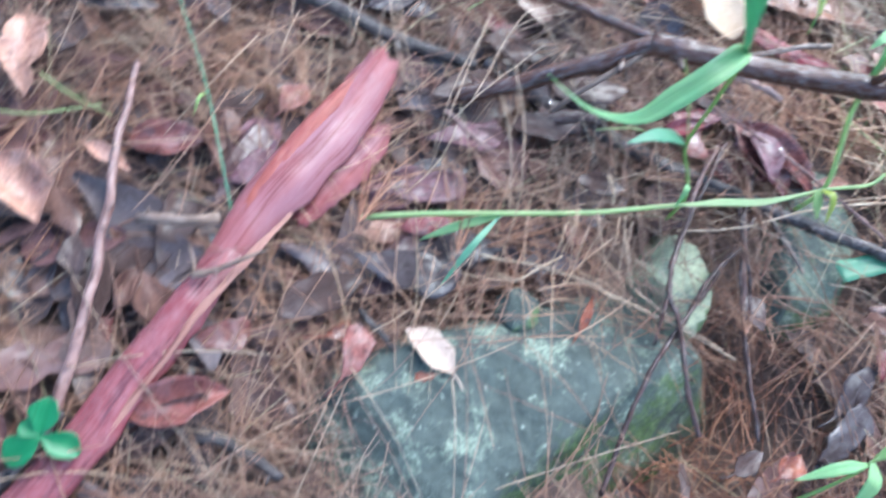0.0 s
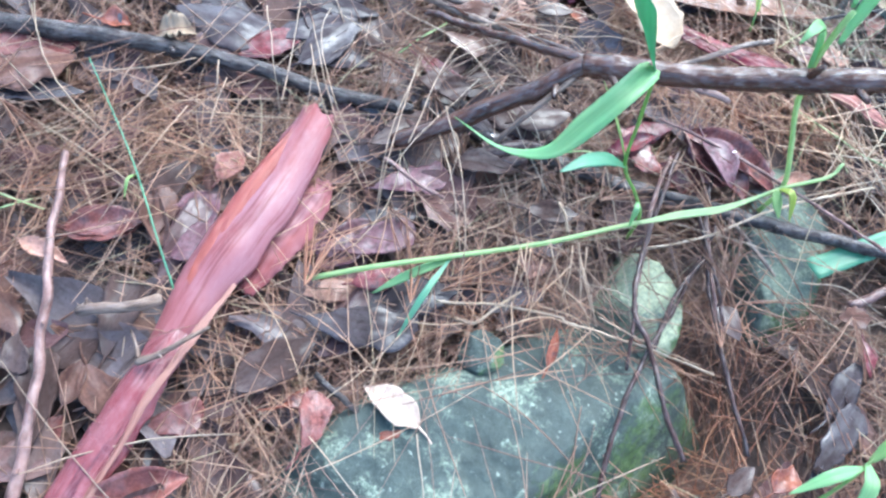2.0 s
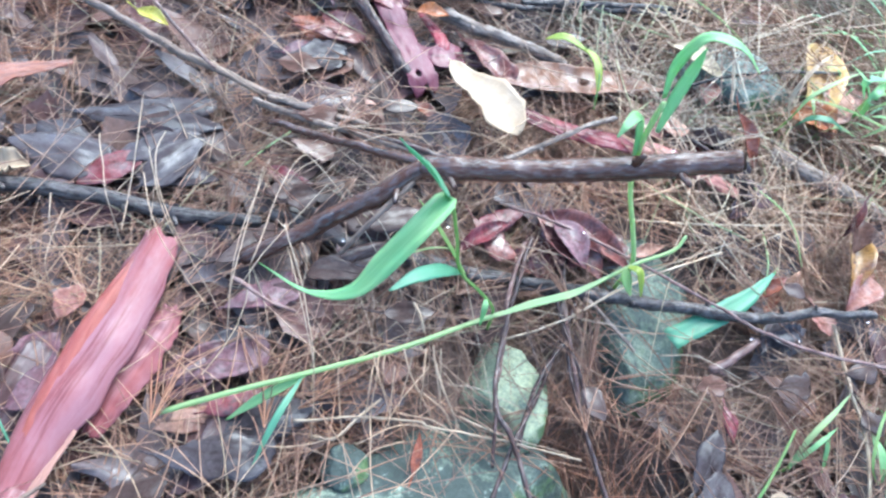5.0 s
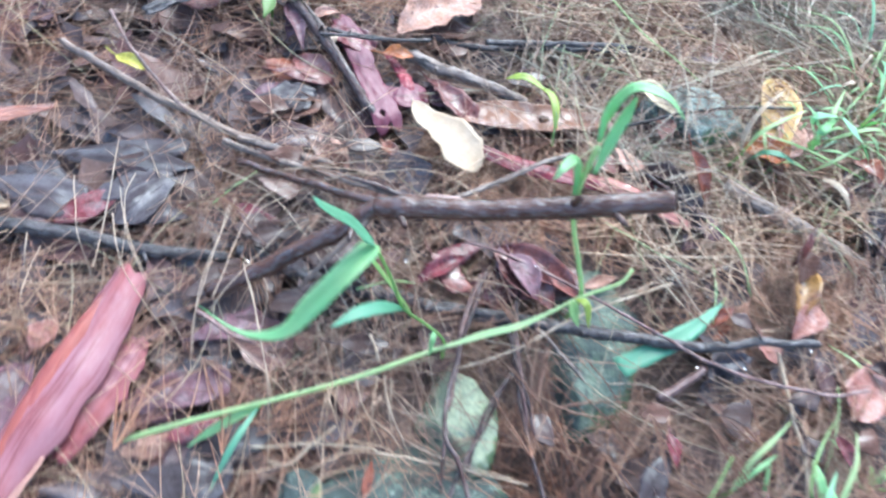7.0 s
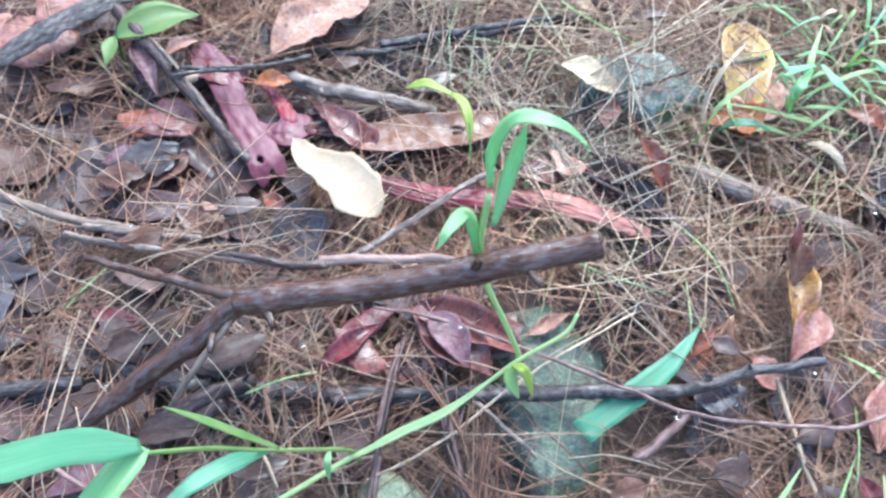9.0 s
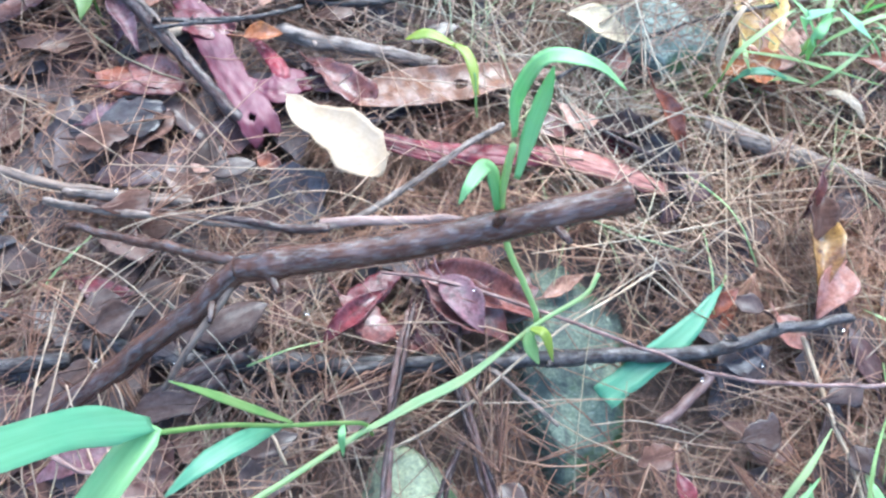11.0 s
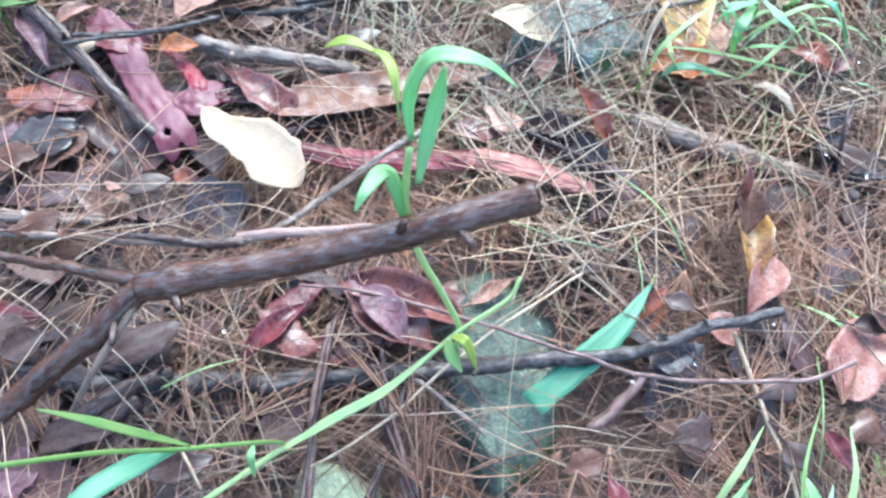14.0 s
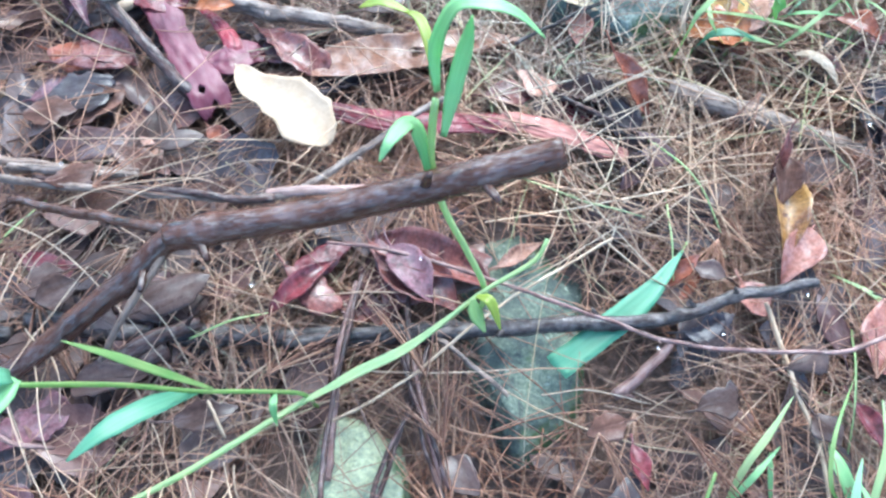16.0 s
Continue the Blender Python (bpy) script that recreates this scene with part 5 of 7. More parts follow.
leaf("red_leaf", "rusty red dead leaf beside bark strip", (-0.027, 0.084, 0.012), 13, 0, 0.056, 0.029, LEAF_RED, curl=0.5, bend=0.1, shape='ovate', seed=17)
leaf("brown_leaf", "small brown dead leaf beside thorny twig", (-0.057, 0.154, 0.008), 64, 0, 0.029, 0.015, LEAF_BROWN, curl=0.4, bend=0.1, shape='ovate', seed=18)
leaf("brown_leaf", "brown dead leaf under slender stick", (-0.008, 0.253, 0.006), 95, 0, 0.045, 0.018, LEAF_BROWN, curl=0.6, bend=0.1, shape='ovate', seed=19)
leaf("purple_leaf", "purple-red wet dead leaf near red bark", (0.017, 0.252, 0.002), 50, 0, 0.050, 0.029, LEAF_PURPLE, curl=0.3, bend=0.1, shape='ovate', seed=20)
leaf("purple_leaf", "pink-purple dead leaf tip near red bark", (0.042, 0.286, 0.006), 50, -0, 0.027, 0.019, LEAF_PINK, curl=0.3, bend=0.1, shape='ovate', seed=21)
leaf("purple_leaf", "purple wet dead leaf behind bark end", (0.111, 0.223, 0.000), 32, 0, 0.057, 0.027, LEAF_PURPLE, curl=0.3, bend=0.1, shape='ovate', seed=22)
leaf("pink_leaf", "large pale pink curled dead leaf", (0.417, 0.536, 0.016), 20, 0, 0.108, 0.046, LEAF_TAN, curl=0.3, bend=0.12, shape='ovate', seed=24, ragged=0.2, stem=0.015)
leaf("brown_leaf", "brown dead leaf under the pink leaf", (0.419, 0.516, 0.008), -4, 0, 0.052, 0.029, LEAF_BROWN, curl=0.3, bend=0.1, shape='ovate', seed=24)
leaf("orange_leaf", "small bright orange dead leaf in litter", (0.357, 0.487, 0.018), -26, 8, 0.028, 0.017, LEAF_ORANGE, curl=0.3, bend=0.1, shape='ovate', seed=26)
leaf("orange_leaf", "small rust-orange leaf beneath cream leaf", (0.322, 0.393, 0.006), -71, 0, 0.023, 0.013, LEAF_RUST, curl=0.3, bend=0.1, shape='ovate', seed=27)
leaf("rust_leaf", "long rust-brown dead leaf with small hole", (0.464, 0.398, 0.012), -14, -0, 0.172, 0.034, LEAF_LONG, curl=0.14, bend=0.05, shape='lance', seed=29, ragged=0.05, hole=(0.088, -0.002, 0.0042))
leaf("purple_leaf", "dull purple dead leaf near orange leaf", (0.388, 0.444, 0.006), 13, 0, 0.035, 0.027, LEAF_PURPLE, curl=0.2, bend=0.1, shape='ovate', seed=31)
leaf("yellow_leaf", "small yellow-green leaf on dark litter", (0.130, 0.514, 0.014), -45, -0, 0.028, 0.013, LEAF_YELLOW, curl=0.4, bend=0.1, shape='ovate', seed=32)
leaf("red_leaf", "dark-red glossy dead leaf beneath branch", (0.328, 0.271, 0.012), 16, 0, 0.053, 0.015, LEAF_CRIMSON, curl=0.5, bend=0.2, shape='lance', seed=33)
leaf("red_leaf", "dull red dead leaf under the thick branch", (0.350, 0.246, 0.004), -59, 0, 0.028, 0.017, LEAF_RED, curl=0.4, bend=0.2, shape='ovate', seed=34)
leaf("rust_leaf", "rust-brown narrow leaf behind green blade", (0.543, 0.171, -0.010), 6, 0, 0.044, 0.015, LEAF_RUST, curl=0.3, bend=0.1, shape='lance', seed=35)
leaf("brown_leaf", "pinkish-brown piece of leaf on stone", (0.459, 0.235, -0.000), 3, -0, 0.036, 0.011, LEAF_TAN, curl=0.3, bend=0.1, shape='lance', seed=36)
leaf("red_leaf", "crimson narrow dead leaf at grass foot", (0.575, 0.046, 0.022), -93, 0, 0.033, 0.014, LEAF_CRIMSON, curl=0.4, bend=0.1, shape='lance', seed=37)
leaf("cream_leaf", "round pale yellow leaf under green blades", (0.453, 0.022, 0.008), -4, 0, 0.044, 0.028, LEAF_CREAM, curl=0.3, bend=0.1, shape='ovate', seed=38)
leaf("orange_leaf", "rusty orange leaf in the dark hollow", (0.352, 0.024, 0.012), 32, 0, 0.024, 0.017, LEAF_RUST, curl=0.3, bend=0.1, shape='ovate', seed=39)
leaf("rust_leaf", "small red narrow leaf on big rock", (0.226, 0.130, 0.010), 63, 8, 0.029, 0.007, LEAF_RUST, curl=0.3, bend=0.1, shape='lance', seed=40)
leaf("red_leaf", "dark red leaf scrap in needles", (-0.023, 0.405, 0.010), -17, 0, 0.020, 0.018, LEAF_RUST, curl=0.4, bend=0.1, shape='ovate', seed=41)
leaf("tan_leaf", "crumpled pale yellowish leaf scrap beside black stick", (0.017, 0.393, 0.010), -0, -0, 0.025, 0.023, LEAF_CREAM, curl=0.8, bend=0.3, shape='ovate', seed=42, ragged=0.4)
leaf("red_leaf", "dark red leaf on litter edge", (-0.035, 0.249, 0.008), 7, 0, 0.048, 0.024, LEAF_RED, curl=0.3, bend=0.1, shape='ovate', seed=43)
leaf("dead_leaf", "large slate-grey wet dead leaf in the litter", (0.111, 0.437, 0.000), -7, 0, 0.104, 0.021, LEAF_SLATE, curl=-0.12, bend=0.03, shape='torn', seed=100, ragged=0.08)
leaf("dead_leaf", "broad slate-grey wet dead leaf in litter", (0.055, 0.414, 0.003), -49, 0, 0.054, 0.035, LEAF_SLATE, curl=-0.06, bend=0.05, shape='ovate', seed=101, ragged=0.16)
leaf("dead_leaf", "dark slate wet leaf under needles", (0.112, 0.394, 0.006), 6, 0, 0.066, 0.028, LEAF_SLATE, curl=0.0, bend=0.07, shape='torn', seed=102, ragged=0.24)
leaf("dead_leaf", "dark wet rotting leaf under needles", (0.065, 0.388, 0.000), -30, 0, 0.058, 0.023, LEAF_DARK, curl=0.06, bend=0.09, shape='lance', seed=103, ragged=0.08)
leaf("dead_leaf", "dull brown wet leaf in the needles", (0.244, 0.452, 0.003), 6, 0, 0.071, 0.023, LEAF_BROWN, curl=0.12, bend=0.03, shape='torn', seed=104, ragged=0.16)
leaf("dead_leaf", "blue-grey glossy wet leaf under needles", (0.117, 0.419, 0.006), -16, 0, 0.096, 0.034, LEAF_SLATE, curl=-0.12, bend=0.05, shape='ovate', seed=105, ragged=0.24)
leaf("dead_leaf", "blue-grey wet leaf in the litter", (0.042, 0.422, -0.000), -35, -0, 0.054, 0.029, LEAF_SLATE, curl=-0.06, bend=0.07, shape='torn', seed=106, ragged=0.08)
leaf("dead_leaf", "dark brown curled wet leaf", (0.213, 0.357, 0.003), 24, 0, 0.052, 0.017, LEAF_DARK, curl=0.0, bend=0.09, shape='lance', seed=107, ragged=0.16)
leaf("dead_leaf", "purplish wet leaf near bark strip", (0.159, 0.261, 0.006), 4, -0, 0.053, 0.022, LEAF_PURPLE, curl=0.06, bend=0.03, shape='torn', seed=108, ragged=0.24)
leaf("dead_leaf", "grey wet leaf near creeping stem", (0.137, 0.235, 0.000), 8, 0, 0.048, 0.022, LEAF_SLATE, curl=0.12, bend=0.05, shape='ovate', seed=109, ragged=0.08)
leaf("dead_leaf", "purple-red wet leaf beside bark strip", (0.097, 0.223, 0.003), 7, 0, 0.037, 0.021, LEAF_PURPLE, curl=-0.12, bend=0.07, shape='torn', seed=110, ragged=0.16)
leaf("dead_leaf", "slate-grey wet leaf under creeping stem", (0.146, 0.177, 0.006), 5, 0, 0.067, 0.028, LEAF_SLATE, curl=-0.06, bend=0.09, shape='lance', seed=111, ragged=0.24)
leaf("dead_leaf", "tan wet leaf beside bark end", (0.093, 0.192, 0.000), -8, 0, 0.045, 0.016, LEAF_TAN, curl=0.0, bend=0.03, shape='torn', seed=112, ragged=0.08)
leaf("dead_leaf", "dark wet leaf behind forked branch", (0.259, 0.300, 0.003), -7, -0, 0.046, 0.023, LEAF_DARK, curl=0.06, bend=0.05, shape='ovate', seed=113, ragged=0.16)
leaf("dead_leaf", "grey wet leaf beneath the straw", (0.246, 0.463, 0.006), -11, 0, 0.054, 0.030, LEAF_SLATE, curl=0.12, bend=0.07, shape='torn', seed=114, ragged=0.24)
leaf("dead_leaf", "rusty brown leaf near purple bark", (0.261, 0.499, 0.000), -42, 0, 0.048, 0.027, LEAF_RUST, curl=-0.12, bend=0.09, shape='lance', seed=115, ragged=0.08)
leaf("dead_leaf", "large pinkish-brown dead leaf", (0.194, 0.616, 0.003), -55, 0, 0.077, 0.051, LEAF_PINK, curl=-0.06, bend=0.03, shape='torn', seed=116, ragged=0.16)
leaf("dead_leaf", "pale pink dead leaf by dark sticks", (0.245, 0.641, 0.006), 30, 0, 0.076, 0.038, LEAF_PINK, curl=0.0, bend=0.05, shape='ovate', seed=117, ragged=0.24)
leaf("dead_leaf", "pink dead leaf far up the litter", (0.704, 0.457, 0.000), 9, 0, 0.063, 0.026, LEAF_PINK, curl=0.06, bend=0.07, shape='torn', seed=118, ragged=0.08)
leaf("dead_leaf", "narrow cream leaf far up the litter", (0.632, 0.481, 0.003), -72, 0, 0.048, 0.013, LEAF_CREAM, curl=0.12, bend=0.09, shape='lance', seed=119, ragged=0.16)
leaf("dead_leaf", "dark curled leaf beside pale grass", (0.498, 0.520, 0.006), -72, 0, 0.051, 0.025, LEAF_DARK, curl=-0.12, bend=0.03, shape='torn', seed=120, ragged=0.24)
leaf("dead_leaf", "grey wet leaf next to purple bark", (0.261, 0.466, 0.000), -74, -0, 0.050, 0.023, LEAF_SLATE, curl=-0.06, bend=0.05, shape='ovate', seed=121, ragged=0.08)
leaf("dead_leaf", "black wet leaf under the fork", (0.259, 0.295, 0.003), -8, 0, 0.036, 0.020, LEAF_DARK, curl=0.0, bend=0.07, shape='torn', seed=122, ragged=0.16)
leaf("dead_leaf", "slate wet leaf under the fork", (0.222, 0.272, 0.006), 6, 0, 0.027, 0.016, LEAF_SLATE, curl=0.06, bend=0.09, shape='lance', seed=123, ragged=0.24)
leaf("dead_leaf", "small slate wet leaf near cream leaf", (0.416, 0.406, 0.000), -18, 0, 0.028, 0.016, LEAF_SLATE, curl=0.12, bend=0.03, shape='torn', seed=124, ragged=0.08)
leaf("dead_leaf", "small slate leaf beside black twig", (0.541, 0.137, 0.003), 9, 0, 0.035, 0.014, LEAF_SLATE, curl=-0.12, bend=0.05, shape='ovate', seed=125, ragged=0.16)
leaf("dead_leaf", "dark wet leaf among needles", (0.593, 0.211, 0.006), -14, 0, 0.034, 0.018, LEAF_DARK, curl=-0.06, bend=0.07, shape='torn', seed=126, ragged=0.24)
leaf("dead_leaf", "dark wet leaf by the bark strip", (0.572, 0.272, 0.000), -50, 0, 0.025, 0.016, LEAF_DARK, curl=0.0, bend=0.09, shape='lance', seed=127, ragged=0.08)
leaf("dead_leaf", "brown leaf among green grass", (0.797, 0.277, 0.003), -5, 0, 0.029, 0.018, LEAF_BROWN, curl=0.06, bend=0.03, shape='torn', seed=128, ragged=0.16)
leaf("dead_leaf", "brown curled leaf beside round leaf", (0.675, 0.090, 0.006), -109, 0, 0.040, 0.022, LEAF_BROWN, curl=0.12, bend=0.05, shape='ovate', seed=129, ragged=0.24)
leaf("dead_leaf", "small purple leaf near grey root", (0.737, 0.207, 0.000), -51, -0, 0.013, 0.012, LEAF_PURPLE, curl=-0.12, bend=0.07, shape='torn', seed=130, ragged=0.08)
leaf("dead_leaf", "dull slate wet leaf beside the hollow", (0.429, 0.073, 0.003), 37, 0, 0.063, 0.020, LEAF_SLATE, curl=-0.06, bend=0.09, shape='lance', seed=131, ragged=0.16)
leaf("dead_leaf", "large slate wet leaf beside hollow", (0.401, 0.037, 0.006), 33, 0, 0.069, 0.021, LEAF_SLATE, curl=0.0, bend=0.03, shape='torn', seed=132, ragged=0.24)
leaf("dead_leaf", "dark leaf in the hollow", (0.330, 0.029, 0.000), 27, 0, 0.028, 0.015, LEAF_DARK, curl=0.06, bend=0.05, shape='ovate', seed=133, ragged=0.08)
leaf("dead_leaf", "dark wet leaf under tan leaf", (-0.108, 0.322, 0.003), 45, 0, 0.066, 0.025, LEAF_DARK, curl=0.12, bend=0.07, shape='torn', seed=134, ragged=0.16)
leaf("dead_leaf", "brown wet leaf by slender stick", (-0.094, 0.201, 0.006), -62, 0, 0.037, 0.020, LEAF_BROWN, curl=-0.12, bend=0.09, shape='lance', seed=135, ragged=0.24)
leaf("dead_leaf", "dark wet leaf under thorny twig", (-0.044, 0.152, 0.000), 57, 0, 0.033, 0.020, LEAF_DARK, curl=-0.06, bend=0.03, shape='torn', seed=136, ragged=0.08)
leaf("dead_leaf", "dark red wet leaf beside bark", (-0.005, 0.122, 0.003), 10, 0, 0.032, 0.017, LEAF_RED, curl=0.0, bend=0.05, shape='ovate', seed=137, ragged=0.16)
leaf("dead_leaf", "dark wet leaf between stems", (0.057, 0.154, 0.006), 19, 0, 0.033, 0.021, LEAF_DARK, curl=0.06, bend=0.07, shape='torn', seed=138, ragged=0.24)
leaf("dead_leaf", "small red-brown leaf under slender stick", (-0.072, 0.130, 0.000), 49, 0, 0.022, 0.016, LEAF_RED, curl=0.12, bend=0.09, shape='lance', seed=139, ragged=0.08)
leaf("dead_leaf", "red-brown wet leaf behind the stems", (0.380, 0.251, 0.003), 46, 0, 0.049, 0.026, LEAF_RED, curl=-0.12, bend=0.03, shape='torn', seed=140, ragged=0.16)
leaf("dead_leaf", "brown wet leaf near sprig", (0.418, 0.241, 0.006), 19, 0, 0.048, 0.031, LEAF_BROWN, curl=-0.06, bend=0.05, shape='ovate', seed=141, ragged=0.24)
leaf("dead_leaf", "wet red-brown leaf beside slender stick", (-0.035, 0.253, 0.006), 0, 0, 0.050, 0.022, LEAF_RED, curl=-0.1, bend=0.04, shape='ovate', seed=200, ragged=0.05)
leaf("dead_leaf", "curled olive-brown leaf near green stalk", (-0.004, 0.253, 0.009), 72, 0, 0.040, 0.016, LEAF_BROWN, curl=-0.03, bend=0.06, shape='torn', seed=201, ragged=0.11)
leaf("dead_leaf", "purple-brown wet leaf behind red bark", (0.021, 0.231, 0.012), 23, 0, 0.046, 0.021, LEAF_PURPLE, curl=0.04000000000000001, bend=0.08, shape='ovate', seed=202, ragged=0.16999999999999998)
leaf("dead_leaf", "dusky purple wet leaf beside split bark", (0.129, 0.220, 0.006), 7, 0, 0.052, 0.024, LEAF_PURPLE, curl=0.11000000000000001, bend=0.04, shape='torn', seed=203, ragged=0.05)
leaf("dead_leaf", "dark red wet leaf under creeping stem", (0.125, 0.193, 0.009), 5, -0, 0.037, 0.016, LEAF_CRIMSON, curl=-0.1, bend=0.06, shape='ovate', seed=204, ragged=0.11)
leaf("dead_leaf", "broad grey wet leaf under creeping stem", (0.107, 0.162, 0.012), -18, 0, 0.068, 0.029, LEAF_SLATE, curl=-0.03, bend=0.08, shape='torn', seed=205, ragged=0.16999999999999998)
leaf("dead_leaf", "black wet leaf beside red bark", (0.053, 0.149, 0.006), 3, 0, 0.035, 0.020, LEAF_DARK, curl=0.04000000000000001, bend=0.04, shape='ovate', seed=206, ragged=0.05)
leaf("dead_leaf", "glossy red-brown wet leaf beside bark end", (-0.006, 0.122, 0.009), 7, 0, 0.034, 0.019, LEAF_RED, curl=0.11000000000000001, bend=0.06, shape='torn', seed=207, ragged=0.11)
leaf("dead_leaf", "dark brown wet leaf beneath black stick", (-0.077, 0.371, 0.012), 10, 0, 0.057, 0.031, LEAF_BROWN, curl=-0.1, bend=0.08, shape='ovate', seed=208, ragged=0.16999999999999998)
leaf("dead_leaf", "broad slate wet leaf above black stick", (0.046, 0.404, 0.006), -29, -0, 0.068, 0.036, LEAF_SLATE, curl=-0.03, bend=0.04, shape='torn', seed=209, ragged=0.05)
leaf("dead_leaf", "slate wet leaf near black stick end", (0.122, 0.380, 0.009), 33, -0, 0.060, 0.029, LEAF_SLATE, curl=0.04000000000000001, bend=0.06, shape='ovate', seed=210, ragged=0.11)
leaf("dead_leaf", "dark wet leaf near fork branch", (0.157, 0.298, 0.012), 15, 0, 0.048, 0.020, LEAF_DARK, curl=0.11000000000000001, bend=0.08, shape='torn', seed=211, ragged=0.16999999999999998)
leaf("dead_leaf", "black wet leaf under slender stick", (-0.055, 0.171, 0.006), 30, 0, 0.027, 0.019, LEAF_DARK, curl=-0.1, bend=0.04, shape='ovate', seed=212, ragged=0.05)
leaf("dead_leaf", "dark wet leaf beside bark strip", (-0.043, 0.141, 0.009), 21, 0, 0.019, 0.016, LEAF_DARK, curl=-0.03, bend=0.06, shape='torn', seed=213, ragged=0.11)
leaf("dead_leaf", "small red leaf scrap beside rock", (0.114, 0.096, 0.012), 9, 0, 0.021, 0.012, LEAF_RUST, curl=0.04000000000000001, bend=0.08, shape='ovate', seed=214, ragged=0.16999999999999998)
leaf("dead_leaf", "small rusty leaf scrap in needles", (0.063, 0.123, 0.006), 13, 0, 0.017, 0.011, LEAF_RUST, curl=0.11000000000000001, bend=0.04, shape='torn', seed=215, ragged=0.05)
leaf("dead_leaf", "pinkish-red wet leaf under the branch", (0.345, 0.282, 0.009), 8, 0, 0.045, 0.019, LEAF_CRIMSON, curl=-0.1, bend=0.06, shape='ovate', seed=216, ragged=0.11)
leaf("dead_leaf", "red-brown wet leaf by thin twig", (0.380, 0.255, 0.012), -79, 0, 0.051, 0.018, LEAF_RED, curl=-0.03, bend=0.08, shape='torn', seed=217, ragged=0.16999999999999998)
leaf("dead_leaf", "broad brown-red wet leaf by thin twig", (0.421, 0.242, 0.006), -13, 0, 0.039, 0.028, LEAF_RED, curl=0.04000000000000001, bend=0.04, shape='ovate', seed=218, ragged=0.05)
leaf("dead_leaf", "dark wet leaf at litter edge", (-0.087, 0.175, 0.009), -97, 0, 0.023, 0.016, LEAF_DARK, curl=0.11000000000000001, bend=0.06, shape='torn', seed=219, ragged=0.11)
leaf("dead_leaf", "purple-grey wet leaf below peeling twig", (0.247, 0.469, 0.006), -8, 0, 0.049, 0.030, LEAF_PURPLE, curl=-0.1, bend=0.04, shape='ovate', seed=240, ragged=0.05)
leaf("dead_leaf", "dull red flat leaf behind peeling twig", (0.269, 0.485, 0.009), -21, -0, 0.053, 0.017, LEAF_RED, curl=-0.03, bend=0.06, shape='torn', seed=241, ragged=0.11)
leaf("dead_leaf", "deep-red wet leaf above purple bark", (0.322, 0.517, 0.012), -58, 0, 0.048, 0.024, LEAF_CRIMSON, curl=0.04000000000000001, bend=0.08, shape='ovate', seed=242, ragged=0.16999999999999998)
leaf("dead_leaf", "curled brown wet leaf above thin branch", (0.267, 0.401, 0.006), -61, -0, 0.036, 0.019, LEAF_BROWN, curl=0.11000000000000001, bend=0.04, shape='torn', seed=243, ragged=0.05)
leaf("dead_leaf", "brown wet leaf half below pink leaf", (0.421, 0.497, 0.009), -1, 0, 0.040, 0.025, LEAF_BROWN, curl=-0.1, bend=0.06, shape='ovate', seed=244, ragged=0.11)
leaf("dead_leaf", "red-brown wet leaf under thick branch", (0.330, 0.267, 0.012), -71, 0, 0.042, 0.020, LEAF_RED, curl=-0.03, bend=0.08, shape='torn', seed=245, ragged=0.16999999999999998)
leaf("dead_leaf", "black wet leaf beside fork branch", (0.250, 0.291, 0.006), 4, 0, 0.045, 0.023, LEAF_DARK, curl=0.04000000000000001, bend=0.04, shape='ovate', seed=246, ragged=0.05)
leaf("dead_leaf", "dark wet leaf between the branches", (0.219, 0.332, 0.009), 6, 0, 0.037, 0.020, LEAF_DARK, curl=0.11000000000000001, bend=0.06, shape='torn', seed=247, ragged=0.11)
leaf("dead_leaf", "dark wet leaf behind salmon bark", (0.530, 0.316, 0.012), -92, 0, 0.031, 0.023, LEAF_DARK, curl=-0.1, bend=0.08, shape='ovate', seed=248, ragged=0.16999999999999998)
leaf("dead_leaf", "black wet leaf among orange needles", (0.584, 0.213, 0.006), -15, 0, 0.042, 0.023, LEAF_DARK, curl=-0.03, bend=0.04, shape='torn', seed=249, ragged=0.05)
leaf("dead_leaf", "blue-grey wet leaf by black twig", (0.532, 0.140, 0.009), -13, 0, 0.028, 0.021, LEAF_SLATE, curl=0.04000000000000001, bend=0.06, shape='ovate', seed=250, ragged=0.11)
leaf("dead_leaf", "small rusty leaf among pale straw", (0.772, 0.269, 0.012), -12, 0, 0.023, 0.017, LEAF_RED, curl=0.11000000000000001, bend=0.08, shape='torn', seed=251, ragged=0.16999999999999998)
leaf("dead_leaf", "black wet leaf near grey root", (0.717, 0.160, 0.006), -70, -0, 0.027, 0.024, LEAF_DARK, curl=-0.1, bend=0.04, shape='ovate', seed=252, ragged=0.05)
leaf("dead_leaf", "dark wet leaf beside black twig", (0.608, 0.112, 0.009), 5, 0, 0.027, 0.018, LEAF_DARK, curl=-0.03, bend=0.06, shape='torn', seed=253, ragged=0.11)
leaf("dead_leaf", "dark wet leaf near yellow sprig", (0.473, 0.446, 0.012), -2, 0, 0.041, 0.021, LEAF_DARK, curl=0.04000000000000001, bend=0.08, shape='ovate', seed=254, ragged=0.16999999999999998)
leaf("dead_leaf", "small slate wet leaf by rust leaf", (0.409, 0.402, 0.006), -174, 0, 0.027, 0.016, LEAF_SLATE, curl=0.11000000000000001, bend=0.04, shape='torn', seed=255, ragged=0.05)
leaf("red_leaf", "narrow crimson wet leaf sunk in needles", (0.451, 0.089, 0.006), -105, 0, 0.027, 0.011, LEAF_CRIMSON, curl=0.3, bend=0.1, shape='lance', seed=63)
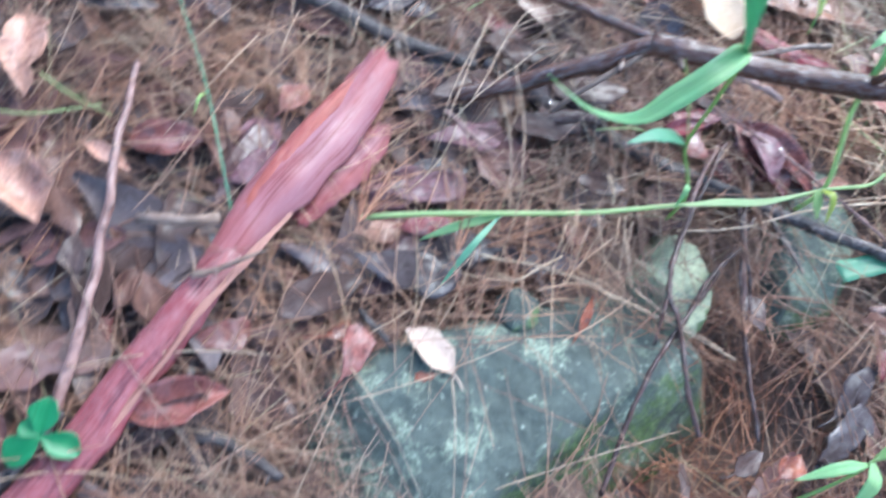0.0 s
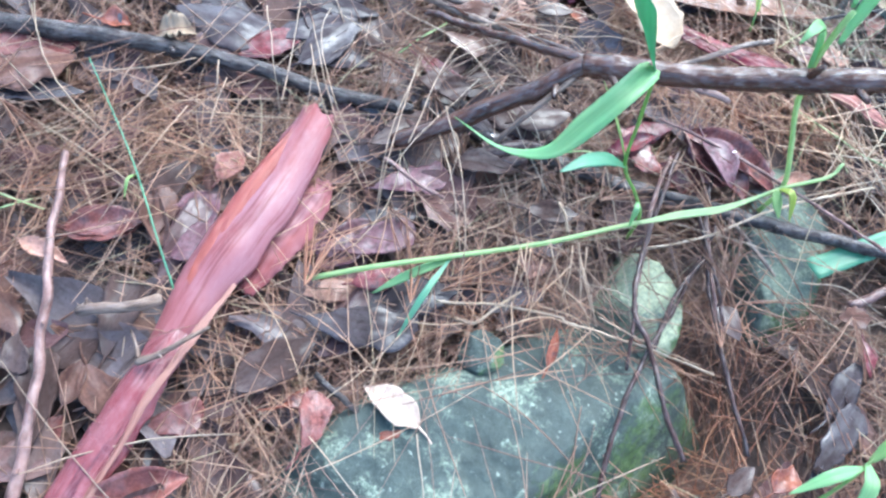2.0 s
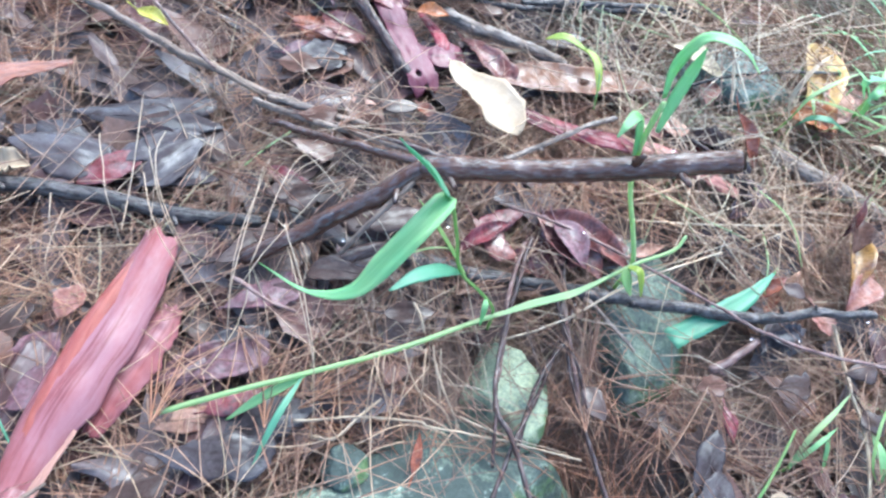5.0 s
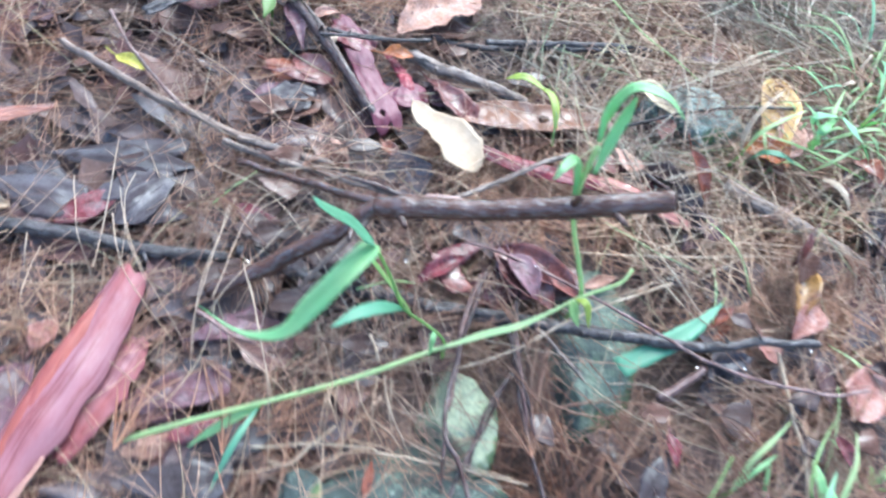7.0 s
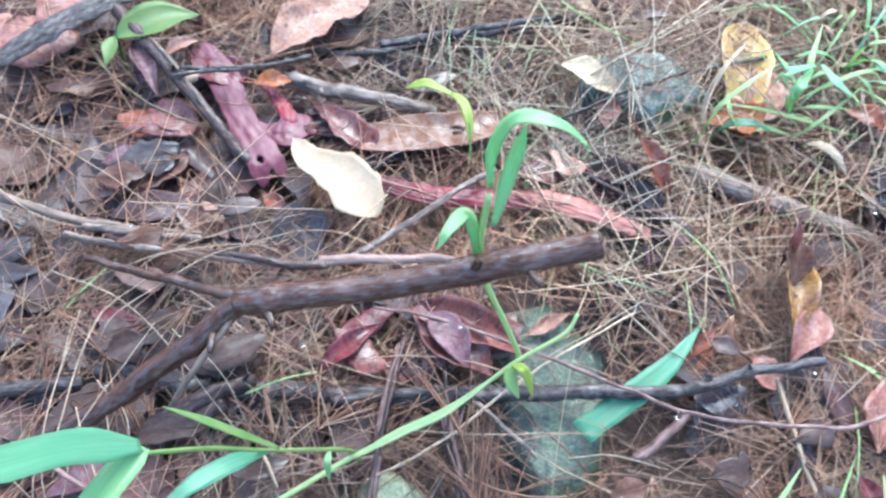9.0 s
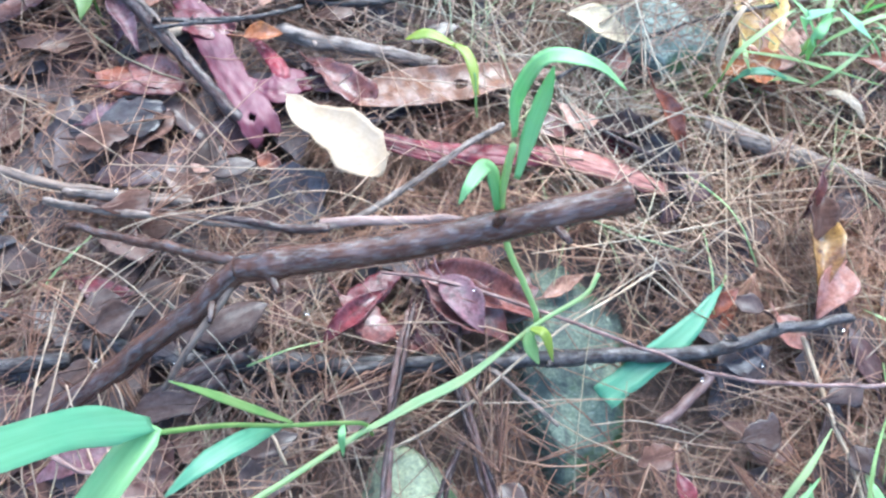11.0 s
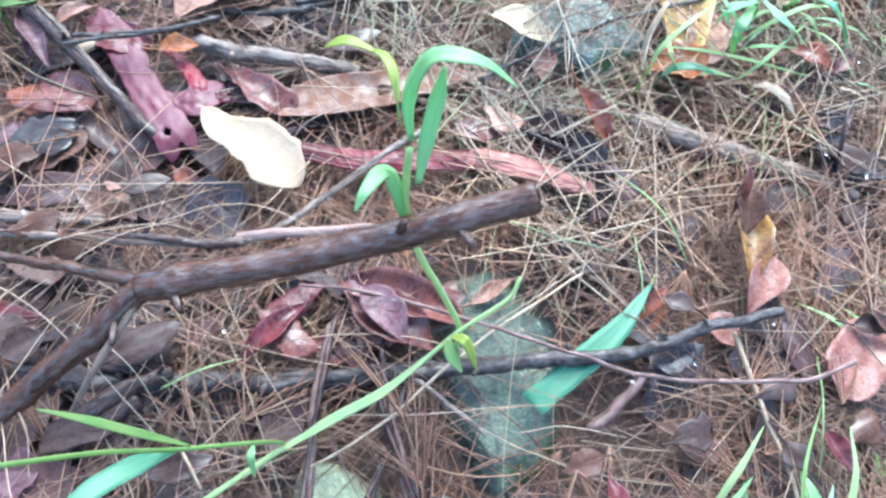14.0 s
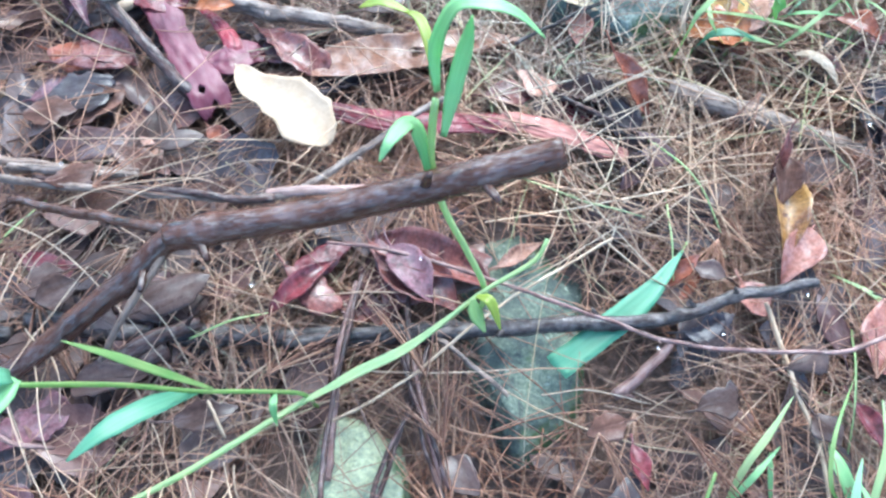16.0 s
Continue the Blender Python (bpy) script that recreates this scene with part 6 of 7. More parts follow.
leaf("dead_leaf", "black wet leaf beside lichened stone", (0.361, 0.131, 0.000), -77, 0, 0.028, 0.019, LEAF_DARK, curl=0.1, bend=0.1, shape='ovate', seed=64)
leaf("dead_leaf", "blue-grey crumpled wet leaf by black twig", (0.531, 0.136, 0.008), -15, 0, 0.026, 0.020, LEAF_SLATE, curl=0.3, bend=0.2, shape='torn', seed=65, ragged=0.3)
leaf("dead_leaf", "black wet leaf lying under the fork", (0.260, 0.294, 0.022), 5, 0, 0.044, 0.024, LEAF_DARK, curl=-0.1, bend=0.05, shape='ovate', seed=66)
leaf("dead_leaf", "small black leaf over round leaf tip", (0.647, 0.095, 0.024), -36, 0, 0.021, 0.016, LEAF_DARK, curl=0.4, bend=0.1, shape='ovate', seed=67)
leaf("brown_leaf", "brown curled leaf leaning on round leaf", (0.654, 0.088, 0.025), -83, -17, 0.034, 0.011, LEAF_BROWN, curl=0.6, bend=0.1, shape='lance', seed=68)
leaf("rust_leaf", "brown-red narrow leaf behind green blade", (0.539, 0.177, 0.012), 8, 31, 0.031, 0.014, LEAF_RUST, curl=0.3, bend=0.1, shape='lance', seed=69)
leaf("dead_leaf", "black wet leaf below round leaf", (0.571, 0.094, 0.017), -8, 0, 0.029, 0.017, LEAF_DARK, curl=-0.1, bend=0.06, shape='torn', seed=280, ragged=0.05)
leaf("dead_leaf", "black wet leaf among low grass shoots", (0.553, 0.057, 0.020), -80, 0, 0.021, 0.019, LEAF_DARK, curl=0.0, bend=0.06, shape='ovate', seed=281, ragged=0.11)
leaf("dead_leaf", "black wet leaf in orange needles", (0.504, 0.098, 0.023), -8, 0, 0.027, 0.018, LEAF_DARK, curl=0.1, bend=0.06, shape='torn', seed=282, ragged=0.16999999999999998)
leaf("dead_leaf", "small black leaf behind black twig", (0.552, 0.168, 0.017), 132, 0, 0.022, 0.014, LEAF_DARK, curl=0.20000000000000004, bend=0.06, shape='ovate', seed=283, ragged=0.05)
leaf("dead_leaf", "brown wet leaf beside low grass", (0.600, 0.048, 0.020), 5, 0, 0.024, 0.020, LEAF_BROWN, curl=-0.1, bend=0.06, shape='torn', seed=284, ragged=0.11)
leaf("dead_leaf", "dull brown leaf sunk in needles", (0.440, 0.115, 0.023), 172, 0, 0.025, 0.016, LEAF_BROWN, curl=0.0, bend=0.06, shape='ovate', seed=285, ragged=0.16999999999999998)
leaf("dead_leaf", "dark wet leaf near pale straw", (0.732, 0.199, 0.017), -73, 0, 0.033, 0.024, LEAF_DARK, curl=0.1, bend=0.06, shape='torn', seed=286, ragged=0.05)
leaf("dead_leaf", "black wet leaf behind fork branch", (0.202, 0.324, 0.020), 4, 0, 0.025, 0.022, LEAF_DARK, curl=0.20000000000000004, bend=0.06, shape='ovate', seed=287, ragged=0.11)
leaf("dead_leaf", "brown wet leaf above thin branch", (0.230, 0.393, 0.023), -11, 0, 0.029, 0.017, LEAF_BROWN, curl=-0.1, bend=0.06, shape='torn', seed=288, ragged=0.16999999999999998)
leaf("dead_leaf", "black wet leaf near purple bark", (0.298, 0.394, 0.017), -11, -0, 0.031, 0.016, LEAF_DARK, curl=0.0, bend=0.06, shape='ovate', seed=289, ragged=0.05)

# soaked leaves that lie over one another in the bare patches
for label, x, y, turn, length, width, material, shape in (
        ("mauve-brown soaked leaf among slate leaves", 0.059, 0.404, -38, 0.066, 0.026, LEAF_MAUVE, "torn"), ("dark red soaked leaf among slate leaves", 0.084, 0.384, 18, 0.060, 0.022, LEAF_CRIMSON, "lance"),
        ("slate soaked leaf under pale needles", 0.120, 0.372, -22, 0.064, 0.026, LEAF_SLATE, "ovate"), ("mauve soaked leaf beside black stick", 0.043, 0.386, 8, 0.058, 0.024, LEAF_MAUVE, "ovate"),
        ("dark soaked leaf beside slate leaves", 0.150, 0.404, -60, 0.060, 0.026, LEAF_DARK, "torn"), ("dull red soaked leaf near fork branch", 0.204, 0.344, -50, 0.058, 0.018, LEAF_CRIMSON, "lance"),
        ("brown soaked leaf near grey stick", 0.236, 0.380, 12, 0.056, 0.024, LEAF_BROWN, "torn"), ("mauve-brown soaked leaf behind thin branch", 0.250, 0.424, -12, 0.070, 0.026, LEAF_MAUVE, "ovate"),
        ("dark soaked leaf below the purple bark", 0.280, 0.412, 34, 0.048, 0.022, LEAF_DARK, "torn"), ("tan soaked leaf behind thin branch", 0.276, 0.400, -68, 0.042, 0.020, LEAF_TAN, "ovate"),
        ("dark soaked leaf beside fork branch", 0.212, 0.325, -24, 0.066, 0.026, LEAF_DARK, "torn"), ("mauve soaked leaf under fork branch", 0.240, 0.300, 40, 0.060, 0.024, LEAF_MAUVE, "lance"),
        ("dark red soaked leaf by salmon bark", 0.542, 0.317, -80, 0.042, 0.020, LEAF_CRIMSON, "torn"), ("mauve soaked leaf beside salmon bark", 0.570, 0.266, -66, 0.046, 0.022, LEAF_MAUVE, "torn"),
        ("rust-brown soaked leaf behind crimson bark", 0.512, 0.338, -22, 0.040, 0.020, LEAF_RED, "ovate"), ("slate soaked leaf by black twig", 0.526, 0.143, 36, 0.038, 0.018, LEAF_SLATE, "torn"),
        ("mauve soaked leaf near round leaf", 0.604, 0.106, 74, 0.044, 0.018, LEAF_MAUVE, "lance"), ("brown soaked leaf in orange needles", 0.509, 0.096, -58, 0.044, 0.018, LEAF_BROWN, "torn"),
        ("dark red soaked leaf above black stick", -0.085, 0.392, 6, 0.076, 0.030, LEAF_RED, "torn"), ("slate soaked leaf below black stick", -0.080, 0.358, -10, 0.070, 0.024, LEAF_SLATE, "lance"),
        ("mauve soaked leaf beside red bark", 0.008, 0.232, 56, 0.062, 0.026, LEAF_MAUVE, "torn"), ("dark soaked leaf beside red bark", 0.004, 0.278, 40, 0.050, 0.022, LEAF_DARK, "ovate"),
        ("dark soaked leaf beside thorny twig", -0.032, 0.190, 70, 0.052, 0.024, LEAF_DARK, "torn"), ("brown soaked leaf below thorny twig", -0.040, 0.140, -64, 0.050, 0.022, LEAF_BROWN, "ovate"),
        ("dark soaked leaf under brown stick", -0.076, 0.150, 84, 0.054, 0.022, LEAF_DARK, "torn"), ("dark soaked leaf beside lower bark end", 0.054, 0.148, 24, 0.060, 0.026, LEAF_DARK, "ovate"),
        ("mauve-grey soaked leaf under creeping stem", 0.108, 0.166, 30, 0.068, 0.028, LEAF_MAUVE, "torn"), ("dark red soaked leaf beside small seed", 0.070, 0.106, 60, 0.032, 0.018, LEAF_RED, "torn")):
    leaf("dead_leaf", label, (x, y, floor_at(x, y) + (0.030 if x > 0.45 else 0.026)), turn, 0, length, width, material, curl=0.08, bend=0.06, shape=shape, seed=int(x * 900 + y * 700) + 300, ragged=0.1)

# ---- a fallen seed ----
def seed_pod(label, at, size, turn):
    bm = bmesh.new()
    bmesh.ops.create_icosphere(bm, subdivisions=3, radius=1)
    for v in bm.verts:
        v.co = (v.co.x * size * (1 - 0.18 * v.co.x), v.co.y * size * 0.6, v.co.z * size * 0.53 + 0.0004 * noise.noise(v.co * 3))
    ob = link_mesh("seed_pod", bm, PALE_STRAND)
    ob.matrix_world = pose(*at, 0, 0, turn)
    return tagged(ob, label, "seed")


seed_pod("small oval yellowish seed pod beside dark twig", (0.304, 0.519, 0.012), 0.0075, 20)
seed_pod("tiny yellow seed pod in the needles", (0.074, 0.105, 0.014), 0.0055, 70)

# ---- drops of rain ----
WATER = bpy.data.materials.new("water")
WATER.use_nodes = True
wb = WATER.node_tree.nodes["Principled BSDF"]
wb.inputs["Base Color"].default_value = (1, 1, 1, 1)
wb.inputs["Roughness"].default_value, wb.inputs["IOR"].default_value, wb.inputs["Transmission Weight"].default_value = 0.02, 1.33, 1.0
for at, r in zip([(0.394, 0.248, 0.030), (0.512, 0.308, 0.022), (0.222, 0.287, 0.016), (0.730, 0.183, 0.012), (0.539, 0.131, 0.012), (0.301, 0.283, 0.014), (0.730, 0.261, 0.022), (0.721, 0.177, 0.030), (0.708, 0.204, 0.030), (0.790, 0.254, 0.030), (0.589, 0.126, 0.030), (0.560, 0.257, 0.020), (0.228, 0.406, 0.020), (0.184, 0.305, 0.020), (0.496, 0.141, 0.016)], (0.0011, 0.0012, 0.0012, 0.0014, 0.0012, 0.0015, 0.0011, 0.0013, 0.0011, 0.0012, 0.0010, 0.0014, 0.0012, 0.0011, 0.0012)):
    bm = bmesh.new()
    bmesh.ops.create_icosphere(bm, subdivisions=3, radius=r, matrix=Matrix.Diagonal((1, 1, 0.7, 1)))
    drop = tagged(link_mesh("water_drop", bm, WATER), "clear round rain drop on wet leaf", "water drop", "rain drops")
    drop.location = at

# ---- living plants ----
# creeping stem with its short side shoots
grass_plant("long creeping green grass stem lying over needles", [(0.079, 0.195, 0.017), (0.123, 0.193, 0.028), (0.170, 0.192, 0.032), (0.232, 0.193, 0.033), (0.302, 0.201, 0.030), (0.360, 0.201, 0.034), (0.412, 0.210, 0.040), (0.446, 0.212, 0.045), (0.459, 0.219, 0.050)], 0.0018, 0.0013, [
    ([(0.300, 0.200, 0.031), (0.330, 0.201, 0.035), (0.362, 0.201, 0.037), (0.400, 0.208, 0.040)], 0.0055, GREEN_PALE),
    ([(0.166, 0.190, 0.031), (0.146, 0.170, 0.032), (0.126, 0.148, 0.018)], 0.0042, GREEN_TEAL),
    ([(0.168, 0.191, 0.031), (0.142, 0.187, 0.024), (0.118, 0.182, 0.012)], 0.006, GREEN),
    ([(0.408, 0.209, 0.042), (0.412, 0.201, 0.046), (0.413, 0.188, 0.032)], 0.006, GREEN_YELLOW),
    ([(0.405, 0.208, 0.042), (0.403, 0.200, 0.040), (0.404, 0.190, 0.034)], 0.008, GREEN_STEM),
], GREEN_PALE)
# tall sprout with bent blades
grass_plant("tall green grass sprout with broad bent blades", [(0.306, 0.203, 0.000), (0.300, 0.203, 0.036), (0.282, 0.203, 0.070), (0.258, 0.203, 0.109), (0.240, 0.197, 0.165), (0.222, 0.189, 0.218)], 0.0012, 0.0009, [
    ([(0.222, 0.192, 0.218), (0.206, 0.191, 0.245), (0.188, 0.183, 0.276)], 0.013, GREEN_TEAL, "blunt"),
    ([(0.222, 0.192, 0.218), (0.203, 0.178, 0.222), (0.186, 0.169, 0.214), (0.171, 0.164, 0.202), (0.154, 0.172, 0.194), (0.138, 0.192, 0.190)], 0.0108, GREEN, "slim"),
    ([(0.258, 0.203, 0.109), (0.242, 0.200, 0.124), (0.224, 0.196, 0.132), (0.207, 0.191, 0.132)], 0.009, GREEN_TEAL),
    ([(0.264, 0.204, 0.100), (0.250, 0.210, 0.128), (0.238, 0.216, 0.150), (0.227, 0.221, 0.168)], 0.0038, GREEN_STEM),
    ([(0.288, 0.203, 0.060), (0.284, 0.196, 0.062), (0.282, 0.190, 0.048)], 0.0038, GREEN),
])
# grass plant that grows up behind the branch
grass_plant("upright green grass plant behind the fallen branch", [(0.416, 0.211, 0.000), (0.416, 0.213, 0.036), (0.409, 0.228, 0.066), (0.401, 0.243, 0.094), (0.398, 0.253, 0.122), (0.399, 0.258, 0.145), (0.401, 0.261, 0.163)], 0.0017, 0.0019, [
    ([(0.405, 0.266, 0.160), (0.406, 0.273, 0.178), (0.410, 0.274, 0.196), (0.416, 0.272, 0.206), (0.425, 0.264, 0.209), (0.434, 0.257, 0.206), (0.443, 0.248, 0.197)], 0.0085, GREEN),
    ([(0.403, 0.254, 0.142), (0.413, 0.265, 0.160), (0.421, 0.272, 0.178), (0.425, 0.276, 0.190)], 0.0078, GREEN),
    ([(0.395, 0.250, 0.118), (0.394, 0.258, 0.138), (0.390, 0.263, 0.150), (0.376, 0.255, 0.155), (0.368, 0.250, 0.150)], 0.008, GREEN),
], GREEN_PALE)
# broad bluish blade across the stone
grass_plant("broad torn bluish-green blade lying under twig", [(0.560, 0.193, 0.004), (0.552, 0.190, 0.014), (0.543, 0.185, 0.018)], 0.0006, 0.0008, [
    ([(0.545, 0.186, 0.018), (0.510, 0.172, 0.016), (0.474, 0.165, 0.010), (0.439, 0.160, 0.004)], 0.0165, GREEN_TEAL, "torn")])
# thin green stem at the edge
grass_plant("thin upright green stalk in the needles", [(0.005, 0.179, 0.000), (-0.004, 0.222, 0.026), (-0.016, 0.282, 0.034), (-0.036, 0.352, 0.040)], 0.0007, 0.0004, [
    ([(-0.014, 0.270, 0.032), (-0.018, 0.262, 0.040), (-0.021, 0.252, 0.036)], 0.002, GREEN_STEM)], GREEN_TEAL)
# yellow-green withering sprig
grass_plant("withering yellow-green sprig beside rust leaf", [(0.464, 0.366, 0.014), (0.465, 0.373, 0.026), (0.470, 0.384, 0.032), (0.472, 0.393, 0.033)], 0.0009, 0.0007, [
    ([(0.466, 0.374, 0.028), (0.472, 0.393, 0.035), (0.473, 0.408, 0.035), (0.467, 0.419, 0.032)], 0.0075, GREEN_YELLOW),
    ([(0.470, 0.414, 0.034), (0.458, 0.428, 0.036), (0.450, 0.434, 0.032), (0.444, 0.438, 0.026)], 0.0085, GREEN_YELLOW)])

# ---- round the straw and the yellow leaf ----
stick("dark_twig", "short dark broken twig behind salmon bark", [(0.535, 0.328, 0.014), (0.545, 0.303, 0.020), (0.556, 0.286, 0.020), (0.572, 0.272, 0.012)], 0.0019, 0.0014, BARK_PEEL, knots=3)
leaf("dead_leaf", "jagged black wet leaf behind salmon bark", (0.553, 0.315, 0.014), -36, 0, 0.040, 0.024, LEAF_DARK, curl=0.5, bend=0.3, shape='torn', seed=411, ragged=0.35)
leaf("dead_leaf", "crumpled dark leaf at salmon bark end", (0.556, 0.262, 0.010), -20, 0, 0.030, 0.022, LEAF_DARK, curl=0.6, bend=0.3, shape='torn', seed=412, ragged=0.35)
leaf("dead_leaf", "mauve wet scrap of leaf by bark end", (0.548, 0.247, 0.010), 24, 0, 0.022, 0.016, LEAF_MAUVE, curl=0.4, bend=0.2, shape='torn', seed=413, ragged=0.3)
bark_strip("curled_leaf_strip", "grey-tan curved dry leaf strip in the straw", [(0.708, 0.276, 0.022), (0.712, 0.270, 0.026), (0.717, 0.262, 0.026), (0.719, 0.253, 0.024), (0.723, 0.243, 0.016)], (0.003, 0.007, 0.009, 0.007, 0.003), STRAW, 0.9, 61, 0.0008, 0.3, 0.1)
leaf("dead_leaf", "orange-brown leaf below the yellow leaf", (0.672, 0.319, 0.016), -22, 0, 0.050, 0.034, LEAF_ORANGE, curl=0.3, bend=0.15, shape='torn', seed=414, ragged=0.2)
leaf("dead_leaf", "brown wet leaf beside the yellow leaf", (0.712, 0.337, 0.016), -132, 0, 0.060, 0.030, LEAF_TAN, curl=0.3, bend=0.15, shape='torn', seed=417, ragged=0.2)
leaf("dead_leaf", "small rust leaf in the grass", (0.770, 0.276, 0.020), -60, 0, 0.036, 0.022, LEAF_RUST, curl=0.3, bend=0.2, shape='ovate', seed=415, ragged=0.12)
leaf("dead_leaf", "small reddish leaf in the grass", (0.794, 0.263, 0.014), 10, 0, 0.026, 0.016, LEAF_RED, curl=0.3, bend=0.2, shape='torn', seed=416, ragged=0.2)
for at, yaw, long in (((0.743, 0.269, 0.010), 30, 0.036), ((0.744, 0.231, 0.010), -40, 0.034), ((0.727, 0.207, 0.010), 70, 0.040), ((0.743, 0.184, 0.008), -10, 0.036)):
    leaf("dead_leaf", "black soaked leaf gleaming in the straw", at, yaw, 0, long, long * 0.6, LEAF_SLATE, curl=0.4, bend=0.2, shape='torn', seed=int(at[0] * 1000), ragged=0.3)
straw([(0.535, 0.295, 0.045), (0.561, 0.294, 0.050), (0.600, 0.299, 0.040)])
straw([(0.748, 0.288, 0.055), (0.734, 0.264, 0.055), (0.721, 0.235, 0.050), (0.718, 0.208, 0.030)])
straw([(0.668, 0.254, 0.040), (0.697, 0.258, 0.055), (0.783, 0.279, 0.045)])
straw([(0.615, 0.309, 0.030), (0.619, 0.313, 0.055), (0.654, 0.342, 0.050)])
stick("upright_twig", "thin dark twig standing in the straw", [(0.723, 0.199, 0.020), (0.724, 0.211, 0.040), (0.742, 0.224, 0.045)], 0.0016, 0.0012, BARK_PEEL, knots=2)
straw([(0.716, 0.225, 0.045), (0.731, 0.221, 0.050), (0.756, 0.218, 0.045)])
straw([(0.705, 0.227, 0.035), (0.706, 0.204, 0.040), (0.737, 0.179, 0.020)])
straw([(0.649, 0.318, 0.045), (0.651, 0.304, 0.050), (0.667, 0.297, 0.040)])
grass_plant("thin green grass stems leaning over the straw", [(0.630, 0.316, 0.010), (0.627, 0.312, 0.030), (0.628, 0.312, 0.045)], 0.0009, 0.0007, [
    ([(0.628, 0.312, 0.045), (0.635, 0.315, 0.060), (0.661, 0.319, 0.070), (0.694, 0.327, 0.065)], 0.0035, GREEN_PALE),
    ([(0.641, 0.322, 0.050), (0.665, 0.301, 0.055), (0.690, 0.279, 0.055), (0.729, 0.254, 0.045)], 0.0030, GREEN_STEM),
    ([(0.682, 0.278, 0.040), (0.692, 0.275, 0.055), (0.714, 0.279, 0.060), (0.751, 0.289, 0.055)], 0.0030, GREEN_PALE)])
grass_plant("broad drooping green blades above yellow leaf", [(0.768, 0.335, 0.006), (0.740, 0.323, 0.040), (0.718, 0.315, 0.065)], 0.0012, 0.0009, [
    ([(0.720, 0.315, 0.060), (0.690, 0.301, 0.072), (0.686, 0.298, 0.060), (0.699, 0.299, 0.035)], 0.0080, GREEN),
    ([(0.718, 0.314, 0.066), (0.684, 0.310, 0.080), (0.684, 0.312, 0.070), (0.705, 0.312, 0.045)], 0.0070, GREEN_MINT),
    ([(0.723, 0.313, 0.066), (0.714, 0.291, 0.075), (0.732, 0.283, 0.060), (0.762, 0.281, 0.030)], 0.0085, GREEN_MINT),
    ([(0.768, 0.299, 0.060), (0.764, 0.285, 0.070), (0.776, 0.277, 0.055), (0.797, 0.271, 0.025)], 0.0085, GREEN_TEAL)])
grass_plant("low shoot of light green grass in straw", [(0.543, -0.013, -0.020), (0.532, -0.013, 0.000), (0.529, -0.008, 0.012)], 0.0012, 0.0008, [
    ([(0.529, -0.008, 0.012), (0.528, 0.008, 0.024), (0.534, 0.023, 0.034), (0.551, 0.037, 0.034)], 0.0058, GREEN_MINT),
    ([(0.529, -0.010, 0.012), (0.535, 0.000, 0.024), (0.542, 0.015, 0.028), (0.547, 0.030, 0.024)], 0.0050, GREEN),
    ([(0.527, -0.010, 0.012), (0.540, 0.017, 0.036), (0.560, 0.036, 0.044), (0.579, 0.057, 0.040)], 0.0042, GREEN_PALE)], group="low grass shoots")


def weed(label, at, leaves, material):
    """A low weed: a short stalk and a few round leaves."""
    x, y, z = at
    bm = bmesh.new()
    tube(bm, [(x, y, soil_at(x, y) - 0.004), (x, y + 0.002, z * 0.5), (x, y, z)], 0.0012, 0.0009, n=10, sides=6)
    ob = root("weed", at, label, "weed")
    carry(ob, link_mesh("stalk", bm, material))
    for k, (yaw, length, width, shape, tilt) in enumerate(leaves):
        bm = bmesh.new()
        sheet(bm, length, width, shape, 0.25, 0.12, 60 + k, 0.02, 16, 8)
        lf = part("leaf_blade", bm, material, ob)
        lf.matrix_basis = pose(0, 0, 0, 0, tilt, yaw) @ Matrix.Translation((length / 2, 0, 0))
        thicken(lf, 0.0004)
    return ob


weed("glossy dark-green three-leaved weed in the litter", (-0.094, 0.068, 0.026), [(75, 0.020, 0.015, "clover", -10), (-25, 0.022, 0.014, "clover", 8), (215, 0.020, 0.016, "clover", 12), (140, 0.012, 0.010, "clover", 4)], GREEN_WEED)
weed("green weed with a broad yellowing leaf", (0.262, 0.570, 0.022), [(2, 0.066, 0.032, "ovate", 2), (240, 0.028, 0.012, "lance", 6)], GREEN_OLIVE)


def tuft(label, x, y, count, reach, height, width, seed, material, lean=(0, 0)):
    """A tuft of grass: many arching blades from one root."""
    r = random.Random(seed)
    z0 = soil_at(x, y)
    bm = bmesh.new()
    tube(bm, [(x, y, z0 - 0.004), (x, y, z0 + 0.012), (x + lean[0] * 0.02, y + lean[1] * 0.02, z0 + 0.024)], 0.003, 0.002, n=6, sides=7)
    ob = root("grass_tuft", (x, y, z0), label, "grass", "grass tufts")
    carry(ob, link_mesh("root_crown", bm, GREEN_STEM))
    for _ in range(count):
        a, k = r.uniform(0, 6.283), r.uniform(0.5, 1.1)
        ox, oy = math.cos(a) * reach * k + lean[0] * reach, math.sin(a) * reach * k + lean[1] * reach
        h = height * r.uniform(0.6, 1.15)
        blade("blade", [(x, y, z0 + 0.008), (x + ox * 0.3, y + oy * 0.3, z0 + h * 0.7), (x + ox * 0.7, y + oy * 0.7, z0 + h), (x + ox * 1.1, y + oy * 1.1, z0 + h * r.uniform(0.4, 0.9))],
              width * r.uniform(0.6, 1.2), r.choice(material), ob, n=14)
    return ob


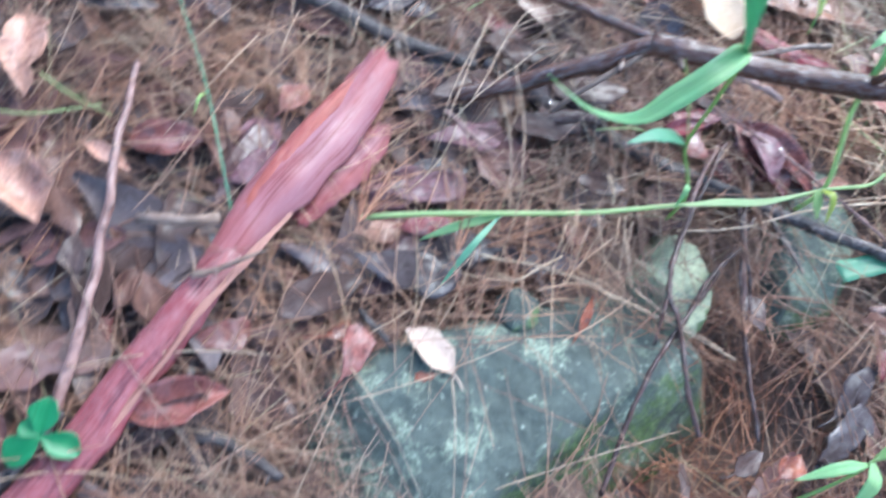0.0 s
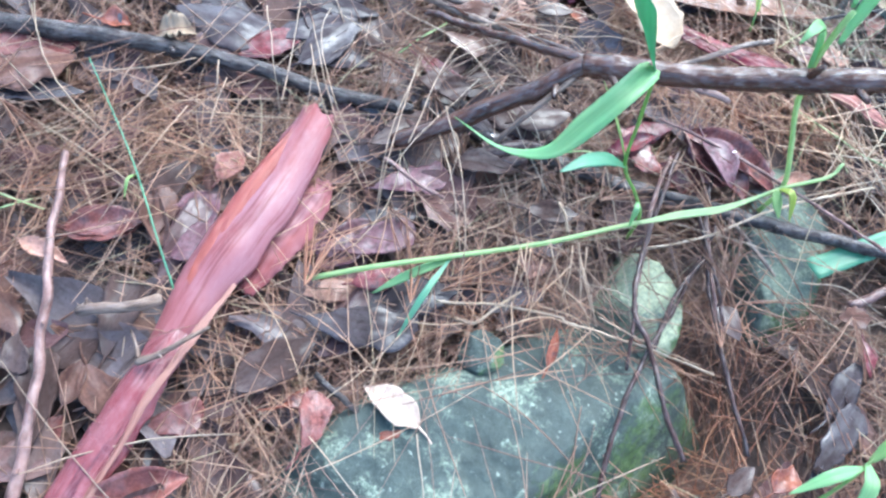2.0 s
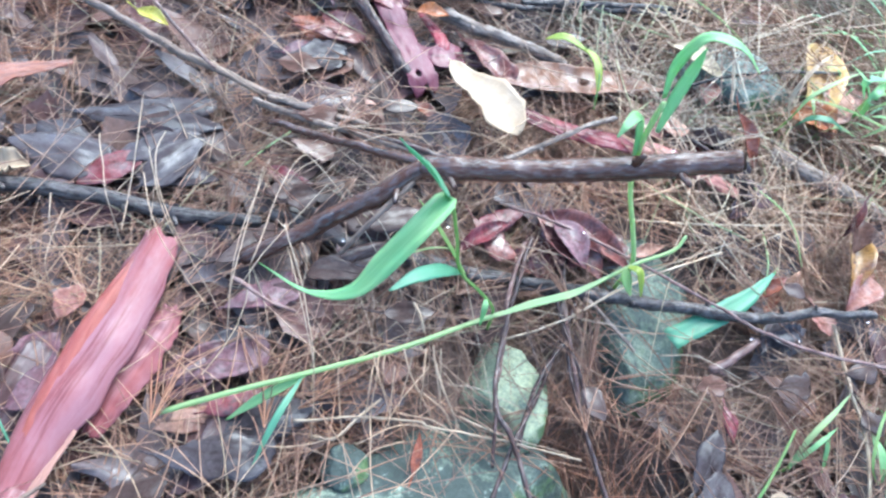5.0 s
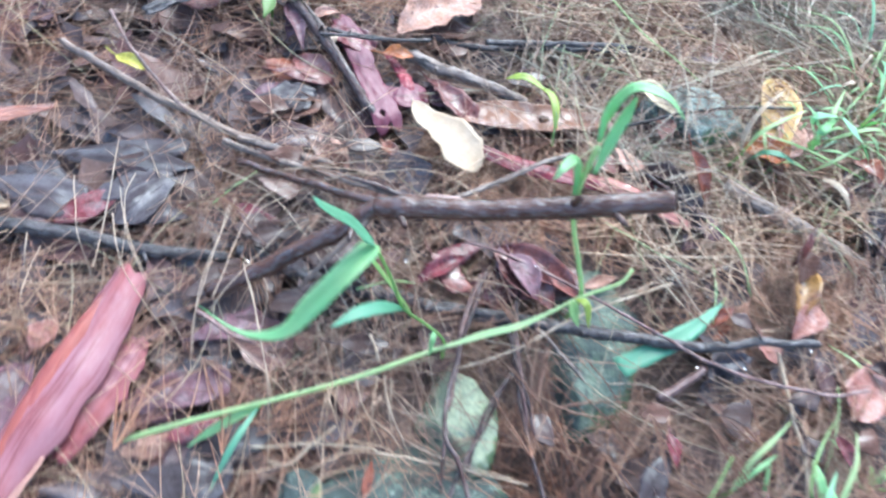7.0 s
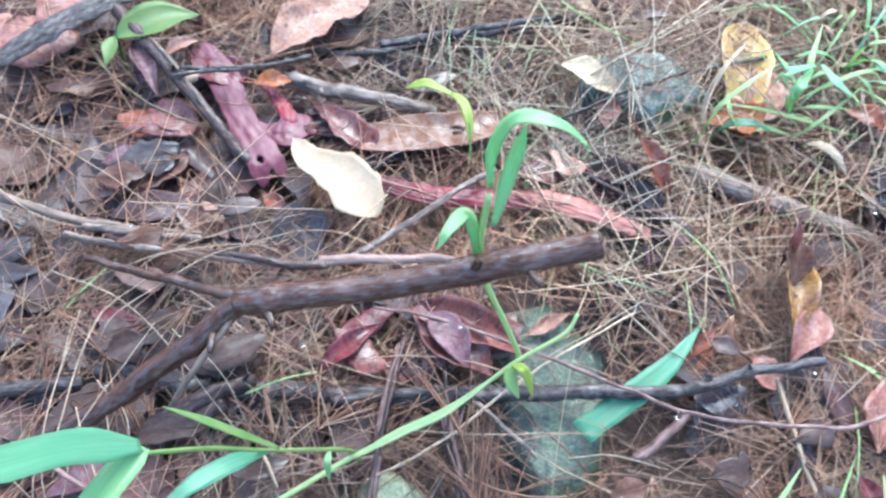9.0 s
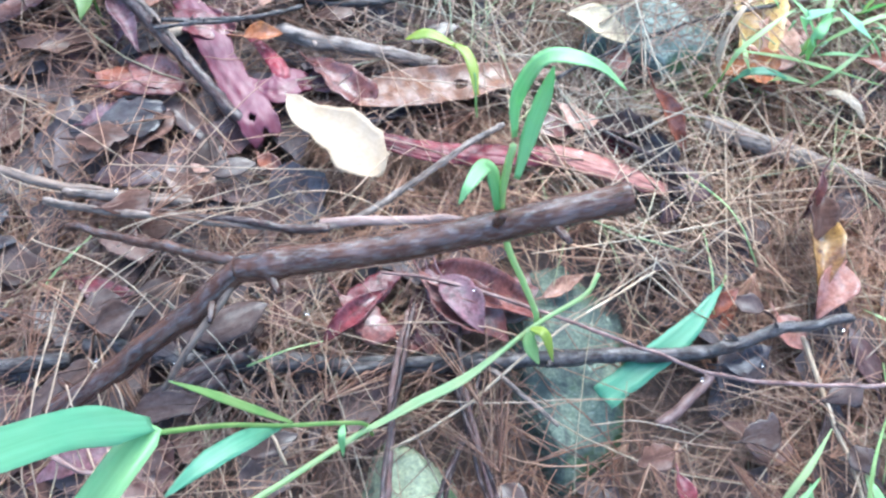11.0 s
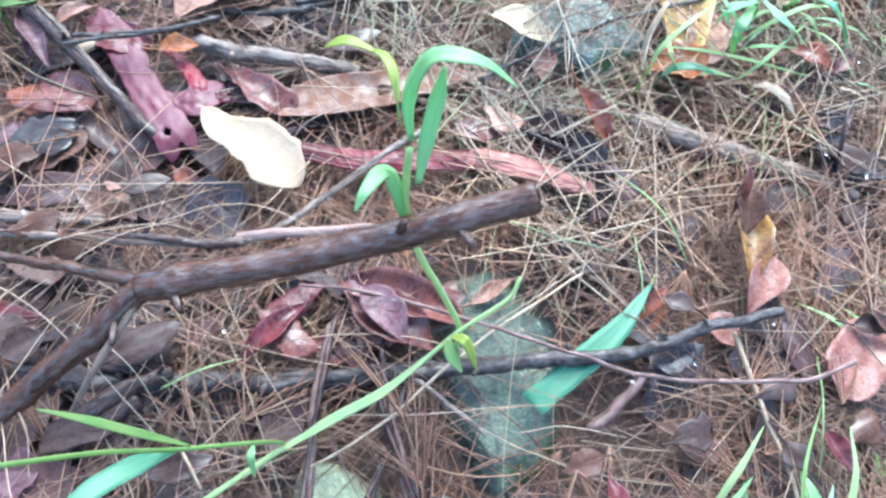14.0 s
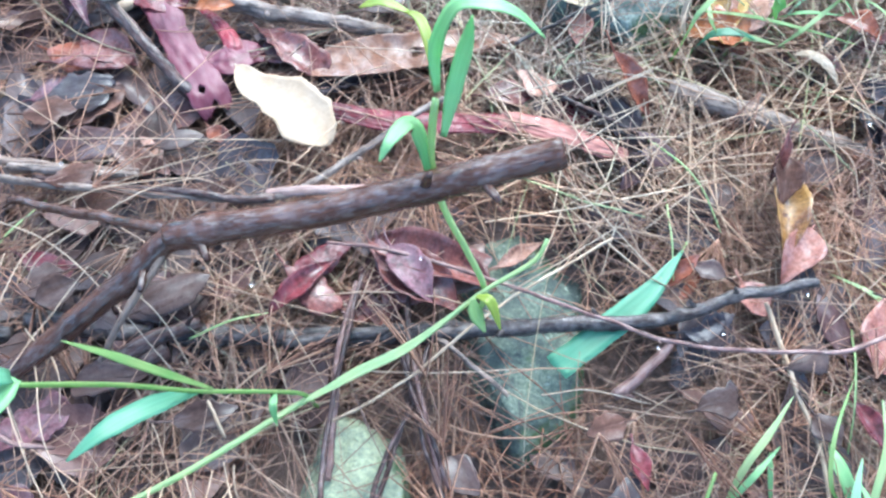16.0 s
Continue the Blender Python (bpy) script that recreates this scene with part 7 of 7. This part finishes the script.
GREENS = (GREEN, GREEN_PALE, GREEN_PALE, GREEN_MINT, GREEN_MINT, STRAW)
for x, y, n, reach, h, w, lx, ly in ((0.740, 0.345, 8, 0.08, 0.045, 0.0036, 0.2, 0.1), (0.800, 0.330, 10, 0.10, 0.05, 0.004, 0.1, 0.0), (0.770, 0.275, 7, 0.08, 0.04, 0.0035, 0.0, -0.2),
                                   (0.850, 0.380, 10, 0.11, 0.055, 0.0042, 0.0, 0.2), (0.860, 0.290, 8, 0.10, 0.045, 0.004, 0.2, 0.0), (0.690, 0.300, 4, 0.08, 0.035, 0.0028, -0.5, 0.3),
                                   (0.720, 0.385, 4, 0.08, 0.045, 0.0032, 0.1, 0.2), (0.900, 0.430, 8, 0.11, 0.06, 0.0045, 0.0, 0.0), (0.940, 0.340, 7, 0.10, 0.05, 0.0045, 0.0, 0.1), (0.800, 0.430, 4, 0.09, 0.045, 0.0036, 0.2, 0.2)):
    tuft("tuft of pale green grass among dry straw", x, y, int(n * (0.45 if x < 0.78 else 1.5)), reach, h, w * 0.8, int(x * 1000), GREENS, (lx, ly))
grass_plant("arching shoot of light green grass over straw", [(0.650, 0.317, -0.02), (0.650, 0.317, 0.0), (0.650, 0.317, 0.012)], 0.0018, 0.0012, [
    ([(0.650, 0.317, 0.010), (0.646, 0.333, 0.030), (0.663, 0.346, 0.050), (0.703, 0.364, 0.050)], 0.0045, STRAW),
    ([(0.651, 0.317, 0.010), (0.655, 0.312, 0.030), (0.668, 0.302, 0.036), (0.684, 0.294, 0.028)], 0.0070, GREEN_TEAL),
], group="arching grass shoots")
grass_plant("arching shoot of light green grass over straw", [(0.720, 0.317, -0.02), (0.720, 0.317, 0.0), (0.720, 0.317, 0.012)], 0.0018, 0.0012, [
    ([(0.720, 0.317, 0.010), (0.718, 0.315, 0.050), (0.731, 0.328, 0.060), (0.768, 0.354, 0.050)], 0.0052, GREEN_PALE),
    ([(0.719, 0.316, 0.010), (0.713, 0.309, 0.040), (0.702, 0.323, 0.060), (0.712, 0.348, 0.050)], 0.0045, GREEN),
    ([(0.721, 0.317, 0.010), (0.730, 0.303, 0.050), (0.761, 0.296, 0.060), (0.782, 0.283, 0.040)], 0.0038, GREEN_PALE),
    ([(0.719, 0.316, 0.010), (0.718, 0.295, 0.040), (0.755, 0.285, 0.030)], 0.0031, GREEN),
], group="arching grass shoots")
grass_plant("arching shoot of light green grass over straw", [(0.799, 0.331, -0.02), (0.799, 0.331, 0.0), (0.799, 0.331, 0.012)], 0.0018, 0.0012, [
    ([(0.799, 0.331, 0.010), (0.781, 0.310, 0.050), (0.780, 0.287, 0.055), (0.789, 0.266, 0.030)], 0.0052, GREEN),
    ([(0.798, 0.330, 0.010), (0.773, 0.299, 0.040), (0.776, 0.281, 0.030)], 0.0045, GREEN_PALE),
    ([(0.799, 0.331, 0.010), (0.748, 0.331, 0.050), (0.724, 0.336, 0.050)], 0.0038, GREEN),
    ([(0.800, 0.331, 0.010), (0.794, 0.323, 0.050), (0.828, 0.308, 0.050)], 0.0031, GREEN_PALE),
], group="arching grass shoots")
grass_plant("arching shoot of light green grass over straw", [(0.676, 0.307, -0.02), (0.676, 0.307, 0.0), (0.676, 0.307, 0.012)], 0.0018, 0.0012, [
    ([(0.676, 0.307, 0.008), (0.677, 0.298, 0.030), (0.702, 0.289, 0.020)], 0.0052, GREEN_PALE),
    ([(0.676, 0.305, 0.008), (0.653, 0.315, 0.040), (0.666, 0.337, 0.040)], 0.0038, GREEN_PALE),
], group="arching grass shoots")
grass_plant("low shoot of yellowish-green grass in needles", [(0.482, 0.049, -0.02), (0.482, 0.049, -0.006), (0.482, 0.049, 0.004)], 0.0016, 0.0011, [
    ([(0.482, 0.049, 0.000), (0.497, 0.062, 0.020), (0.519, 0.071, 0.026), (0.546, 0.081, 0.022)], 0.0042, GREEN_PALE),
    ([(0.482, 0.049, 0.000), (0.499, 0.056, 0.020), (0.522, 0.062, 0.020)], 0.0036, GREEN),
    ([(0.508, 0.039, 0.000), (0.512, 0.052, 0.012), (0.517, 0.062, 0.016)], 0.0036, GREEN),
], group="low grass shoots")
grass_plant("low shoot of yellowish-green grass in needles", [(0.546, 0.016, -0.02), (0.546, 0.016, -0.006), (0.546, 0.016, 0.004)], 0.0016, 0.0011, [
    ([(0.546, 0.016, 0.000), (0.545, 0.027, 0.016), (0.546, 0.041, 0.020), (0.551, 0.051, 0.016)], 0.0085, GREEN),
    ([(0.545, 0.016, 0.000), (0.534, 0.032, 0.020), (0.548, 0.053, 0.030), (0.588, 0.074, 0.020)], 0.0026, GREEN_STEM),
], group="low grass shoots")
for x, y, n, reach, h, w, lx, ly in ((0.600, 0.020, 4, 0.05, 0.035, 0.0045, 0.3, 0.6), (0.650, 0.060, 3, 0.05, 0.03, 0.004, 0.0, 0.5)):
    tuft("small tuft of yellowish-green grass blades", x, y, n, reach, h, w, int(x * 1000), (GREEN_STEM, GREEN_PALE, GREEN), (lx, ly))
grass_plant("bright green grass shoot at the hollow", [(0.350, 0.000, -0.01), (0.372, 0.010, 0.02), (0.400, 0.022, 0.03), (0.440, 0.045, 0.035), (0.472, 0.068, 0.04)], 0.0013, 0.0009, [
    ([(0.395, 0.020, 0.03), (0.370, 0.019, 0.034), (0.345, 0.015, 0.022)], 0.008, GREEN),
    ([(0.400, 0.022, 0.03), (0.392, 0.008, 0.034), (0.380, -0.006, 0.02)], 0.010, GREEN),
    ([(0.402, 0.023, 0.03), (0.418, 0.030, 0.04), (0.436, 0.030, 0.036)], 0.009, GREEN_STEM)])


# ---- litter: rotting leaves, needles, straw strands ----
def thinning(x, y):
    """How far a place lies outside the densely covered patch, 0 inside it to 1 far off."""
    return min(1.0, math.hypot(max(-x - 0.16, x - 1.0, 0), max(-y - 0.05, y - 0.74, 0)) / 1.6)


def scatter_litter(name, count, rng, spread, outer=False):
    """Small curled rotting leaf pieces, one joined carpet; outer: only round the dense patch."""
    verts, faces, uvs = [], [], []
    for i in range(count):
        x, y = rng.uniform(*spread[0]), rng.uniform(*spread[1])
        if outer and (thinning(x, y) < 0.06 or rng.random() < thinning(x, y)):
            continue
        if max(stone_at(x + dx, y + dy) for dx in (-0.02, 0.02) for dy in (-0.02, 0.02)) > -1:
            continue
        if x > 0.33 and 0.06 < y < 0.40 and rng.random() < 0.6:
            continue
        if soil_at(x, y) < -0.045 and rng.random() < 0.8:
            continue
        z = floor_at(x, y) + 0.004 + 0.016 * rng.random() ** 1.4
        yaw, ln, wd = rng.uniform(0, 6.283), rng.uniform(0.035, 0.095), rng.uniform(0.016, 0.036)
        tx, ty, curl = rng.normal(0, 0.2), rng.normal(0, 0.2), rng.uniform(-0.3, 0.6)
        base = len(verts)
        c, s = math.cos(yaw), math.sin(yaw)
        for a in range(7):
            w = max(0.03, math.sin(math.pi * (0.04 + 0.92 * a / 6))) ** 0.8 * (1 + 0.25 * rng.normal())
            for b in range(5):
                u, v = (a / 6 - 0.5) * ln, (b / 2 - 1) * wd / 2 * w
                h = tx * u + ty * v + curl * wd * (b / 2 - 1) ** 2 * 0.5 + 0.0012 * rng.normal()
                verts.append((x + u * c - v * s, y + u * s + v * c, max(z + h, floor_at(x, y) - 0.002)))
                uvs.append((u + i * 0.137, v + i * 0.071))
        faces += [(base + a * 5 + b, base + a * 5 + 5 + b, base + a * 5 + 6 + b, base + a * 5 + b + 1) for a in range(6) for b in range(4)]
    ob = from_arrays(name, verts, faces, LITTER)
    layer = ob.data.uv_layers.new(name="UVMap")
    idx = np.empty(len(ob.data.loops), dtype=np.int32)
    ob.data.loops.foreach_get("vertex_index", idx)
    layer.data.foreach_set("uv", np.array(uvs)[idx].ravel())
    return ob


CLEAR = [(0.307, 0.160, 0.052), (0.440, 0.215, 0.045)]
BARE = [(0.205, 0.300, 0.055), (0.095, 0.425, 0.060), (0.400, 0.045, 0.040), (0.125, 0.205, 0.045), (0.030, 0.255, 0.040), (0.270, 0.455, 0.040), (0.560, 0.095, 0.035), (-0.100, 0.415, 0.05)]


def scatter_strands(name, count, material, length, radius, lift, spread, sparse, tilt=0.07, arch=0.12, seed=1, segs=6, outer=False):
    """Thin bent strands strewn at random; sparse: the share kept on stones."""
    r = np.random.default_rng(seed)
    verts, faces, sides = [], [], 3
    ring = [(math.cos(2 * math.pi * k / sides), math.sin(2 * math.pi * k / sides)) for k in range(sides)]
    done = 0
    while done < count:
        x, y = r.uniform(*spread[0]), r.uniform(*spread[1])
        dens = 0.58 + 0.26 * min(max((x - 0.22) / 0.2, 0), 1) + 0.85 * noise.noise((x * 7, y * 7, 3.3)) + 0.55 * noise.noise((x * 17, y * 17, seed))
        done += 1
        if r.random() > dens:
            continue
        if outer and (thinning(x, y) < 0.05 or r.random() < thinning(x, y)):
            continue
        if not outer and r.random() < max(-x - 0.16, x - 1.0, -y - 0.05, y - 0.74, 0) / 0.22:
            continue
        if tilt < 0.2 and soil_at(x, y) < -0.042 and r.random() < 0.9:
            continue
        if any((x - bx) ** 2 + (y - by) ** 2 < br * br for bx, by, br in BARE) and r.random() < 0.45:
            continue
        if tilt < 0.2 and any((x - bx) ** 2 + (y - by) ** 2 < br * br for bx, by, br in CLEAR) and r.random() < 0.5:
            continue
        on = stone_at(x, y)
        if on > -1 and r.random() > (0.30 if x > 0.5 else 0.07 if x > 0.34 else 0.08 if x > 0.27 else 0.18 if on < 0.001 else sparse):
            continue
        flow = 1.4 * noise.noise((x * 3, y * 3, 9.0)) * 3.1
        yaw = flow + r.normal(0, 0.75) if r.random() < 0.55 else r.uniform(0, 6.283)
        ln = r.uniform(*length)
        rad = radius * r.uniform(0.65, 1.3)
        z = floor_at(x, y) + lift[0] + (lift[1] - lift[0]) * r.random() ** 1.6
        slope, bow, kink = r.normal(0, tilt), r.normal(0, arch), r.normal(0, 0.16)
        if tilt < 0.2 and abs(slope) * ln / 2 > 0.02:
            slope = math.copysign(0.04 / ln, slope)
        base = len(verts)
        dx, dy = math.cos(yaw), math.sin(yaw)
        for a in range(segs):
            s = a / (segs - 1) - 0.5
            side = bow * ln * (s * s - 0.08) + kink * 0.03 * max(0, s)
            px, py = x + dx * s * ln - dy * side, y + dy * s * ln + dx * side
            pz = z + slope * s * ln + 0.0025 * noise.noise((px * 40, py * 40, base)) - abs(kink) * 0.02 * (s * s)
            w = rad * (1 if 0 < a < segs - 1 else 0.55)
            for cx, cz in ring:
                verts.append((px - dy * cx * w, py + dx * cx * w, pz + cz * w))
        for a in range(segs - 1):
            for k in range(sides):
                q = (k + 1) % sides
                i = base + a * sides
                faces.append((i + k, i + q, i + sides + q, i + sides + k))
    return from_arrays(name, verts, faces, material)


def scatter_sprays(spots, count, seed):
    """Sprays of rusty needles that fan out from one shoot."""
    r = np.random.default_rng(seed)
    verts, faces = [], []
    places = list(spots)
    while len(places) < count:
        x, y = r.uniform(-0.15, 0.85), r.uniform(0.0, 0.62)
        if stone_at(x, y) < -0.5 and 0.5 + noise.noise((x * 6, y * 6, 7.7)) > r.random():
            places.append((x, y, floor_at(x, y) + r.uniform(0.014, 0.034)))
    for x, y, z in places:
        head, wide = r.uniform(0, 6.283), r.uniform(0.2, 1.1)
        for _ in range(r.integers(6, 15)):
            yaw, ln, rise = head + r.uniform(-wide, wide), r.uniform(0.025, 0.07), r.normal(0.02, 0.10)
            bow, base, rad = r.normal(0, 0.12), len(verts), r.uniform(0.0003, 0.00052)
            dx, dy = math.cos(yaw), math.sin(yaw)
            for a in range(4):
                d = ln * a / 3
                px, py = x + dx * d - dy * bow * d * d / ln, y + dy * d + dx * bow * d * d / ln
                pz = max(z + rise * d - 0.12 * d * d / ln, floor_at(px, py) + 0.006)
                w = rad * (0.5 if a == 3 else 1)
                verts += [(px - dy * w, py + dx * w, pz - w * 0.5), (px + dy * w, py - dx * w, pz - w * 0.5), (px, py, pz + w)]
            faces += [(base + 3 * a + k, base + 3 * a + (k + 1) % 3, base + 3 * a + 3 + (k + 1) % 3, base + 3 * a + 3 + k) for a in range(3) for k in range(3)]
    return from_arrays("needle_sprays", verts, faces, RUSTY_NEEDLE)


tagged(scatter_litter("leaf_litter", 2400, rng, ((-0.3, 1.1), (-0.15, 0.85))), "dark wet rotting leaf pieces covering the soil", "leaf litter", kind="stuff")
AREA = ((-0.38, 1.2), (-0.27, 0.95))
HOLLOW = ((0.28, 0.45), (-0.01, 0.17))
FANS = [(0.432, 0.114, 0.030), (0.172, 0.356, 0.036), (0.365, 0.185, 0.024), (0.357, 0.149, 0.020), (0.142, 0.354, 0.034), (0.138, 0.168, 0.024), (0.341, 0.112, 0.012), (0.076, 0.187, 0.026), (0.660, 0.259, 0.026), (0.476, 0.096, 0.026), (0.241, 0.375, 0.030), (0.390, 0.100, 0.020)]
tagged(scatter_strands("old_needles", 30000, OLD_NEEDLE, (0.03, 0.09), 0.00040, (0.004, 0.016), AREA, 0.05, seed=3, segs=4), "dark rotting needles beneath the fresh ones", "needle litter", kind="stuff")
tagged(scatter_strands("needle_litter", 42000, NEEDLE, (0.05, 0.13), 0.00038, (0.008, 0.030), AREA, 0.07, seed=5), "dry orange-brown casuarina needles strewn over the ground", "needle litter", kind="stuff")
tagged(scatter_strands("top_needles", 11500, NEEDLE, (0.06, 0.14), 0.00037, (0.016, 0.042), AREA, 0.12, arch=0.18, seed=12), "loose dry needles lying over leaves and twigs", "needle litter", kind="stuff")
tagged(scatter_strands("hollow_needles", 900, RUSTY_NEEDLE, (0.04, 0.11), 0.00048, (0.004, 0.045), HOLLOW, 0.0, tilt=0.35, arch=0.2, seed=21), "tangled rusty needles hanging into the hollow", "needle litter", kind="stuff")
tagged(scatter_sprays(FANS, 150, 31), "sprays of rusty needles fanned over the litter", "needle litter", kind="stuff")
tagged(scatter_strands("straw_litter", 1100, PALE_STRAND, (0.06, 0.18), 0.0005, (0.018, 0.042), AREA, 0.05, arch=0.2, seed=8), "scattered pale dry grass strands on the needles", "straw", kind="stuff")
UPPER = ((0.48, 1.1), (0.22, 0.7))
tagged(scatter_strands("straw_mat", 4600, STRAW_MAT, (0.06, 0.17), 0.00055, (0.014, 0.042), UPPER, 0.4, arch=0.09, seed=15), "mat of pale dry grass round the green tufts", "straw", kind="stuff")
AROUND = ((-1.76, 2.6), (-1.65, 2.34))
tagged(scatter_litter("outer_litter", 9000, np.random.default_rng(77), AROUND, True), "wet rotting leaf pieces thinning over the soil", "leaf litter", kind="stuff")
tagged(scatter_strands("outer_needles", 42000, NEEDLE, (0.06, 0.15), 0.0006, (0.004, 0.024), AROUND, 0.1, seed=41, segs=3, outer=True), "dry brown needles thinning over the soil", "needle litter", kind="stuff")
